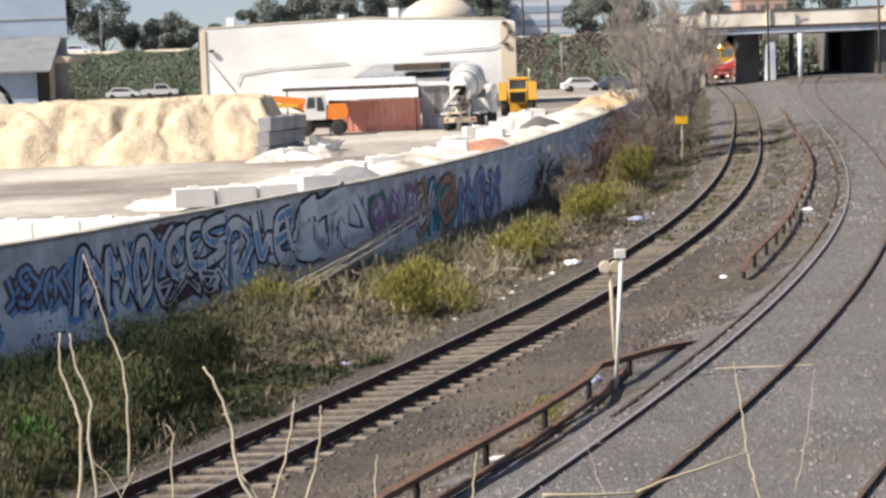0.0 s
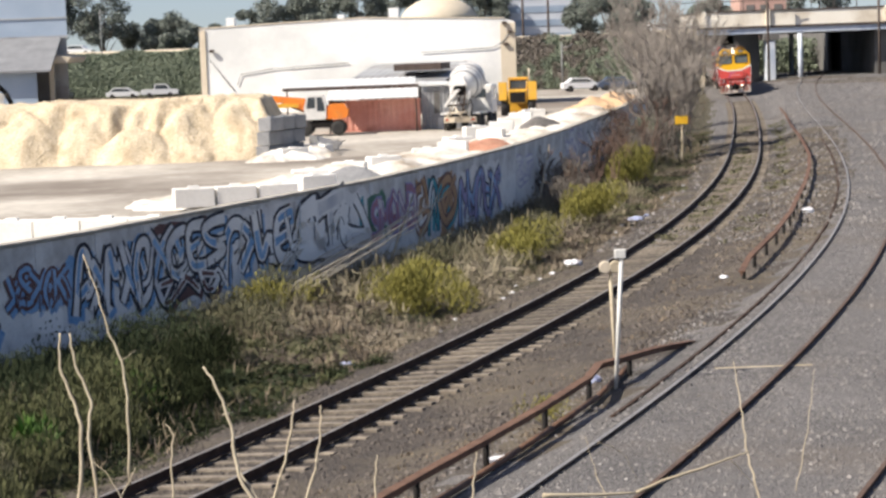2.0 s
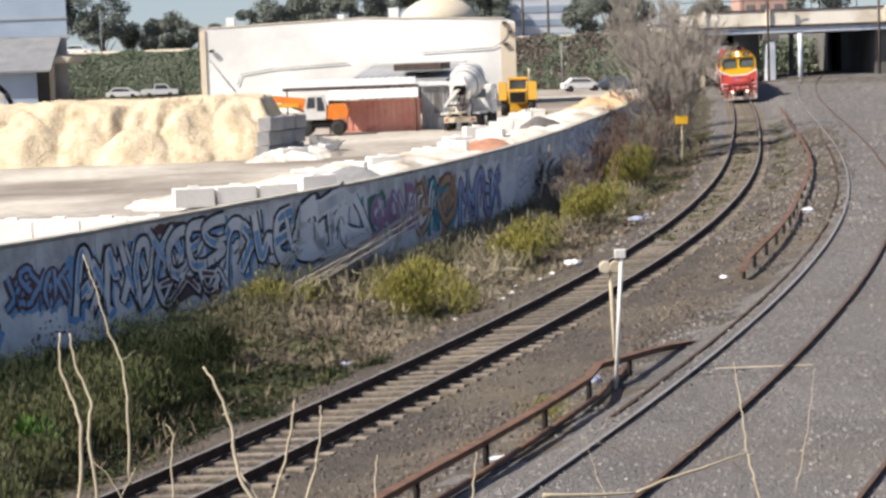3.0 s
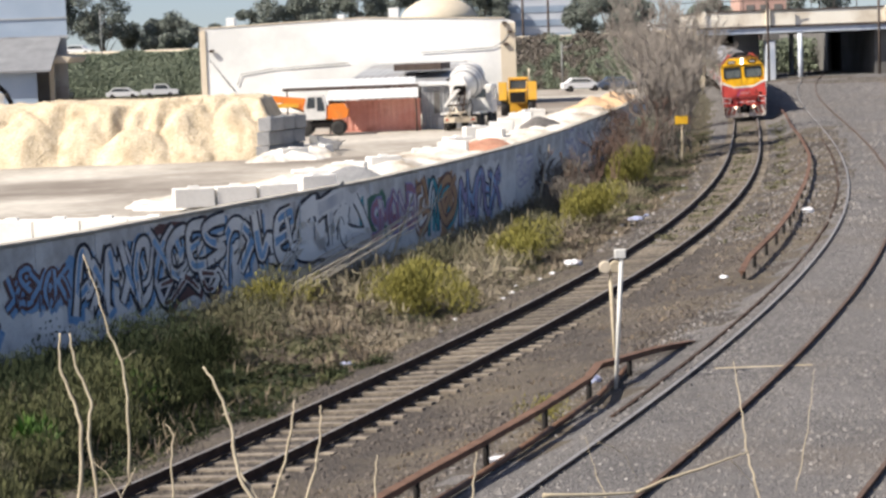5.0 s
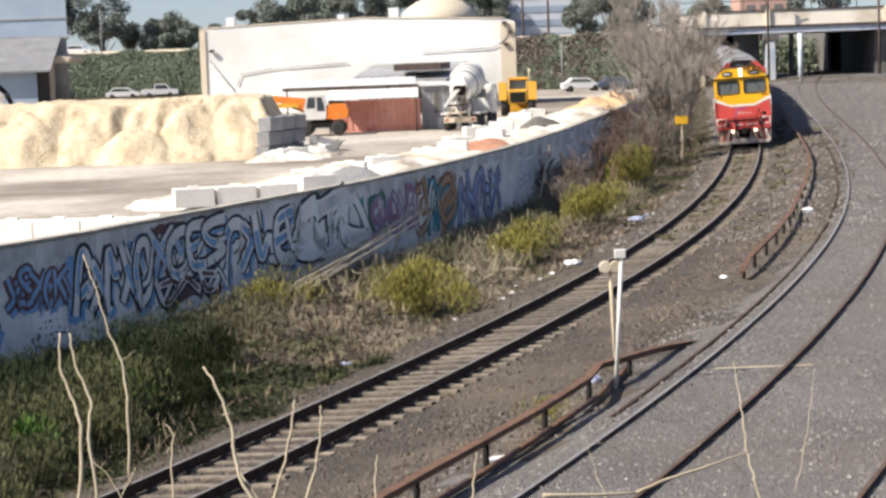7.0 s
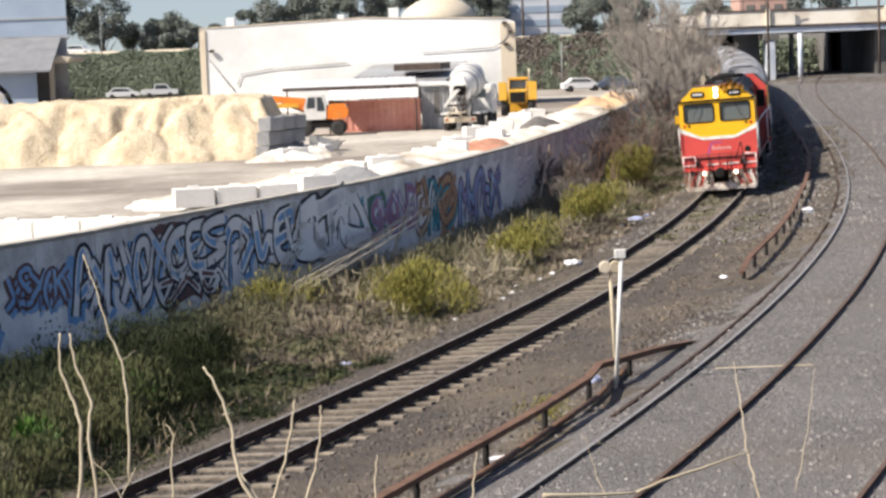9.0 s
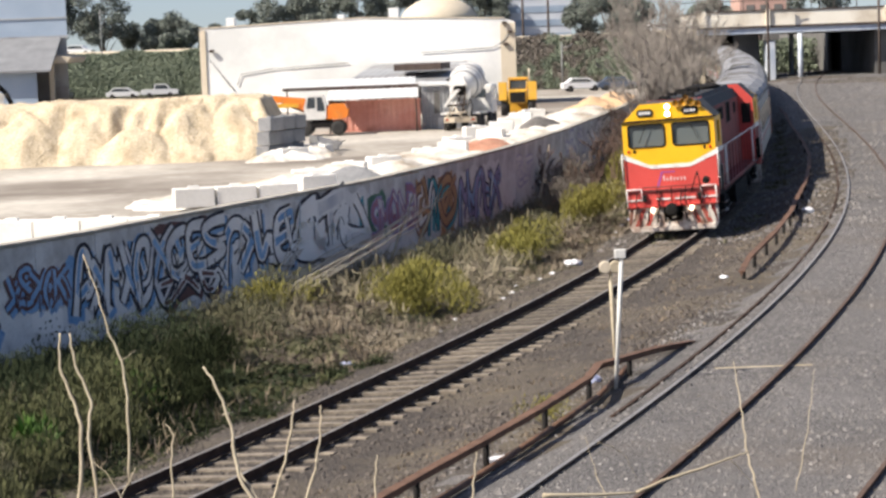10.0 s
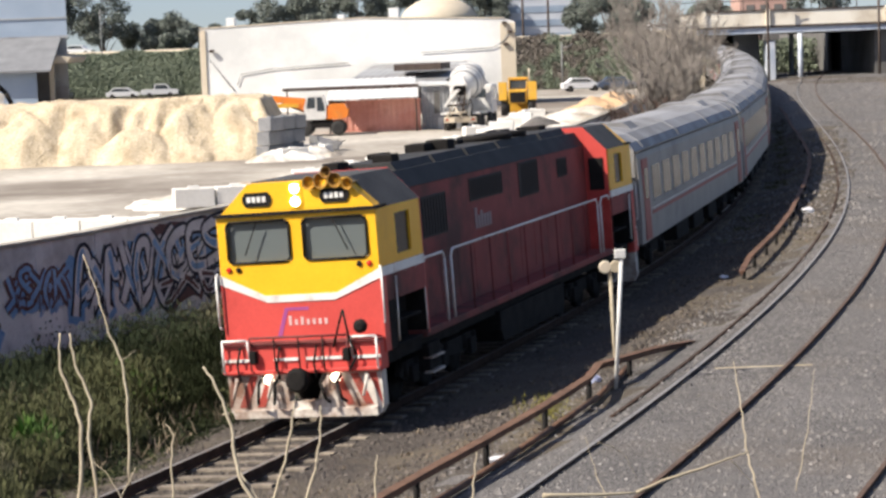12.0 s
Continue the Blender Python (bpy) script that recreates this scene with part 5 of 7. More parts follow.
def build_mixer():
    t = thing("concrete_mixer_truck", "white concrete mixer truck seen from its discharge chute", "truck", pose(1.5, 145.5, YARD, 0, 0, -12))
    part("chassis", box(-0.5, 0.5, -0.2, 7.4, 0.75, 1.05, 0.03), LOCO_BLACK, t)
    for y in (0.6, 1.9, 5.2, 6.5):
        for x in (-1.0, 1.0):
            wheel(t, x, y, 0.52, 0.52, 0.42 if y < 3 else 0.3, "x")
    m = Matrix.Translation((0, 0.1, 2.75)) @ Matrix.Rotation(radians(-79), 4, "X")
    dr = part("drum", lathe([(0.5, 0), (0.55, 0.1), (0.85, 0.8), (1.15, 2.0), (1.18, 2.9), (1.0, 3.8), (0.6, 4.5), (0.3, 4.6)], 26, m=m), CAB_WHITE, t, "white mixing drum")
    for k in range(3):
        part("drum_band", lathe([(0.98 + 0.09 * k, 1.15 + 0.55 * k), (1.03 + 0.09 * k, 1.3 + 0.55 * k)], 26, m=m), BLOCK_GREY, dr)
    part("drum_mouth", lathe([(0.44, -0.04), (0.36, -0.02)], 20, m=m), LOCO_BLACK, dr)
    part("hopper", prism([(-0.65, 3.0), (0.65, 3.0), (0.4, 3.6), (-0.4, 3.6)], -0.75, -0.1), CAB_WHITE, t, "white loading hopper")
    for x in (-0.6, 0.6):
        part("hopper_leg", rod((x, -0.3, 1.0), (x * 0.9, -0.3, 3.1), 0.07), CAB_WHITE, t)
        part("brace", rod((x, -0.5, 0.9), (-x * 0.3, -0.5, 2.4), 0.05), DARK_TRIM, t)
        part("mudguard", box(min(x * 1.2, x * 2.2), max(x * 1.2, x * 2.2), -0.35, 2.7, 1.1, 1.2, 0.02), CAB_WHITE, t)
    part("chute", prism([(-0.95, 1.65), (-0.5, 2.3), (-0.1, 2.75), (0.15, 2.75), (-0.3, 2.2), (-0.85, 1.6)], -0.95, -0.55), CAB_WHITE, t, "folded white discharge chute")
    part("ladder", pipe([(0.75, -0.55, 0.8), (0.7, -0.5, 3.2)], 0.04), CAB_WHITE, t)
    for k, (xa, za, xb, zb) in enumerate(((-0.95, 0.7, -0.2, 2.1), (0.15, 0.8, 0.5, 2.6), (-0.5, 1.2, 0.55, 1.25), (-0.75, 1.7, 0.6, 1.75), (0.35, 0.75, -0.25, 1.6))):
        part("strut", rod((xa, -0.62 - 0.04 * k, za), (xb, -0.6 - 0.04 * k, zb), 0.055), DARK_TRIM if k % 2 else CREAM_WALL, t)
    part("water_tank", rod((-1.05, 3.2, 1.5), (-1.05, 4.9, 1.5), 0.36, n=14), CAB_WHITE, t, "white water tank")
    part("wash_hose", pipe([(0.8, -0.6, 1.0), (0.95, -0.65, 1.6), (0.8, -0.62, 2.2), (0.6, -0.6, 1.5)], 0.04, 6), LOCO_BLACK, t)
    part("tail_board", box(-1.1, 1.1, -0.3, -0.18, 0.55, 0.95, 0.02), CREAM_WALL, t)
    for x in (-0.9, 0.9):
        part("tail_lamp", box(x - 0.12, x + 0.12, -0.34, -0.3, 0.7, 0.8), TAIL_RED, t)
    cab = part("cab", box(-1.15, 1.15, 5.4, 7.3, 0.9, 2.9, 0.12), CAB_WHITE, t)
    part("rear_window", box(-0.7, 0.7, 5.385, 5.397, 2.0, 2.6), GLASS, cab)
    part("side_window", box(1.15, 1.16, 5.9, 6.9, 1.9, 2.6), GLASS, cab)
    return t


def build_loader():
    l = thing("wheel_loader", "yellow wheel loader parked at the warehouse corner", "loader", pose(6.2, 170.0, YARD, 0, 0, -4))
    for x in (-1.05, 1.05):
        for y in (0.8, 3.8):
            wheel(l, x, y, 0.75, 0.75, 0.55, "x", PLANT_YELLOW)
    part("engine_hood", box(-0.75, 0.75, 0.0, 2.2, 0.9, 2.0, 0.1), PLANT_YELLOW, l)
    part("grille", box(-0.6, 0.6, -0.03, -0.002, 1.0, 1.8), LOCO_BLACK, l)
    for x in (-1.15, 1.15):
        part("rear_fender", prism([(-0.1, 1.2), (1.7, 1.2), (1.5, 2.5), (0.1, 2.6)], x - 0.32, x + 0.32, "x"), PLANT_YELLOW, l)
    cab = part("cab", box(-0.7, 0.7, 2.1, 3.5, 1.6, 2.7, 0.05), GLASS, l)
    part("cab_roof", box(-0.8, 0.8, 2.0, 3.6, 2.7, 2.9, 0.05), PLANT_YELLOW, cab)
    for x in (-0.7, 0.7):
        part("cab_post", rod((x, 2.1, 1.6), (x, 2.1, 2.75), 0.06), PLANT_YELLOW, cab)
    part("arm", prism([(2.8, 1.4), (5.2, 0.7), (5.2, 1.0), (2.9, 1.8)], -0.3, 0.3, "x"), PLANT_YELLOW, l)
    part("bucket", prism([(5.0, 0.1), (6.2, 0.1), (5.4, 0.5), (5.2, 1.2), (5.0, 1.2)], -1.3, 1.3, "x"), PLANT_YELLOW, l)
    part("beacon", rod((0.9, 1.0, 2.5), (0.9, 1.0, 3.6), 0.06), CREAM_WALL, l)
    return l


def build_car(x, y, z, turn, paint, label, kind="car"):
    c = thing(kind, label, kind, pose(x, y, z, 0, 0, turn), group="parked vehicles")
    if kind == "car":
        prof = [(-2.1, 0.35), (2.1, 0.35), (2.15, 0.75), (1.3, 0.95), (0.7, 1.42), (-1.1, 1.45), (-1.7, 0.98), (-2.15, 0.9)]
        win = [(0.55, 1.32), (1.1, 0.97), (-1.45, 0.98), (-1.05, 1.36)]
    else:
        prof = [(-2.4, 0.45), (2.4, 0.45), (2.4, 1.0), (1.4, 1.12), (0.95, 1.75), (-0.6, 1.78), (-0.75, 1.1), (-2.4, 1.1)]
        win = [(0.8, 1.64), (1.2, 1.14), (-0.55, 1.14), (-0.5, 1.66)]
    body = part("body", prism(prof, -0.88, 0.88), paint, c)
    for y0 in (-0.895, 0.881):
        part("window", prism(win, y0, y0 + 0.014), GLASS, body)
    for wx in (-1.35, 1.35):
        for wy in (-0.8, 0.8):
            wheel(c, wx, wy, 0.33, 0.33, 0.22, "y")
    return c


CAR_WHITE = mat("white_car_paint", (0.7, 0.7, 0.7), (0.78, 0.78, 0.78), 0.3, 2, 20, 0.0)
CAR_BLUE = mat("dark_blue_car_paint", (0.04, 0.06, 0.10), (0.06, 0.08, 0.13), 0.3, 2, 20, 0.0)
CAR_GREY = mat("silver_car_paint", (0.3, 0.31, 0.32), (0.36, 0.37, 0.38), 0.3, 2, 20, 0.0)
build_excavator()
build_bucket()
build_mixer()
build_loader()
build_car(15.5, 236.0, YARD, 8, CAR_WHITE, "white parked car below the shrubby bank")
build_car(19.3, 235.0, YARD, 5, CAR_BLUE, "dark blue parked car below the shrubby bank")
build_car(-36.2, 287.0, 0.5, 4, CAR_WHITE, "white pickup parked below the green bank", "utility_truck")
build_car(-41.0, 287.0, 0.5, 0, CAR_WHITE, "white parked car behind the sand heap")
build_car(-47.5, 280.0, 0.75, 90, CAR_BLUE, "dark parked car behind the sand heap")
build_car(-51.0, 250.0, 0.64, 0, CAR_WHITE, "pale parked van-like pickup behind the sand heap", "utility_truck")
build_car(28.0, 275.5, 6.3, 0, CAR_WHITE, "white car on the embankment road")
build_car(-50.5, 311.0, 6.3, -8, CAR_WHITE, "white car on the embankment road")
build_car(-56.0, 312.5, 6.3, -8, CAR_GREY, "silver car on the embankment road")


def build_tipper():
    t = thing("tipper_truck", "grey truck with a white hopper beside the sand heap", "truck", pose(-27.0, 131.0, YARD, 0, 0, 10))
    part("tray", prism([(-2.2, 1.2), (1.6, 1.2), (1.8, 2.4), (-2.4, 2.4)], -1.2, 1.2), BLOCK_GREY, t)
    part("hopper", prism([(-0.9, 2.4), (0.9, 2.4), (1.2, 3.7), (0.5, 4.2), (-0.6, 3.9)], -0.7, 0.7), CAB_WHITE, t, "white hopper")
    part("arm", pipe([(-0.5, 0, 4.0), (0.4, 0, 4.7), (1.3, 0, 3.8), (1.9, 0, 2.4)], 0.14), LOCO_BLACK, t)
    part("chassis", box(-2.3, 2.4, -0.5, 0.5, 0.7, 1.2), LOCO_BLACK, t)
    for x in (-1.5, 1.6):
        for y in (-0.9, 0.9):
            wheel(t, x, y, 0.5, 0.5, 0.35, "y")
    return t


build_tipper()
# ---------- graffiti on the wall ----------
PAINT = {
    "pale": mat("pale_grey_blue_paint", (0.66, 0.65, 0.64), (0.80, 0.785, 0.765), 0.7, 1.0, 14, 0.05, dirt=(0.50, 0.51, 0.54), dirt_at=0.57),
    "blue": mat("strong_blue_paint", (0.12, 0.28, 0.50), (0.31, 0.47, 0.68), 0.7, 1.0, 14, 0.05),
    "navy": mat("black_navy_paint", (0.012, 0.013, 0.022), (0.03, 0.032, 0.05), 0.7, 1.0, 14, 0.05),
    "maroon": mat("brown_maroon_paint", (0.10, 0.05, 0.05), (0.17, 0.09, 0.08), 0.75, 1.0, 14, 0.05),
    "pink": mat("dusty_magenta_paint", (0.27, 0.11, 0.17), (0.38, 0.2, 0.28), 0.7, 1.0, 14, 0.05),
    "teal": mat("teal_paint", (0.03, 0.22, 0.28), (0.06, 0.32, 0.38), 0.7, 1.0, 14, 0.05),
    "orange": mat("tan_orange_paint", (0.36, 0.20, 0.10), (0.46, 0.28, 0.15), 0.7, 1.0, 14, 0.05),
    "violet": mat("violet_paint", (0.22, 0.2, 0.38), (0.36, 0.33, 0.52), 0.7, 1.0, 14, 0.05),
    "white": mat("white_spray_paint", (0.78, 0.765, 0.74), (0.87, 0.855, 0.83), 0.7, 1.0, 14, 0.05),
    "green": mat("dull_green_paint", (0.05, 0.14, 0.10), (0.1, 0.22, 0.15), 0.7, 1.0, 14, 0.05),
}
WPTS, WT = wall_points()
W0 = float(np.interp(48.6, WPTS[:, 1], WT))


def on_wall(w, z, off):
    """A place on the wall's railway side, w metres past the start of the painted stretch."""
    t = w + W0
    x, y = np.interp(t, WT, WPTS[:, 0]), np.interp(t, WT, WPTS[:, 1])
    i = min(max(int(t / 2.4), 0), len(WPTS) - 2)
    d = WPTS[i + 1] - WPTS[i]
    d = d / np.hypot(*d)
    return (x + d[1] * off, y - d[0] * off, z)


def stroke(bag, pts, width, off, taper=0.0):
    """A painted ribbon along pts (w, z)."""
    fine = []
    for (a, b), (c, e) in zip(pts, pts[1:]):
        n = max(2, int(math.hypot(c - a, e - b) / 0.22))
        fine += [(a + (c - a) * k / n, b + (e - b) * k / n) for k in range(n)]
    fine.append(pts[-1])
    base = len(bag[0])
    for k, (w, z) in enumerate(fine):
        p, q = fine[max(k - 1, 0)], fine[min(k + 1, len(fine) - 1)]
        dx, dz = q[0] - p[0], q[1] - p[1]
        ln = math.hypot(dx, dz) or 1
        h = width / 2 * (1 - taper * k / len(fine)) * (1 + 0.18 * noise.noise(Vector((w * 2, z * 2, width))))
        bag[0].append(on_wall(w - dz / ln * h, z + dx / ln * h, off))
        bag[0].append(on_wall(w + dz / ln * h, z - dx / ln * h, off))
    for k in range(len(fine) - 1):
        a = base + 2 * k
        bag[1].append((a, a + 1, a + 3, a + 2))


def patch(bag, w0, w1, z0, z1, off, rag=0.15, rng=random):
    """A ragged filled patch."""
    base = len(bag[0])
    n = max(3, int((w1 - w0) / 0.3))
    for k in range(n + 1):
        w = w0 + (w1 - w0) * k / n
        bag[0].append(on_wall(w, z0 + rng.uniform(-rag, rag), off))
        bag[0].append(on_wall(w, min(WALL_TOP - 0.05, z1 + rng.uniform(-rag, rag)), off))
    for k in range(n):
        a = base + 2 * k
        bag[1].append((a, a + 2, a + 3, a + 1))


GLYPHS = {
    "peak": [[(0.0, 0.0), (0.3, 0.98), (0.68, 1.0), (1.0, 0.02)], [(0.25, 0.38), (0.78, 0.36)]],
    "zig": [[(0.0, 0.0), (0.06, 1.0), (0.5, 0.42), (0.92, 1.0), (1.0, 0.0)]],
    "ring": [[(0.5, 0.0), (0.12, 0.2), (0.05, 0.65), (0.3, 0.98), (0.72, 0.98), (0.95, 0.62), (0.88, 0.2), (0.5, 0.0)], [(0.45, 0.62), (0.6, 0.45)]],
    "cross": [[(0.0, 0.0), (0.42, 0.5), (0.95, 1.0)], [(0.02, 0.98), (0.5, 0.52), (1.0, 0.0)]],
    "kick": [[(0.05, 0.0), (0.08, 1.0)], [(0.15, 0.5), (0.9, 0.98)], [(0.3, 0.56), (1.0, 0.0)]],
    "snake": [[(0.95, 0.88), (0.55, 1.0), (0.1, 0.85), (0.2, 0.58), (0.8, 0.44), (0.9, 0.15), (0.45, 0.0), (0.02, 0.12)]],
    "twin": [[(0.05, 0.0), (0.05, 1.0), (0.7, 0.95), (0.76, 0.62), (0.12, 0.52), (0.9, 0.44), (0.92, 0.08), (0.05, 0.0)]],
    "tee": [[(0.5, 0.0), (0.5, 0.9)], [(0.0, 0.9), (1.0, 0.97)]],
    "foot": [[(0.15, 1.0), (0.1, 0.1), (1.0, 0.08)]],
    "comb": [[(0.9, 1.0), (0.08, 0.95), (0.05, 0.05), (0.95, 0.0)], [(0.1, 0.5), (0.7, 0.5)]],
    "cup": [[(0.05, 1.0), (0.1, 0.2), (0.5, 0.0), (0.9, 0.2), (0.95, 1.0)]],
}
WALL_OBJ = bpy.data.objects["wall_yard"]


def rounded(pts):
    """Corners cut twice, ends kept."""
    for _ in range(2):
        out = [pts[0]]
        for (a, b), (c, d) in zip(pts, pts[1:]):
            out += [(a * 0.78 + c * 0.22, b * 0.78 + d * 0.22), (a * 0.22 + c * 0.78, b * 0.22 + d * 0.78)]
        pts = out + [pts[-1]]
    return pts


def graffiti(w0, w1, z0, z1, glyphs, fill, line, shade, seed, back=None, fat=0.3, edge=0.12):
    """Fat outlined signs side by side: a cast of colour behind, a dark outline, a pale fill and touches of tint."""
    rng = random.Random(seed)
    bags = {k: ([], []) for k in ("back", "shade", "line", "fill", "tint", "mark")}
    if back:
        patch(bags["back"], w0 - 0.3, w1 + 0.3, z0 - 0.1, z1 + 0.15, 0.112, 0.12, rng)
    step, deep = (w1 - w0) / len(glyphs), 0
    for k, g in enumerate(glyphs):
        lo, hi, tilt = z0 + rng.uniform(-0.08, 0.08), min(z1 + rng.uniform(-0.1, 0.08), WALL_TOP - 0.22), rng.uniform(-0.12, 0.12)
        wd = min(fat, step * 0.36)
        ways = []
        flip, turn = rng.random() < 0.5, rng.random() < 0.5
        for pts in GLYPHS[g]:
            pts = [((1 - x) if flip else x, (1 - z) if turn else z) for x, z in pts]
            q = [(w0 + step * (k + 0.5 + (x - 0.5) * 1.3 + tilt * (z - 0.5) + rng.uniform(-0.13, 0.13)), min(lo + (hi - lo) * (z + rng.uniform(-0.13, 0.13)), WALL_TOP - 0.2)) for x, z in pts]
            ways.append(rounded(q))
        for q in ways:
            deep += 1
            stroke(bags["shade"], [(w + 0.16, z - 0.13) for w, z in q], wd + edge, 0.114 + 0.0003 * deep)
            stroke(bags["line"], q, wd + edge * 1.5, 0.122 + 0.0003 * deep)
        for q in ways:
            deep += 1
            stroke(bags["fill"], q, wd * rng.uniform(0.9, 1.05), 0.1225 + 0.0003 * deep)
            i = rng.randrange(max(1, len(q) - 5))
            if rng.random() < 0.9:
                stroke(bags["tint"], q[i:i + 6], wd * 0.7, 0.1228 + 0.0003 * deep, 0.4)
        # a barbed arm that ties the sign to the next
        arm = rounded([(w0 + step * (k + rng.uniform(0.3, 0.6)), lo + (hi - lo) * rng.random()), (w0 + step * (k + 0.9), lo + (hi - lo) * rng.random()), (w0 + step * (k + 1.25), lo + (hi - lo) * rng.random())])
        arm = [(w, min(z, WALL_TOP - 0.2)) for w, z in arm]
        deep += 1
        stroke(bags["line"], arm, wd * 0.55 + edge, 0.122 + 0.0003 * deep)
        stroke(bags["fill"], arm, wd * 0.55, 0.1222 + 0.0003 * deep)
        for _ in range(2):
            w, z = w0 + step * (k + rng.random()), lo + (hi - lo) * rng.uniform(0.1, 0.6)
            stroke(bags["mark"], [(w, z), (w + rng.uniform(-0.04, 0.04), z - rng.uniform(0.15, 0.45))], rng.uniform(0.03, 0.06), 0.136)
    for key, colour in (("back", back), ("shade", shade), ("line", line), ("fill", fill), ("tint", shade), ("mark", line)):
        if colour and bags[key][0]:
            fast("graffiti", *bags[key], PAINT[colour], WALL_OBJ, "spray-painted %s graffiti shapes" % {"pale": "pale grey-blue", "navy": "black", "violet": "violet"}.get(colour, colour))


# loose splashes of colour behind the lettering
for colour, spots, seed in (("blue", ((1.4, 2.6, 0.8, 1.75), (2.5, 3.0, 0.4, 1.9), (5.3, 6.5, 1.6, 2.1), (6.2, 6.9, 0.9, 2.0), (9.5, 10.6, 0.7, 1.7), (13.1, 14.5, 0.8, 1.6)), 91), ("maroon", ((0.4, 0.9, 1.0, 1.7), (6.7, 10.8, 2.0, 2.28), (8.0, 9.4, 0.3, 0.8)), 92), ("white", ((1.1, 2.3, 0.3, 0.9), (-2.2, -0.8, 0.4, 1.1)), 93), ("green", ((20.3, 22.0, 0.6, 2.0),), 94), ("teal", ((26.3, 27.0, 0.2, 2.1), (19.6, 20.0, 1.2, 2.0)), 95), ("orange", ((25.0, 26.0, 1.0, 2.1), (27.5, 29.4, 0.1, 2.1)), 96)):
    bag, spot_rng = ([], []), random.Random(seed)
    for w0, w1, z0, z1 in spots:
        patch(bag, w0, w1, z0, z1, 0.113, 0.13, spot_rng)
    fast("paint_splash", *bag, PAINT[colour], WALL_OBJ, "loose %s splashes of paint" % colour)
graffiti(0.3, 2.5, 1.0, 1.75, ("cross", "snake", "cross", "ring", "kick"), "blue", "maroon", "blue", 1, fat=0.13, edge=0.1)
graffiti(2.85, 6.4, 0.5, 2.0, ("peak", "cross", "zig", "cross", "ring"), "pale", "navy", "blue", 33, fat=0.36)
graffiti(6.6, 10.4, 1.0, 2.15, ("cross", "ring", "comb", "snake"), "pale", "navy", "blue", 5, fat=0.26)
graffiti(6.6, 10.2, 0.3, 1.1, ("peak", "cross", "peak"), "pale", "navy", "maroon", 6, fat=0.2)
graffiti(10.5, 14.7, 0.6, 2.15, ("cup", "kick", "zig", "comb"), "white", "navy", "blue", 8, back="pale", fat=0.36)
graffiti(15.0, 20.0, 0.7, 2.1, ("twin", "tee", "foot"), "white", "navy", "pale", 9, back="pale", fat=0.62)
graffiti(20.6, 24.8, 0.6, 1.9, ("snake", "zig", "ring", "kick", "comb"), "pink", "violet", "pale", 12, fat=0.22, edge=0.08)
graffiti(25.0, 26.2, 0.4, 2.0, ("ring",), "orange", "maroon", "pale", 13, fat=0.24)
graffiti(26.4, 27.3, 0.1, 2.1, ("cup",), "teal", "navy", "pale", 14, fat=0.26)
graffiti(27.6, 29.4, 0.2, 2.05, ("ring",), "orange", "maroon", "teal", 15, fat=0.3)
graffiti(30.4, 36.2, 0.3, 1.9, ("zig", "kick", "cup", "peak", "cross"), "violet", "navy", "blue", 17, back="pale", fat=0.3)
graffiti(40.0, 43.6, 0.9, 2.0, ("snake", "cup", "tee"), "pale", "violet", "pale", 19, fat=0.2, edge=0.06)
graffiti(53.0, 61.0, 0.7, 2.05, ("peak", "twin", "kick", "ring", "foot"), "pale", "violet", "white", 20, fat=0.34)
graffiti(62.0, 74.0, 0.6, 2.0, ("zig", "cross", "comb", "cup", "tee", "ring"), "white", "navy", "pale", 23, fat=0.4)
graffiti(-6.0, -0.5, 0.6, 1.9, ("twin", "peak", "snake", "kick"), "pale", "navy", "blue", 27, fat=0.34)

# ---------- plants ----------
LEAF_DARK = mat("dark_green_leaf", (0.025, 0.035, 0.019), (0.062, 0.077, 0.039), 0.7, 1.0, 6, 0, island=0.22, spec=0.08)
LEAF_OLIVE = mat("olive_weed_leaf", (0.080, 0.078, 0.045), (0.163, 0.155, 0.092), 0.75, 0.8, 6, 0, island=0.4, spec=0.2)
LEAF_LIME = mat("yellow_green_leaf", (0.15, 0.142, 0.034), (0.29, 0.26, 0.064), 0.7, 0.8, 6, 0, island=0.35, spec=0.2)
PALE_STRAW = mat("pale_grey_straw", (0.20, 0.175, 0.115), (0.34, 0.30, 0.21), 0.85, 1.0, 6, 0, island=0.3, spec=0.2)
STRAW = mat("dry_straw", (0.155, 0.120, 0.081), (0.291, 0.240, 0.175), 0.85, 1.0, 6, 0, island=0.35, spec=0.2)
BROWN_GRASS = mat("brown_withered_grass", (0.078, 0.064, 0.053), (0.170, 0.138, 0.112), 0.85, 1.0, 6, 0, island=0.35, spec=0.2)
WHITE_CANE = mat("bleached_dead_cane", (0.34, 0.30, 0.24), (0.52, 0.47, 0.38), 0.8, 2.0, 14, 0.1)
PALE_CANE = mat("pale_dead_cane", (0.34, 0.28, 0.19), (0.50, 0.43, 0.31), 0.8, 2.0, 14, 0.1)
TWIG = mat("grey_bare_twig", (0.155, 0.136, 0.12), (0.27, 0.242, 0.214), 0.85, 1.0, 6, 0, island=0.25, spec=0.2)
BROWN_TWIG = mat("brown_bramble_twig", (0.07, 0.045, 0.035), (0.14, 0.095, 0.075), 0.85, 1.0, 6, 0, island=0.3, spec=0.2)
BARK = mat("grey_bark", (0.10, 0.085, 0.07), (0.2, 0.175, 0.15), 0.9, 2.0, 16, 0.4)
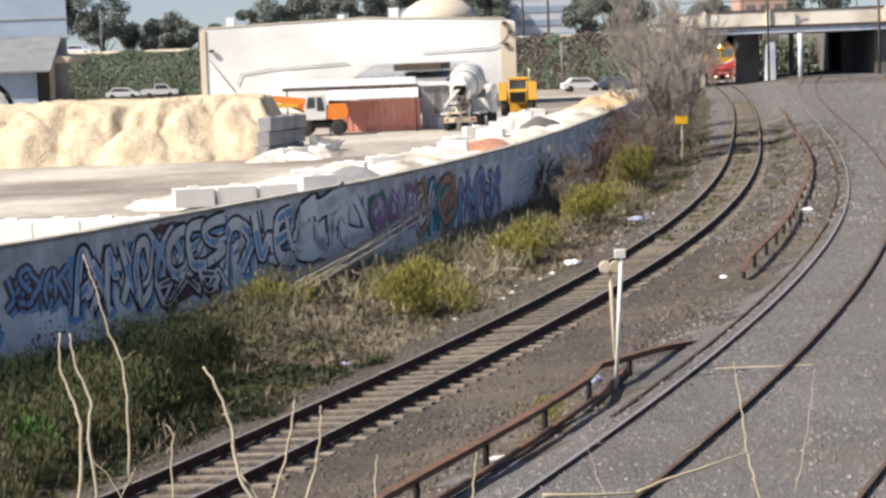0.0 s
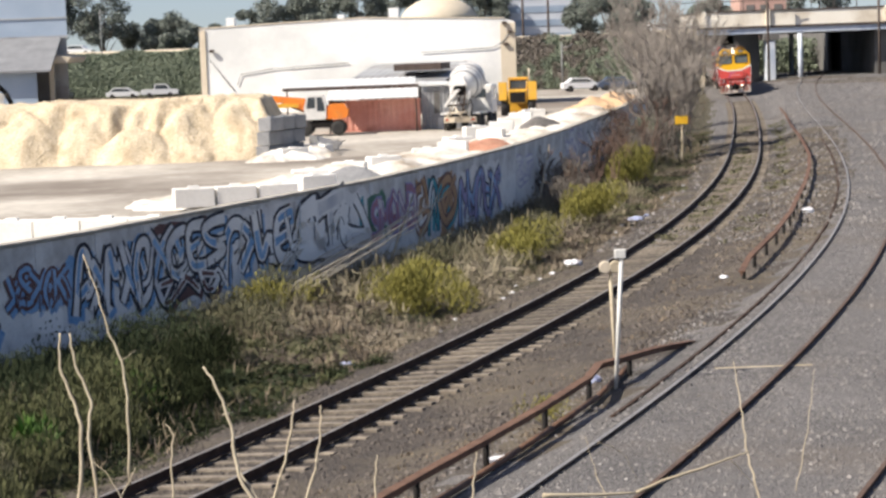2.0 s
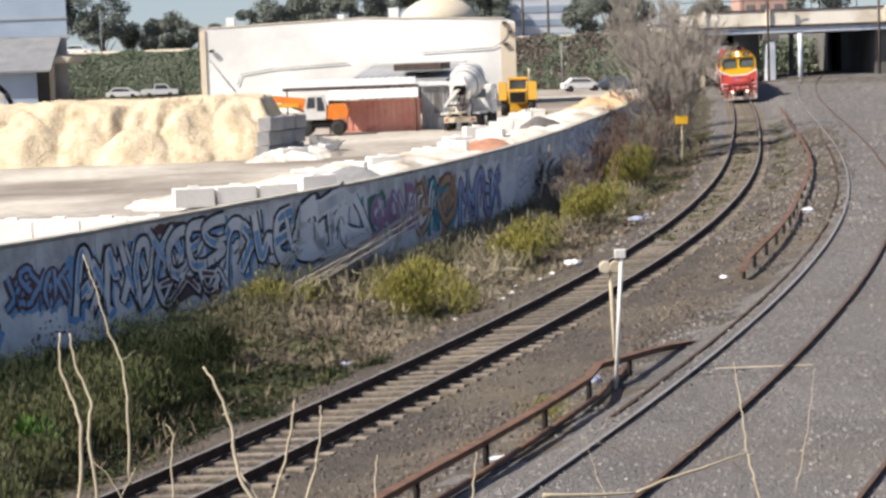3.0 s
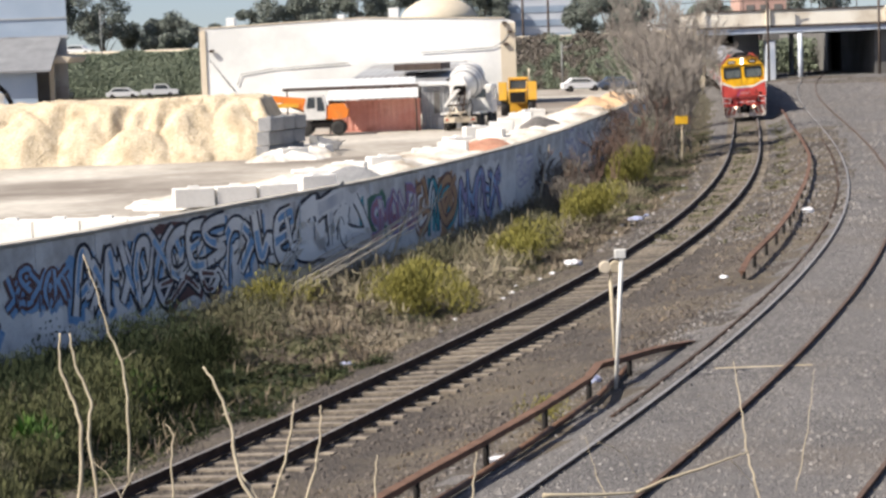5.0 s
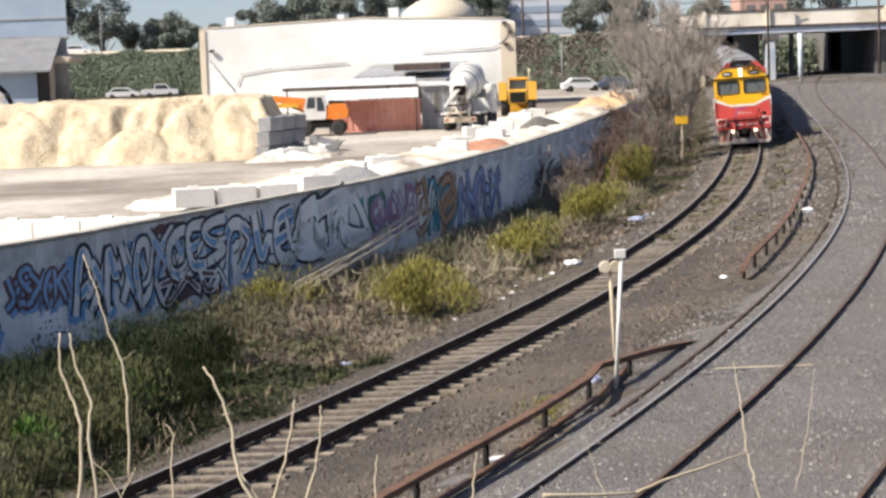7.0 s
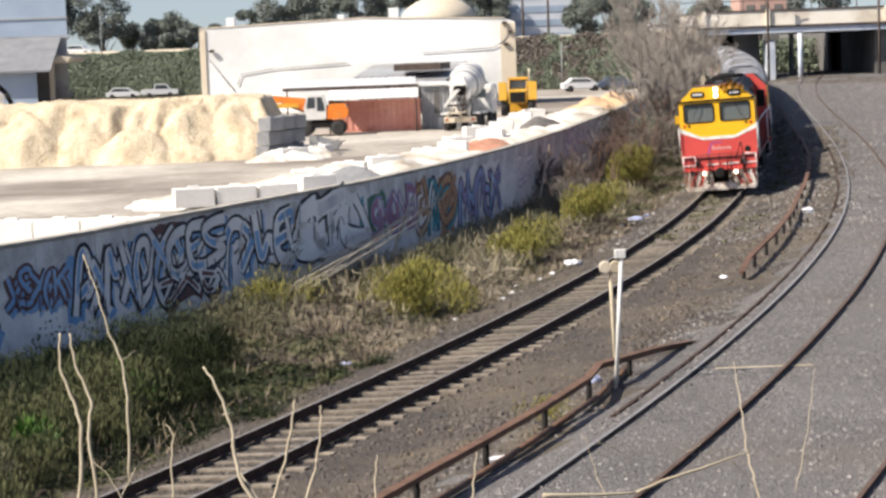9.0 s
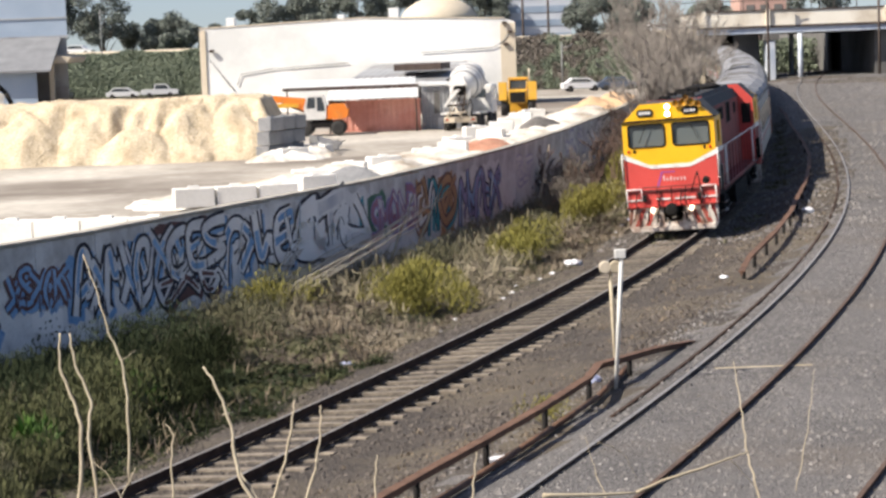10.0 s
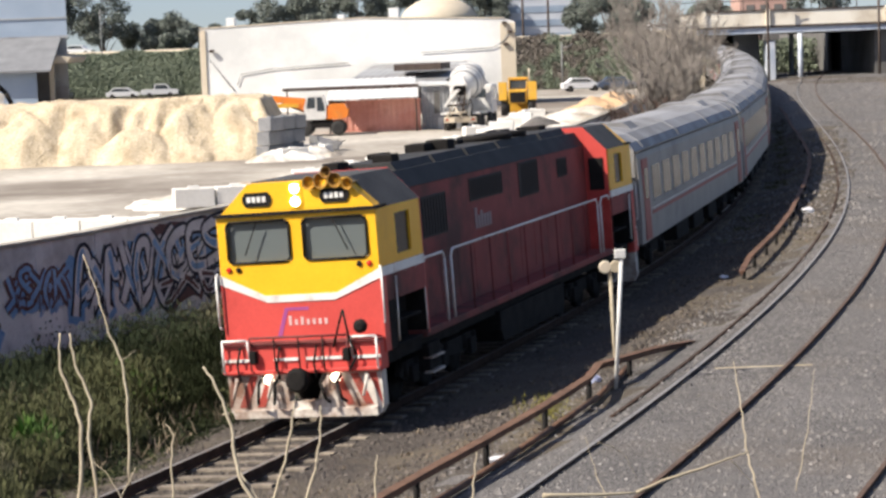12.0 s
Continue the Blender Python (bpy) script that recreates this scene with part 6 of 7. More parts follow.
# bank and gum tones are lightened: the air's haze is in the colour
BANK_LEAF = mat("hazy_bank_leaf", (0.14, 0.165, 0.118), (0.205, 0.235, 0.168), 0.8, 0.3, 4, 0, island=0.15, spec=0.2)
BANK_BROWN = mat("hazy_brown_scrub", (0.12, 0.105, 0.088), (0.20, 0.175, 0.148), 0.85, 0.3, 4, 0, island=0.3, spec=0.2)
GUM = mat("haze_pale_gum_leaf", (0.13, 0.147, 0.128), (0.21, 0.23, 0.195), 0.75, 0.3, 4, 0, island=0.4, spec=0.2)
LEAF_MID = mat("mid_green_leaf", (0.058, 0.064, 0.031), (0.132, 0.136, 0.066), 0.7, 1.0, 6, 0, island=0.22, spec=0.08)
# leaf green darkened to carry the deep shade among the weeds
LEAF_SHADE = mat("shade_dark_green_leaf", (0.014, 0.018, 0.009), (0.034, 0.042, 0.019), 0.75, 1.0, 6, 0, island=0.22, spec=0.05)
TAN_GRASS = mat("tan_dry_grass", (0.194, 0.165, 0.119), (0.330, 0.285, 0.219), 0.85, 0.8, 6, 0, island=0.3, spec=0.2)
nr = np.random.RandomState(5)


def leaves(centres, size, upright=0.0, aspect=1.0):
    """Small kite-shaped leaves with random turns. upright 1: blades that stand."""
    n = len(centres)
    size = np.broadcast_to(size, n)[:, None]
    d = nr.normal(size=(n, 3))
    d[:, 2] = np.abs(d[:, 2]) * (1 + 4 * upright) + 2.0 * upright
    d /= np.linalg.norm(d, axis=1)[:, None]
    q = nr.normal(size=(n, 3))
    w = np.cross(d, q)
    w /= np.linalg.norm(w, axis=1)[:, None] + 1e-9
    L, B = d * size, w * size * aspect * 0.5
    v = np.stack([centres, centres + L * 0.45 + B, centres + L, centres + L * 0.45 - B], 1).reshape(-1, 3)
    f = np.arange(4 * n).reshape(n, 4)
    return v, f


def leaf_mesh(name, groups, material, parent=None, label=""):
    vs, fs, k = [], [], 0
    for v, f in groups:
        vs.append(v)
        fs.append(f + k)
        k += len(v)
    return fast(name, np.concatenate(vs).tolist(), np.concatenate(fs).tolist(), material, parent, label)


def place_su(s, u):
    x, y, th = np.interp(s, SS, LINE_A[:, 0]), np.interp(s, SS, LINE_A[:, 1]), np.interp(s, SS, LINE_A[:, 3])
    return np.stack([x - np.sin(th) * u, y + np.cos(th) * u], -1)


def field(xy, k, seed):
    return np.array([noise.noise(Vector((x * k, y * k, seed))) for x, y in xy])


def undergrowth():
    """Weeds, brambles and dry grass between the wall and the line."""
    def spread(n, s1, power):
        s = 12 + s1 * nr.rand(n) ** power
        u = 1.5 + 9.0 * nr.rand(n)
        xy = place_su(s, u)
        edge = np.interp(s, [20, 30, 40, 48], [1.6, 1.85, 2.1, 2.35]) + 0.6 * field(xy, 0.25, 1) + 0.5 * field(xy, 0.9, 2)
        keep = (xy[:, 0] > np.interp(xy[:, 1], WALL_Y, WALL_X) + 0.25) & (u > edge)
        return s[keep], u[keep], xy[keep], edge[keep]

    # tufts of thin arching blades, in zones of tone along the wall
    def tufts(c, blades, length, width):
        k = np.repeat(np.arange(len(c)), blades)
        d = nr.normal(size=(len(k), 3))
        d[:, 2] = 0.35 + 1.1 * nr.rand(len(k))
        d /= np.linalg.norm(d, axis=1)[:, None]
        root = c[k] + np.concatenate([nr.normal(0, 0.07, (len(k), 2)), np.zeros((len(k), 1))], 1)
        ln = (length[k] * (0.55 + 0.7 * nr.rand(len(k))))[:, None]
        side = np.cross(d, nr.normal(size=(len(k), 3)))
        side *= width / (np.linalg.norm(side, axis=1)[:, None] + 1e-9)
        droop = np.concatenate([d[:, :2] * 0.25, -0.28 * np.ones((len(k), 1))], 1)
        mid, tip = root + d * ln * 0.55, root + (d + droop) * ln
        v = np.stack([root - side, root + side, mid + side * 0.8, tip, mid - side * 0.8], 1).reshape(-1, 3)
        return v, np.arange(5 * len(k)).reshape(-1, 5)

    s, u, xy, edge = spread(17000, 125, 1.25)
    z = ground_z(xy)
    clump = np.clip(field(xy, 0.45, 5) + 0.6 * field(xy, 1.3, 6) + 0.35, 0, 1.3)
    # tone by distance; the dark stretch from 26 to 36 paints in deep shade
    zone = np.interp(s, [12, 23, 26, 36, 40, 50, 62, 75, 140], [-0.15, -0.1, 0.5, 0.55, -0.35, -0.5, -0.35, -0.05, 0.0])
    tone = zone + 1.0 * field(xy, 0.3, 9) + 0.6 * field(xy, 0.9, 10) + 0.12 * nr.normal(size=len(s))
    length = (0.16 + 0.42 * clump) * np.clip(0.45 + (u - edge) * 0.4, 0.4, 1.1)
    hump = 0.55 * np.clip(field(xy, 0.55, 15) + 0.1, 0, 1) * np.clip((u - edge) * 0.5, 0, 1)
    c = np.stack([xy[:, 0], xy[:, 1], z - 0.03 + hump * nr.rand(len(s))], -1)
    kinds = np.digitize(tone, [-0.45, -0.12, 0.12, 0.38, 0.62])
    for k, material, lb in ((0, TAN_GRASS, "tan dry grass along the line"), (1, BROWN_GRASS, "brown withered grass along the line"), (2, LEAF_OLIVE, "olive-brown tangled weeds along the line"), (3, LEAF_MID, "mid-green grassy weeds along the line"), (4, LEAF_DARK, "dark green grassy weeds between wall and line"), (5, LEAF_SHADE, "green brambles in a shade-dark tone below the wall")):
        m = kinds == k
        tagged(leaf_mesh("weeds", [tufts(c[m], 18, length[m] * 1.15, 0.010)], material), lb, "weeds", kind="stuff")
    # small leaves in loose clumps
    s, u, xy, edge = spread(22000, 110, 1.4)
    clump = field(xy, 0.5, 41) + 0.5 * field(xy, 1.4, 42)
    m = (clump > 0.12) & (u > edge + 0.5)
    s, u, xy, clump, edge = s[m], u[m], xy[m], clump[m], edge[m]
    h = (0.25 + 0.9 * np.clip(clump, 0, 0.8)) * np.clip((u - edge) * 0.5, 0.2, 1)
    p = np.stack([xy[:, 0], xy[:, 1], ground_z(xy) + h * nr.rand(len(s)) ** 0.7], -1)
    size = 0.045 + 0.05 * nr.rand(len(s)) + 0.0008 * s
    m = field(xy, 0.2, 44) + np.clip((38 - s) / 20, -0.6, 0.6) > 0
    tagged(leaf_mesh("weeds", [leaves(p[m], size[m], 0.1, 0.6)], LEAF_DARK), "dark leafy weeds below the wall", "weeds", kind="stuff")
    tagged(leaf_mesh("weeds", [leaves(p[~m], size[~m], 0.1, 0.6)], LEAF_OLIVE), "olive leafy weeds below the wall", "weeds", kind="stuff")
    # straw blades
    n = 24000
    s = 14 + 105 * nr.rand(n) ** 1.2
    u = 2.0 + 7.5 * nr.rand(n) ** 1.1
    xy = place_su(s, u)
    keep = (xy[:, 0] > np.interp(xy[:, 1], WALL_Y, WALL_X) + 0.2) & (field(xy, 0.3, 14) + 0.5 * field(xy, 1.0, 15) > 0.0) & (u > 2.2 + 0.9 * field(xy, 0.6, 2))
    s, u, xy = s[keep], u[keep], xy[keep]
    p = np.stack([xy[:, 0], xy[:, 1], ground_z(xy) - 0.03 + 0.3 * nr.rand(len(s)) * (u > 4)], -1)
    tagged(leaf_mesh("dry_grass", [leaves(p, 0.18 + 0.3 * nr.rand(len(p)), 0.25, 0.07)], STRAW), "dry straw-coloured grass among the weeds", "grass", kind="stuff")
    # a pale dry patch below the brightest graffiti
    n = 15000
    s, u = 42 + 46 * nr.rand(n), 3.4 + 5.4 * nr.rand(n)
    xy = place_su(s, u)
    keep = (xy[:, 0] > np.interp(xy[:, 1], WALL_Y, WALL_X) + 0.3) & (field(xy, 0.35, 51) + 0.4 * field(xy, 1.2, 52) > -0.05)
    xy = xy[keep]
    p = np.stack([xy[:, 0], xy[:, 1], ground_z(xy) + 0.05 + 0.45 * nr.rand(len(xy))], -1)
    tagged(leaf_mesh("dry_grass", [leaves(p, 0.2 + 0.35 * nr.rand(len(p)), 0.1, 0.06)], PALE_STRAW), "pale dry grass below the graffiti", "grass", kind="stuff")
    # sparse withered tufts on the brown gravel beside the line
    n = 1500
    s = 20 + 95 * nr.rand(n) ** 1.2
    xy = place_su(s, -1.9 - 3.2 * nr.rand(n))
    keep = field(xy, 0.45, 71) + 0.5 * field(xy, 1.3, 72) > 0.0
    xy = xy[keep]
    c = np.repeat(np.concatenate([xy, ground_z(xy)[:, None] - 0.01], 1), 7, 0)
    c[:, :2] += nr.normal(0, 0.06, (len(c), 2))
    dry = nr.rand(len(c)) < 0.5
    for m, material, lb in ((dry, BROWN_GRASS, "small brown tufts on the gravel"), (~dry, STRAW, "thin straw tufts on the gravel")):
        tagged(leaf_mesh("gravel_tufts", [leaves(c[m], 0.05 + 0.08 * nr.rand(m.sum()), 0.35, 0.25)], material), lb, "weeds", kind="stuff")
    # sparse green tufts between the rails and beside them
    n = 900
    s = 60 + 80 * nr.rand(n)
    u = np.where(nr.rand(n) < 0.55, nr.normal(0.1, 0.25, n), nr.normal(-2.0, 0.25, n))
    xy = place_su(s, u)
    keep = field(xy, 0.5, 21) > 0.05
    xy, s = xy[keep], s[keep]
    c = np.repeat(np.concatenate([xy, ground_z(xy)[:, None]], 1), 6, 0)
    c[:, :2] += nr.normal(0, 0.1, (len(c), 2))
    ob = leaf_mesh("track_weeds", [leaves(c, 0.16, 0.4, 0.4)], LEAF_OLIVE)
    tagged(ob, "low green tufts growing between the rails", "weeds", kind="stuff")


undergrowth()


def twigs(base, height, spread, stems, levels, material, name, label, seed, parent=None, lean=(0, 0), r0=0.05, rmin=0.007, wide=0.36):
    """A bare shrub: stems that fork again and again into thin twigs."""
    rg = random.Random(seed)
    verts, faces = [], []

    def bar(a, b, ra, rb):
        nonlocal verts, faces
        d = (b - a).normalized()
        x = d.orthogonal().normalized()
        y = d.cross(x)
        k = len(verts)
        for c, r in ((a, ra), (b, rb)):
            for q in range(3):
                verts.append(c + (x * math.cos(q * 2.094) + y * math.sin(q * 2.094)) * r)
        for q in range(3):
            faces.append((k + q, k + (q + 1) % 3, k + 3 + (q + 1) % 3, k + 3 + q))

    def grow(p, d, ln, r, lv):
        m = p + d * ln * 0.5 + Vector((rg.gauss(0, 1), rg.gauss(0, 1), rg.gauss(0, 0.6))) * ln * 0.06
        e = m + (d + Vector((rg.gauss(0, 0.15), rg.gauss(0, 0.15), 0.06))).normalized() * ln * 0.5
        bar(p, m, r, r * 0.85)
        bar(m, e, r * 0.85, r * 0.65)
        if lv == 0:
            return
        for _ in range(rg.choice((2, 3, 3))):
            f = rg.uniform(0.35, 1.0)
            q = p + (e - p) * f
            nd = (d + Vector((rg.gauss(0, wide), rg.gauss(0, wide * 1.1), rg.gauss(0.16, 0.28)))).normalized()
            grow(q, nd, ln * rg.uniform(0.55, 0.8), max(r * 0.6, rmin), lv - 1)

    made = None
    for k in range(stems):
        if parent:
            verts, faces = [], []
        d = Vector((rg.gauss(lean[0], 0.2), rg.gauss(lean[1], 0.25), 1)).normalized()
        p = Vector(base) + Vector((rg.uniform(-spread, spread), rg.uniform(-spread, spread), -0.1))
        grow(p, d, height * rg.uniform(0.26, 0.42), r0, levels)
        if parent:
            made = fast("stem", verts, faces, material, parent)
    return made or fast(name, verts, faces, material, parent, label)


def bare_tree(x, y, z, height, spread, stems, seed, label, material=None, levels=5, lean=(0, 0), dense=0, wide=0.36):
    stems = dense or stems
    t = thing("bare_shrub", label, "shrub", pose(x, y, z), group="bare shrubs")
    twigs((0, 0, 0), height, spread, stems, levels, material or TWIG, "twig_frame", "", seed, t, lean, rmin=0.012, wide=wide)
    return t


bare_tree(12.1, 117.5, 0.0, 7.4, 0.9, 13, 3, "large bare grey shrub beside the line", levels=6, wide=0.27)
bare_tree(13.4, 124.0, 0.0, 9.4, 0.9, 15, 4, "large bare grey shrub beside the line", levels=6, wide=0.25)
bare_tree(14.1, 134.0, 0.1, 10.2, 0.9, 14, 5, "tall bare grey shrub near the bridge", levels=6, wide=0.23)
bare_tree(15.7, 152.0, 0.1, 9.6, 1.0, 9, 12, "tall bare grey shrub near the bridge", levels=5, wide=0.24)
bare_tree(10.3, 114.0, 0.0, 4.2, 1.2, 7, 6, "low bare bush in front of the grey shrub", BROWN_TWIG)
bare_tree(7.4, 97.0, 0.0, 3.2, 1.1, 6, 7, "brown bramble against the graffiti wall", BROWN_TWIG, 4)
bare_tree(5.0, 89.5, 0.0, 2.6, 1.0, 6, 8, "brown bramble against the graffiti wall", BROWN_TWIG, 4, (-0.2, 0.2))
bare_tree(8.8, 105.0, 0.0, 3.8, 1.2, 7, 9, "dark bramble beside the wall", BROWN_TWIG, 4)
bare_tree(21.2, 200.0, 0.3, 7.0, 2.0, 7, 10, "bare shrub near the bridge abutment", TWIG, 4)


def bush(s, u, r, h, material, label, seed, n=2600, leaf=0.13):
    n, leaf = int(n * 1.8), leaf * 0.72
    rg = np.random.RandomState(seed)
    xy = place_su(np.array([s]), np.array([u]))
    z = float(ground_z(xy)[0])
    b = thing("bush", label, "bush", pose(float(xy[0, 0]), float(xy[0, 1]), z), group="bushes along the wall")
    blobs = [(rg.normal(0, r * 0.42), rg.normal(0, r * 0.42), h * rg.uniform(0.3, 0.75), r * rg.uniform(0.35, 0.6)) for _ in range(8)]
    pts = []
    for _ in range(n):
        bx, by, bz, br = blobs[rg.randint(len(blobs))]
        v = rg.normal(size=3)
        v *= br * rg.rand() ** 0.4 / np.linalg.norm(v)
        pts.append((bx + v[0], by + v[1], max(0.03, bz + v[2])))
    leaf_mesh("foliage", [leaves(np.array(pts), leaf * (0.7 + 1.1 * rg.rand(n)), 0.5, 0.17)], material, b)
    twigs((0, 0, 0), h * 0.8, r * 0.4, 6, 2, BROWN_TWIG, "twig_frame", "", seed, b, r0=0.02)
    return b


bush(45.5, 3.9, 1.25, 1.3, LEAF_LIME, "yellow-green broom bush beside the line", 31, 3600, 0.14)
bush(47.8, 4.4, 1.1, 1.15, LEAF_LIME, "yellow-green broom bush beside the line", 32, 2600, 0.14)
bush(57.5, 3.9, 1.05, 1.3, LEAF_LIME, "yellow-green broom bush beside the line", 33, 2800, 0.15)
bush(61.0, 4.3, 1.1, 1.2, LEAF_OLIVE, "olive bush beside the line", 34, 2200, 0.15)
bush(69.0, 3.6, 1.15, 1.8, LEAF_LIME, "rounded yellow-green bush beside the line", 35, 3600, 0.17)
bush(88.0, 4.2, 1.3, 2.0, LEAF_LIME, "rounded yellow-green bush beside the line", 36, 3400, 0.19)
bush(92.0, 5.2, 1.3, 1.5, LEAF_OLIVE, "olive bush beside the line", 37, 2000, 0.19)
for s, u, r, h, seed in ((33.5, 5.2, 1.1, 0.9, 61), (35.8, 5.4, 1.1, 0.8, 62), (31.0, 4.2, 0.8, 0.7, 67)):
    bush(s, u, r, h, LEAF_SHADE, "low green bramble in a shade-dark tone below the wall", seed, 2600, 0.12)
bush(26.4, 3.7, 0.9, 0.8, LEAF_MID, "mid-green leafy weed clump by the line", 68, 2200, 0.13)
bush(23.6, 3.4, 0.9, 0.8, LEAF_MID, "mid-green leafy weed clump by the line", 69, 2200, 0.13)
bush(22.4, 3.2, 0.9, 0.7, LEAF_OLIVE, "olive weed clump by the line", 71, 2000, 0.13)
bush(21.0, 2.8, 0.9, 0.6, LEAF_MID, "mid-green weed clump by the line", 72, 2000, 0.13)
bush(43.5, 7.4, 0.9, 1.2, LEAF_LIME, "yellow-green weed against the graffiti wall", 70, 1500, 0.13)
bush(29.0, 5.2, 1.4, 1.2, LEAF_MID, "mid-green leafy bush below the wall", 38, 3600, 0.13)
bush(25.0, 4.4, 1.2, 1.1, LEAF_MID, "mid-green leafy bush below the wall", 39, 3000, 0.12)
bush(35.5, 6.8, 1.5, 0.9, LEAF_DARK, "dark green leafy bush below the wall", 40, 3600, 0.13)
bush(40.5, 6.8, 1.4, 0.8, LEAF_OLIVE, "olive bush below the wall", 41, 2800, 0.13)
bush(30.5, 7.2, 1.4, 0.9, LEAF_DARK, "dark green leafy bush below the wall", 42, 3200, 0.13)
bush(54.0, 6.2, 1.2, 1.0, LEAF_OLIVE, "olive bush below the wall", 43, 2000, 0.13)
# far bushes use the paler bank tones, which carry distance haze
bush(76.0, 5.4, 1.4, 1.5, BANK_BROWN, "brown bush below the wall", 44, 2200, 0.16)
bush(81.0, 6.2, 1.5, 2.0, BANK_BROWN, "brown bush against the wall", 45, 2400, 0.17)
bush(99.0, 5.6, 1.6, 2.2, BANK_BROWN, "brown bush against the wall", 46, 2400, 0.18)
bush(104.0, 5.4, 1.7, 2.6, BANK_BROWN, "brown withered bush at the foot of the grey shrub", 48, 2600, 0.2)
bush(108.5, 4.6, 1.6, 2.4, BANK_LEAF, "dull green bush at the foot of the grey shrub", 49, 2600, 0.2)
bush(114.0, 4.6, 1.8, 3.0, BANK_BROWN, "brown withered bush at the foot of the grey shrub", 50, 2600, 0.2)
bush(122.0, 4.8, 2.0, 3.0, BANK_BROWN, "brown bush at the foot of the grey shrub", 51, 2400, 0.22)
LEAF_BRIGHT = mat("bright_green_leaf", (0.05, 0.11, 0.018), (0.10, 0.19, 0.035), 0.6, 1.0, 6, 0, island=0.3, spec=0.3)
bush(25.0, 3.9, 0.5, 0.8, LEAF_BRIGHT, "bright green leafy weed below the wall", 47, 520, 0.3)
bush(30.0, 4.8, 0.7, 1.2, LEAF_BRIGHT, "fresh green leafy weed below the wall", 52, 500, 0.14)


def tree(x, y, z0, h, r, seed, label, n=9500, leaf=0.4, material=None, trunk=0.35):
    rg = np.random.RandomState(seed)
    rr = random.Random(seed)
    t = thing("tree", label, "tree", pose(x, y, z0), group="trees behind the yard")
    bm = bmesh.new()
    rod((0, 0, -0.3), (0, 0, h * 0.45), trunk, trunk * 0.7, 8, bm)
    rod((0, 0, h * 0.45), (r * 0.1, 0, h * 0.85), trunk * 0.7, trunk * 0.2, 8, bm)
    part("trunk", bm, BARK, t)
    pts = []
    for k in range(9):
        a, f = rr.uniform(0, math.tau), rr.uniform(0.4, 0.8)
        tip = Vector((math.cos(a) * r * 0.75, math.sin(a) * r * 0.75, h * rr.uniform(0.55, 0.95)))
        part("limb", rod((0, 0, h * f * 0.6), tip, trunk * 0.35, trunk * 0.1, 6), BARK, t)
        pts.append((*tip, r * rr.uniform(0.28, 0.5)))
    for _ in range(7):
        pts.append((rr.gauss(0, r * 0.35), rr.gauss(0, r * 0.35), h * rr.uniform(0.5, 0.97), r * rr.uniform(0.25, 0.45)))
    c = []
    for _ in range(n):
        px, py, pz, pr = pts[rg.randint(len(pts))]
        v = rg.normal(size=3)
        v *= pr * rg.rand() ** 0.35 / np.linalg.norm(v)
        c.append((px + v[0], py + v[1], pz + v[2] * 0.8))
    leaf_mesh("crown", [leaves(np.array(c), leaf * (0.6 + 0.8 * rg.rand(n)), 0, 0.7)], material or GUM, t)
    return t


for k, (x, y, h, r) in enumerate(((-72, 420, 20, 5.5), (-62.5, 415, 17.5, 5.0), (-57, 430, 12, 4), (-51.5, 420, 12.5, 4.5), (-45, 425, 10.5, 4), (-78, 430, 17, 5), (-41, 350, 9.5, 3.0), (-20, 360, 11.0, 3.2), (-29, 420, 16, 5), (-22, 425, 17.5, 5.5), (-15, 420, 18.0, 5.5), (-8, 430, 16.5, 5), (9.5, 420, 18, 5), (13, 425, 16, 4), (32, 400, 13.5, 5.0), (36, 405, 12.0, 4.5), (28, 410, 13, 4), (42, 336, 11.0, 3), (60, 345, 13, 5), (-34, 420, 13, 4))):
    tree(x, y, 0.3, h, r, 100 + k, "haze-paled green gum tree on the skyline")


def bank_scrub():
    """Shrubs that cover the embankment behind the yard."""
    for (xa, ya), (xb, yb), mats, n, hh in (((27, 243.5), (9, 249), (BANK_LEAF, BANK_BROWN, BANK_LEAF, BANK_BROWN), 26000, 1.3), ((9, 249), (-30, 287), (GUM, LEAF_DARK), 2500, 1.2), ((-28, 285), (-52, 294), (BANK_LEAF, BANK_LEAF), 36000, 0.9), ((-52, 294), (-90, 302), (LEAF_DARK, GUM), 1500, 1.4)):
        t = nr.rand(n)
        g = nr.rand(n)
        x = xa + (xb - xa) * t - 1.0 * g
        y = ya + (yb - ya) * t + 10.5 * g
        z = np.interp(g * 10.5, [0, 3, 9, 12], [0.2, 2.6, 5.9, 6.3])
        xy = np.stack([x, y], -1)
        kind = field(xy, 0.12, 33) + 0.5 * field(xy, 0.4, 34)
        z = z + hh * nr.rand(n) * (0.5 + 0.9 * np.clip(field(xy, 0.3, 36) + 0.4, 0, 1)) * (1 - 0.45 * g)
        y = y - 0.8 * nr.rand(n)
        p = np.stack([x, y, z], -1)
        cut = np.quantile(kind, np.linspace(0, 1, len(mats) + 1))
        for k, material in enumerate(mats):
            m = (kind >= cut[k]) & (kind <= cut[k + 1])
            ob = leaf_mesh("scrub", [leaves(p[m], 0.15 + 0.2 * nr.rand(m.sum()), 0.1, 0.7)], material)
            tagged(ob, "dense scrub covering the road embankment", "scrub", kind="stuff")


bank_scrub()

# greenery beyond the bridge, seen between its columns
n = 5200
p = np.stack([37.5 + 9.0 * nr.rand(n), 268 + 10 * nr.rand(n), 0.5 + 4.6 * nr.rand(n)], -1)
tagged(leaf_mesh("scrub", [leaves(p, 0.3 + 0.3 * nr.rand(n), 0.1, 0.7)], BANK_LEAF), "sunlit scrub beyond the bridge", "scrub", kind="stuff")
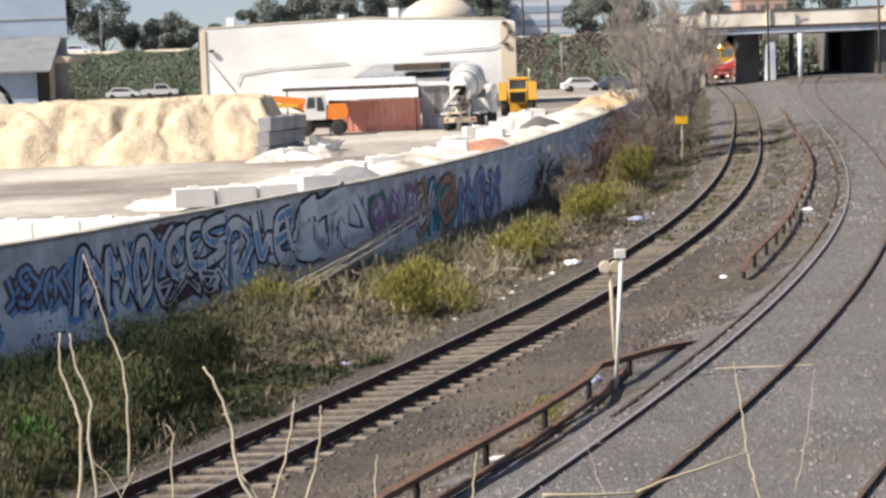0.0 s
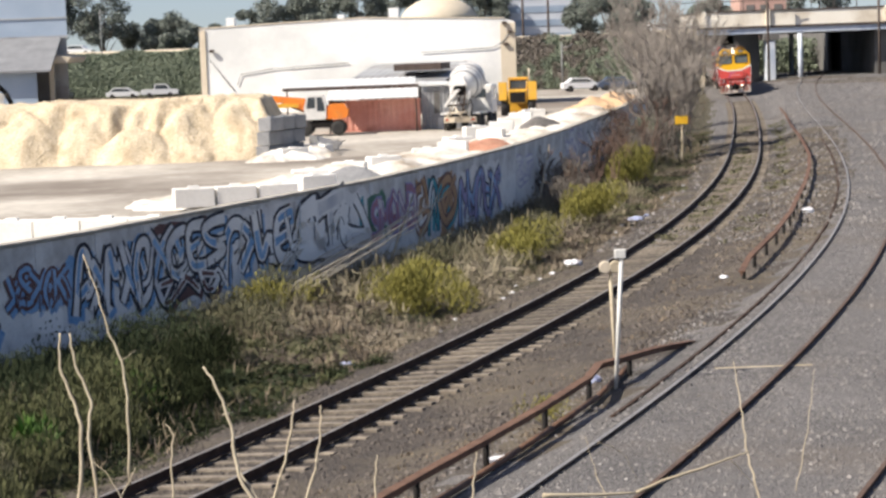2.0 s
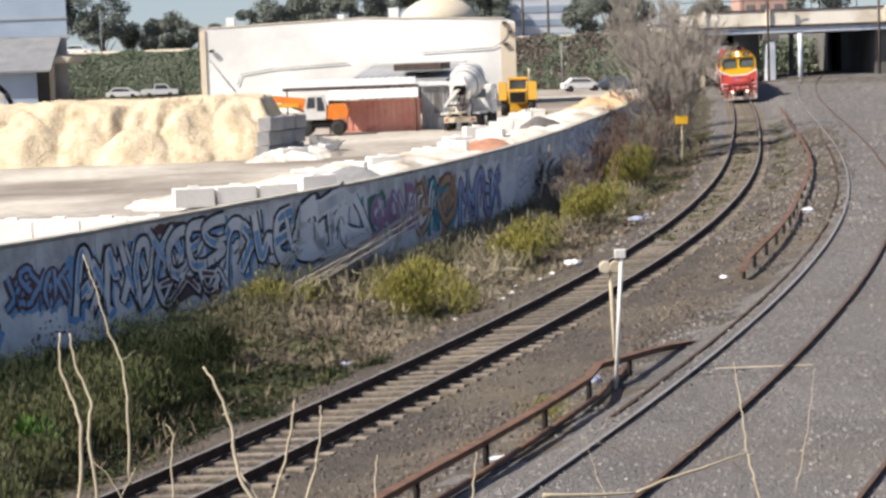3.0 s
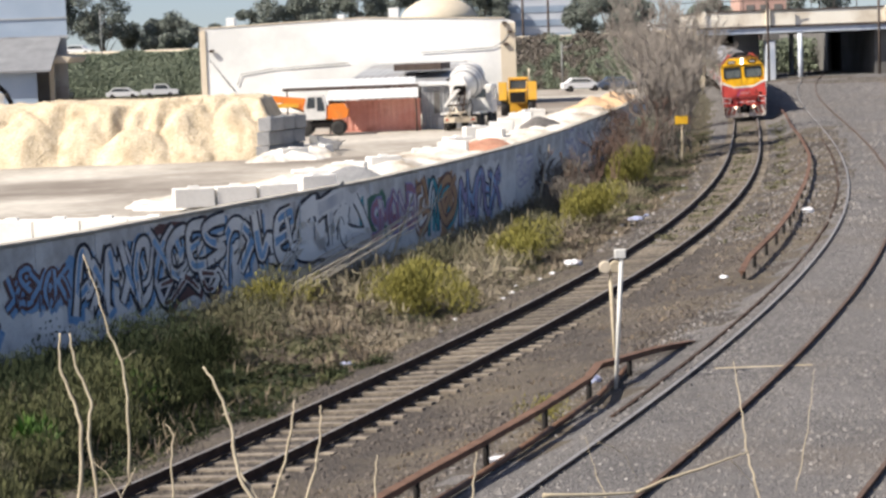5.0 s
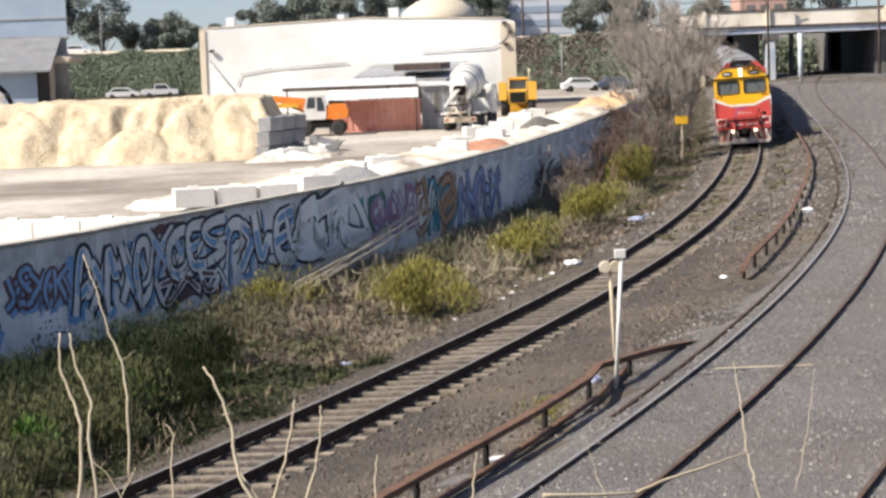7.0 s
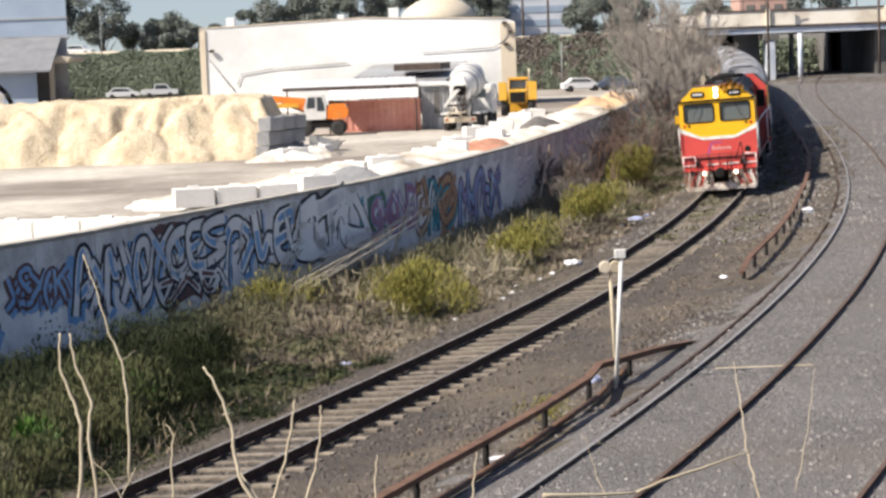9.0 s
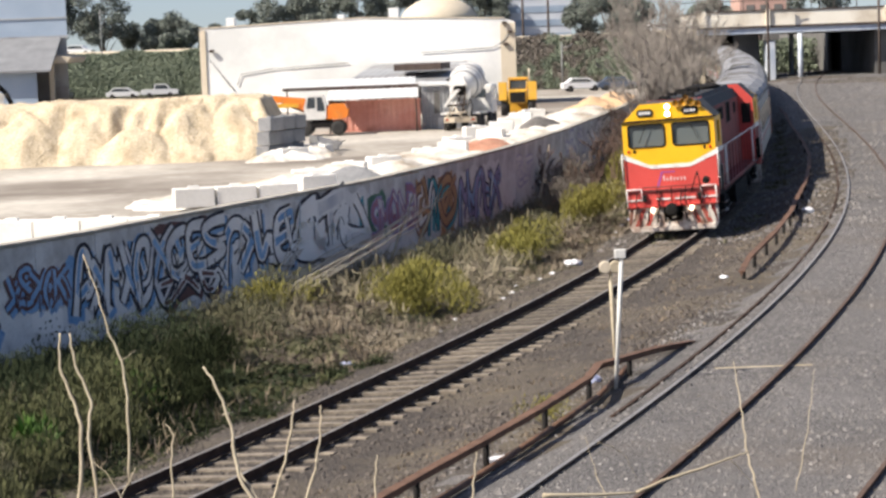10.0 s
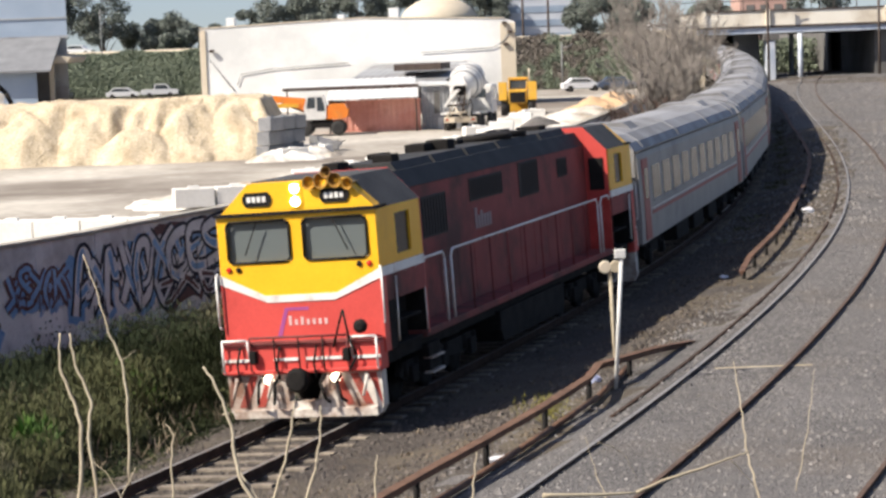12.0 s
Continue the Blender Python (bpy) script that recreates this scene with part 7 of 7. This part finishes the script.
# ---------- lineside things ----------
GALV = mat("pale_galvanised_post", (0.55, 0.54, 0.5), (0.72, 0.71, 0.67), 0.6, 3, 30, 0.05)
SIGN_YELLOW = mat("yellow_sign_paint", (0.78, 0.42, 0.02), (0.85, 0.5, 0.03), 0.5, 3, 20, 0.02)
LITTER = mat("white_plastic_litter", (0.6, 0.6, 0.62), (0.78, 0.78, 0.8), 0.6, 5, 30, 0.1)
LITTER_BLUE = mat("pale_blue_plastic_litter", (0.3, 0.34, 0.52), (0.5, 0.54, 0.7), 0.6, 5, 30, 0.1)


def gz(x, y):
    return float(ground_z(np.array([[x, y]]))[0])


def su_point(s, u, h=0.0):
    xy = place_su(np.array([s]), np.array([u]))[0]
    return Vector((xy[0], xy[1], gz(xy[0], xy[1]) + h))


def build_low_fence(points, label, tops, post_s):
    """An old rail laid as a low barrier on short posts. points: (s, u)."""
    f = thing("low_barrier", label, "barrier", group="low barriers")
    top = [su_point(s, u, h) for (s, u), h in zip(points, tops)]
    bm = bmesh.new()
    rings = []
    for k, c in enumerate(top):
        d = (top[min(k + 1, len(top) - 1)] - top[max(k - 1, 0)]).normalized()
        side = d.cross(Vector((0, 0, 1))).normalized()
        up = side.cross(d)
        rings.append([bm.verts.new(c + side * x + up * z) for x, z in ((-0.075, 0), (-0.075, -0.02), (-0.02, -0.05), (-0.02, -0.12), (0.02, -0.12), (0.02, -0.05), (0.075, -0.02), (0.075, 0))])
    for p, q in zip(rings, rings[1:]):
        for k in range(8):
            bm.faces.new((p[k], p[(k + 1) % 8], q[(k + 1) % 8], q[k]))
    bm.faces.new(rings[0][::-1])
    bm.faces.new(rings[-1])
    part("top_rail", bm, RUST, f, "bent rusty top rail")
    for s in post_s:
        u = float(np.interp(s, [p[0] for p in points], [p[1] for p in points]))
        h = float(np.interp(s, [p[0] for p in points], tops))
        a = su_point(s, u, -0.25)
        b = su_point(s, u, h - 0.1)
        bm = rod(a, b, 0.05, n=6)
        part("post", bm, LOCO_BLACK, f, "dark short post")
    return f


build_low_fence([(10, -5.06), (16, -5.06), (20, -5.06), (22.3, -5.1), (25, -5.12), (27.9, -5.07), (29.6, -4.79), (30.3, -4.96), (33, -5.05), (35.4, -5.2)], "rusty old rail on short posts between the lines", [0.5, 0.5, 0.5, 0.5, 0.5, 0.5, 0.47, 0.45, 0.25, 0.02], [13.0, 16.4, 19.55, 22.3, 25.15, 27.9, 31.0])
build_low_fence([(45.6, -4.45), (48, -4.3), (55, -4.1), (62, -3.85), (66.5, -3.65), (75, -3.5), (83.5, -3.4), (92, -3.3), (100.5, -3.1), (112, -2.9), (121.5, -2.7), (140, -2.6), (152, -2.5)], "rusty old rail barrier curving along the line", [0.28, 0.42, 0.42, 0.4, 0.38, 0.35, 0.35, 0.35, 0.33, 0.33, 0.33, 0.33, 0.33], [46.2, 49, 52, 55, 58, 61, 64, 67, 71, 75, 80, 85, 92, 100, 108])
# a second old rail lying along the foot of the posts
lay = thing("fallen_rail", "old rusty rail lying along the barrier posts", "rail")
part("bar", pipe([su_point(s, u, 0.08) for s, u in ((17.5, -5.2), (21.2, -5.22), (23.5, -5.2), (25.3, -5.18), (28.2, -5.12), (30.4, -4.93), (31.6, -4.8))], 0.055, 6), RUST, lay)

mp = thing("marker_post", "white lineside post with small box and round discs", "post")
foot = Vector((2.96, 38.55, 0.4))
tip = Vector((3.152, 38.55, 2.845))
part("shaft", rod(foot - Vector((0, 0, 0.3)), tip, 0.037, n=10), GALV, mp, "white painted post")
part("top_box", box(tip.x - 0.13, tip.x + 0.07, tip.y - 0.06, tip.y + 0.06, tip.z - 0.1, tip.z + 0.06, 0.015), GALV, mp)
foot2 = Vector((3.06, 39.2, 0.4))
tip2 = Vector((2.986, 39.2, 2.554))
part("rear_shaft", rod(foot2 - Vector((0, 0, 0.3)), tip2, 0.035, n=8), PALE_CANE, mp, "thin tan rear post")
for dx, mt in ((-0.09, CREAM_WALL), (0.10, PALE_CANE)):
    part("disc", lathe([(0.115, -0.03), (0.115, 0.03), (0.095, 0.04)], 18, m=Matrix.Translation(tip2 + Vector((dx, -0.08, -0.02))) @ Matrix.Rotation(math.pi / 2, 4, "X")), mt, mp)

sg = thing("speed_sign", "small yellow lineside sign on a thin post", "sign")
p = su_point(106.5, 3.2)
part("post", rod(p - Vector((0, 0, 0.3)), p + Vector((0, 0, 2.4)), 0.05, n=8), PALE_CANE, sg)
part("board", box(p.x - 0.36, p.x + 0.3, p.y - 0.1, p.y - 0.06, p.z + 2.18, p.z + 2.62, 0.02), SIGN_YELLOW, sg, "yellow board")
part("shade_board", box(p.x + 0.31, p.x + 0.42, p.y - 0.1, p.y - 0.06, p.z + 2.18, p.z + 2.6, 0.02), RUST, sg)

# pale poles and canes leaning on the wall
def cane(name, pts, r, label, parent=None, material=None):
    bm = bmesh.new()
    n = len(pts) - 1
    rings = []
    for k, c in enumerate(pts):
        d = (pts[min(k + 1, n)] - pts[max(k - 1, 0)]).normalized()
        x = Vector((0, 1, 0)).cross(d).normalized() if abs(d.y) < 0.9 else Vector((0, 0, 1)).cross(d).normalized()
        y = d.cross(x)
        q = r * (1 - 0.55 * k / n)
        rings.append([bm.verts.new(c + (x * math.cos(a * 1.0472) + y * math.sin(a * 1.0472)) * q) for a in range(6)])
    for p, q in zip(rings, rings[1:]):
        for k in range(6):
            bm.faces.new((p[k], p[(k + 1) % 6], q[(k + 1) % 6], q[k])).smooth = True
    bm.faces.new(rings[0][::-1])
    bm.faces.new(rings[-1])
    ob = obj(name, bm, material or PALE_CANE, parent)
    if not parent:
        tagged(ob, label, "cane")
    return ob


for w, z0, z1, dw in ((11.2, 1.15, 1.95, 0.35), (15.0, 1.2, 2.2, 0.2), (34.6, 0.9, 1.9, 0.8)):
    a, b = Vector(on_wall(w, z0, 0.2)), Vector(on_wall(w + dw, z1, 0.16))
    cane("pale_stick", [a, b], 0.035, "pale stick leaning on the graffiti wall", material=GALV)
rg = random.Random(77)
fan = thing("dead_canes", "bundle of pale dead canes leaning towards the wall", "canes")
A, B = Vector((-4.0, 58.9, 0.15)), Vector((0.0, 72.3, 1.35))
for k in range(26):
    a = A + Vector((rg.gauss(0, 0.25), rg.gauss(0, 1.0), rg.uniform(0, 0.25)))
    b = B + Vector((rg.gauss(0, 0.2), rg.gauss(0, 1.2), rg.gauss(0, 0.25)))
    f = rg.uniform(0.4, 1.0)
    b = a + (b - a) * f
    mid = (a + b) / 2 + Vector((0, 0, 0.1 - 0.25 * f + rg.gauss(0, 0.06)))
    cane("cane", [a, mid, b], 0.019, "", fan, WHITE_CANE)
for k in range(7):
    a = Vector((-4.9 + rg.gauss(0, 0.15), 57.6 + rg.gauss(0, 0.3), 0.0))
    b = Vector((-4.1 + rg.gauss(0, 0.1), 61.8 + rg.gauss(0, 0.3), 1.1 + rg.gauss(0, 0.15)))
    cane("cane", [a, (a + b) / 2 + Vector((0, 0, -0.1)), b], 0.035, "", fan, WHITE_CANE)
for a, b in (((-1.6, 66.0, 0.1), (-0.9, 70.6, 1.75)), ((-0.8, 69.5, 0.2), (-0.1, 73.0, 1.6)), ((3.9, 86.5, 0.3), (4.6, 91.5, 2.2))):
    cane("cane", [Vector(a), (Vector(a) + Vector(b)) / 2, Vector(b)], 0.045, "", fan)

# dead stalks on the embankment just before the camera
def stalk(pts, r, label="dead pale weed stalk on the embankment"):
    """pts: x, y, z."""
    P = [Vector(p) for p in pts]
    P = [P[0] * 2 - P[1]] + P + [P[-1] * 2 - P[-2]]
    way = []
    for k in range(1, len(P) - 2):
        a, b, c, d = P[k - 1:k + 3]
        for q in range(5):
            x = q / 5
            way.append(0.5 * (2 * b + (c - a) * x + (2 * a - 5 * b + 4 * c - d) * x * x + (3 * b - a - 3 * c + d) * x ** 3) + Vector((0.003 * math.sin(k * 9 + q * 2.1), 0, 0)))
    way.append(P[-2])
    t = cane("dead_stalk", way, r * (0.8 if r > 0.005 else 0.5), label)
    t["group"] = "dead stalks"
    return t


def ray_point(a, b, y):
    """A place y metres ahead, a to the right and b below the level of the eye, as slopes."""
    return (a * y, y, EYE[2] - b * y)


STALKS = [
    (8.5, 0.011, [(-0.173, 0.213), (-0.170, 0.176), (-0.173, 0.160), (-0.178, 0.144), (-0.1775, 0.128)]),
    (8.8, 0.010, [(-0.163, 0.217), (-0.1665, 0.176), (-0.165, 0.160), (-0.171, 0.143), (-0.173, 0.128)]),
    (9.4, 0.008, [(-0.149, 0.200), (-0.148, 0.164), (-0.150, 0.142), (-0.155, 0.128), (-0.160, 0.108), (-0.165, 0.092)]),
    (9.4, 0.005, [(-0.150, 0.142), (-0.143, 0.137)]),
    (8.0, 0.010, [(-0.085, 0.222), (-0.098, 0.197), (-0.101, 0.174), (-0.107, 0.155), (-0.1125, 0.146)]),
    (8.0, 0.008, [(-0.083, 0.222), (-0.092, 0.205), (-0.099, 0.194)]),
    (8.3, 0.008, [(-0.088, 0.222), (-0.078, 0.196), (-0.073, 0.175), (-0.071, 0.163)]),
    (8.3, 0.008, [(-0.073, 0.222), (-0.064, 0.200), (-0.060, 0.180), (-0.059, 0.166)]),
    (8.6, 0.006, [(-0.129, 0.215), (-0.129, 0.190), (-0.128, 0.177), (-0.131, 0.172)]),
    (8.6, 0.006, [(-0.160, 0.218), (-0.150, 0.200), (-0.146, 0.192)]),
    (8.6, 0.005, [(-0.150, 0.214), (-0.158, 0.196), (-0.166, 0.188)]),
    (8.4, 0.006, [(-0.036, 0.222), (-0.035, 0.200), (-0.034, 0.190)]),
    (8.2, 0.0060, [(0.0093, 0.2147), (0.0105, 0.2035), (0.0120, 0.1903)]),
    (8.0, 0.0050, [(0.0727, 0.2170), (0.0673, 0.2030), (0.0624, 0.1848)]),
    (8.0, 0.0040, [(0.0683, 0.1879), (0.0791, 0.1928), (0.0861, 0.2058)]),
    (8.2, 0.0055, [(0.1434, 0.2231), (0.1405, 0.2083), (0.1372, 0.1955), (0.1359, 0.1816), (0.1341, 0.1684), (0.1319, 0.1525)]),
    (8.2, 0.0045, [(0.1593, 0.2144), (0.1645, 0.1906), (0.1675, 0.1696), (0.1691, 0.1570)]),
    (7.7, 0.0105, [(0.0419, 0.2119), (0.0655, 0.2125), (0.0859, 0.2122)]),
    (7.8, 0.0085, [(0.0851, 0.2124), (0.0997, 0.2066), (0.1169, 0.2016), (0.1287, 0.1978), (0.1380, 0.1950)]),
    (8.0, 0.0040, [(0.1092, 0.1939), (0.1145, 0.1915), (0.1172, 0.1884)]),
    (8.1, 0.0040, [(0.1293, 0.1978), (0.1364, 0.2061), (0.1410, 0.2126)]),
]
for y, r, pts in STALKS:
    stalk([ray_point(a, b, y + 0.05 * k) for k, (a, b) in enumerate(pts)], r)

# ---------- litter and stones ----------
def scrap(s, u, size, material, label, flat=0.35, seed=0):
    rg = random.Random(seed)
    bm = bmesh.new()
    bmesh.ops.create_icosphere(bm, subdivisions=2, radius=1.0)
    for v in bm.verts:
        v.co *= 1 + 0.5 * noise.noise(v.co * 1.8 + Vector((seed, 0, 0)))
        v.co = Vector((v.co.x * size, v.co.y * size * 0.7, v.co.z * size * flat))
    ob = obj("litter", bm, material)
    ob.matrix_basis = Matrix.Translation(su_point(s, u, size * flat * 0.6)) @ Matrix.Rotation(rg.uniform(0, 6), 4, "Z")
    return tagged(ob, label, "litter", group="lineside litter")


for k, (s, u, size, mt, lb) in enumerate(((56.0, 2.14, 0.36, LITTER, "crumpled white sheet beside the line"), (72.0, 2.6, 0.34, LITTER_BLUE, "pale blue plastic bag beside the line"), (67.0, 2.6, 0.2, LITTER, "white plastic scrap beside the line"), (65.0, -4.15, 0.3, LITTER, "white plastic box by the barrier"), (47.5, -3.7, 0.16, LITTER, "small white scrap between the lines"), (22.9, -5.05, 0.2, LITTER, "white plastic sheet under the barrier"), (30.6, -4.4, 0.22, LITTER_BLUE, "pale plastic bag at the post"), (54.2, 2.4, 0.13, LITTER, "white scrap in the weeds"), (53.0, 2.5, 0.1, LITTER, "white scrap in the weeds"), (50.0, 2.6, 0.1, LITTER, "white scrap in the weeds"), (48.3, 2.4, 0.09, LITTER, "white scrap in the weeds"), (37.0, 2.9, 0.16, LITTER_BLUE, "pale scrap in the weeds"), (36.2, 2.8, 0.1, LITTER, "white scrap in the weeds"), (44.6, 2.7, 0.09, LITTER, "white scrap in the weeds"), (30.5, 2.9, 0.14, CREAM_WALL, "tan scrap beside the line"), (41.5, 2.2, 0.1, LITTER, "white scrap beside the line"), (107.0, 4.0, 0.3, LITTER, "white scrap below the sign"), (35.0, 3.0, 0.2, LOCO_BLACK, "black plastic bag in the weeds"), (70.5, 2.9, 0.18, LITTER, "white plastic scrap beside the line"), (73.5, 2.4, 0.16, LITTER_BLUE, "pale blue plastic scrap beside the line"), (74.5, 3.0, 0.13, LITTER, "white plastic scrap beside the line"), (52.0, 3.0, 0.07, LITTER, "white scrap in the weeds"), (46.5, 2.8, 0.08, LITTER, "white scrap in the weeds"), (58.5, 2.7, 0.1, LITTER, "white scrap in the weeds"), (39.0, 2.6, 0.09, LITTER, "white scrap in the weeds"), (83.0, 2.7, 0.14, LITTER, "white scrap beside the line"), (88.0, 2.2, 0.14, LITTER, "white scrap beside the line"))):
    scrap(s, u, size, mt, lb, seed=k)
# browner, darker copy of the stones, deepening the shade beside the train
BROWN_STONE = mat("brown_ballast_stone", (0.043, 0.036, 0.031), (0.165, 0.142, 0.124), 0.95, 8.0, 60.0, 0.2, island=0.35)
STONE = mat("loose_ballast_stone", (0.085, 0.078, 0.072), (0.30, 0.28, 0.265), 0.95, 8.0, 60.0, 0.2, island=0.3)


def stones(name, n, s0, s1, u0, u1, label, seed, big=0.055, material=None):
    """Loose ballast: small angular stones strewn over the bed."""
    rg = np.random.RandomState(seed)
    s = s0 + (s1 - s0) * rg.rand(n) ** 1.5
    u = u0 + (u1 - u0) * rg.rand(n)
    keep = (np.abs(u) > 1.4) | (rg.rand(n) < 0.8)
    s, u, n = s[keep], u[keep], int(keep.sum())
    xy = place_su(s, u)
    z = ground_z(xy)
    size = big * (0.5 + 0.9 * rg.rand(n) ** 2)
    base = np.array([(1, 0, 0), (-0.5, 0.87, 0), (-0.5, -0.87, 0), (0.3, 0.2, 0.9), (-0.2, -0.1, 0.75)])
    a = rg.rand(n) * 6.283
    v = np.repeat(base[None], n, 0) * (0.7 + 0.6 * rg.rand(n, 5, 3)) * size[:, None, None]
    x = v[..., 0] * np.cos(a)[:, None] - v[..., 1] * np.sin(a)[:, None]
    y = v[..., 0] * np.sin(a)[:, None] + v[..., 1] * np.cos(a)[:, None]
    p = np.stack([x + xy[:, None, 0], y + xy[:, None, 1], v[..., 2] + z[:, None] - 0.012], -1).reshape(-1, 3)
    f = np.array([(0, 1, 3), (1, 4, 3), (1, 2, 4), (2, 0, 4), (0, 3, 4)])
    faces = (f[None] + 5 * np.arange(n)[:, None, None]).reshape(-1, 3)
    ob = fast(name, p.tolist(), faces.tolist(), material or STONE)
    return tagged(ob, label, "gravel", kind="stuff")


stones("ballast_stones", 34000, 14, 70, -4.6, 2.6, "loose brown-grey ballast stones round the line", 1, 0.045, BROWN_STONE)
stones("ballast_stones", 30000, 12, 62, -13.5, -4.4, "loose grey ballast stones round the siding", 2, 0.036)
stones("ballast_stones", 15000, 60, 225, -16.0, 2.8, "loose grey ballast stones farther along", 3, 0.075)

bush(26.6, -4.75, 0.5, 0.3, LEAF_LIME, "low yellow-green weed under the barrier", 61, 420, 0.08)
# a tie timber lying across the siding, and a broken plank
tie = thing("tie_timber", "pale weathered timber lying across the siding rails", "timber")
part("timber", box(4.9, 6.7, 39.75, 39.83, gz(6.0, 39.8) - 0.05, gz(6.0, 39.8) + 0.012, 0.01), PALE_CANE, tie)
# far line into the right-hand opening
far = curve_line(40.0, math.pi / 2, [0.0] * len(KNOTS), 0.45)
ft = thing("railway_track", "rusty far line running into the dark bridge opening", "railway track", kind="structure")
for off in (3.2, 3.2 + 1.6):
    sweep_rail("rail", far, 120, 285, 40.0 - 40.0 - off, 0.0, ft, step=5.0)
# ---------- what moves ----------
def motions():
    times = [0.5 * k for k in range(25)]
    walk(loco, [(t, rail_pose(train_s(t) + 4.2, train_s(t) + 16.0)) for t in times])
    for k, c in enumerate(coaches):
        s0 = 20.2 + 23.8 * k
        walk(c, [(t, rail_pose(train_s(t) + s0 + 3.9, train_s(t) + s0 + 19.9)) for t in times])
    # the wheels of the locomotive and of the first coach roll
    steps = [k / FPS for k in range(12 * FPS + 1)]
    gone = [train_s(0) - train_s(t) for t in steps]
    for v in (loco, coaches[0]):
        for w in [o for o in v.children_recursive if o.name.startswith("wheelset")]:
            y, r = w.matrix_basis.translation.y, w.matrix_basis.translation.z
            walk(w, [(t, Matrix.Translation((0, y, r)) @ Matrix.Rotation(-g / r, 4, "X")) for t, g in zip(steps, gone)])


motions()
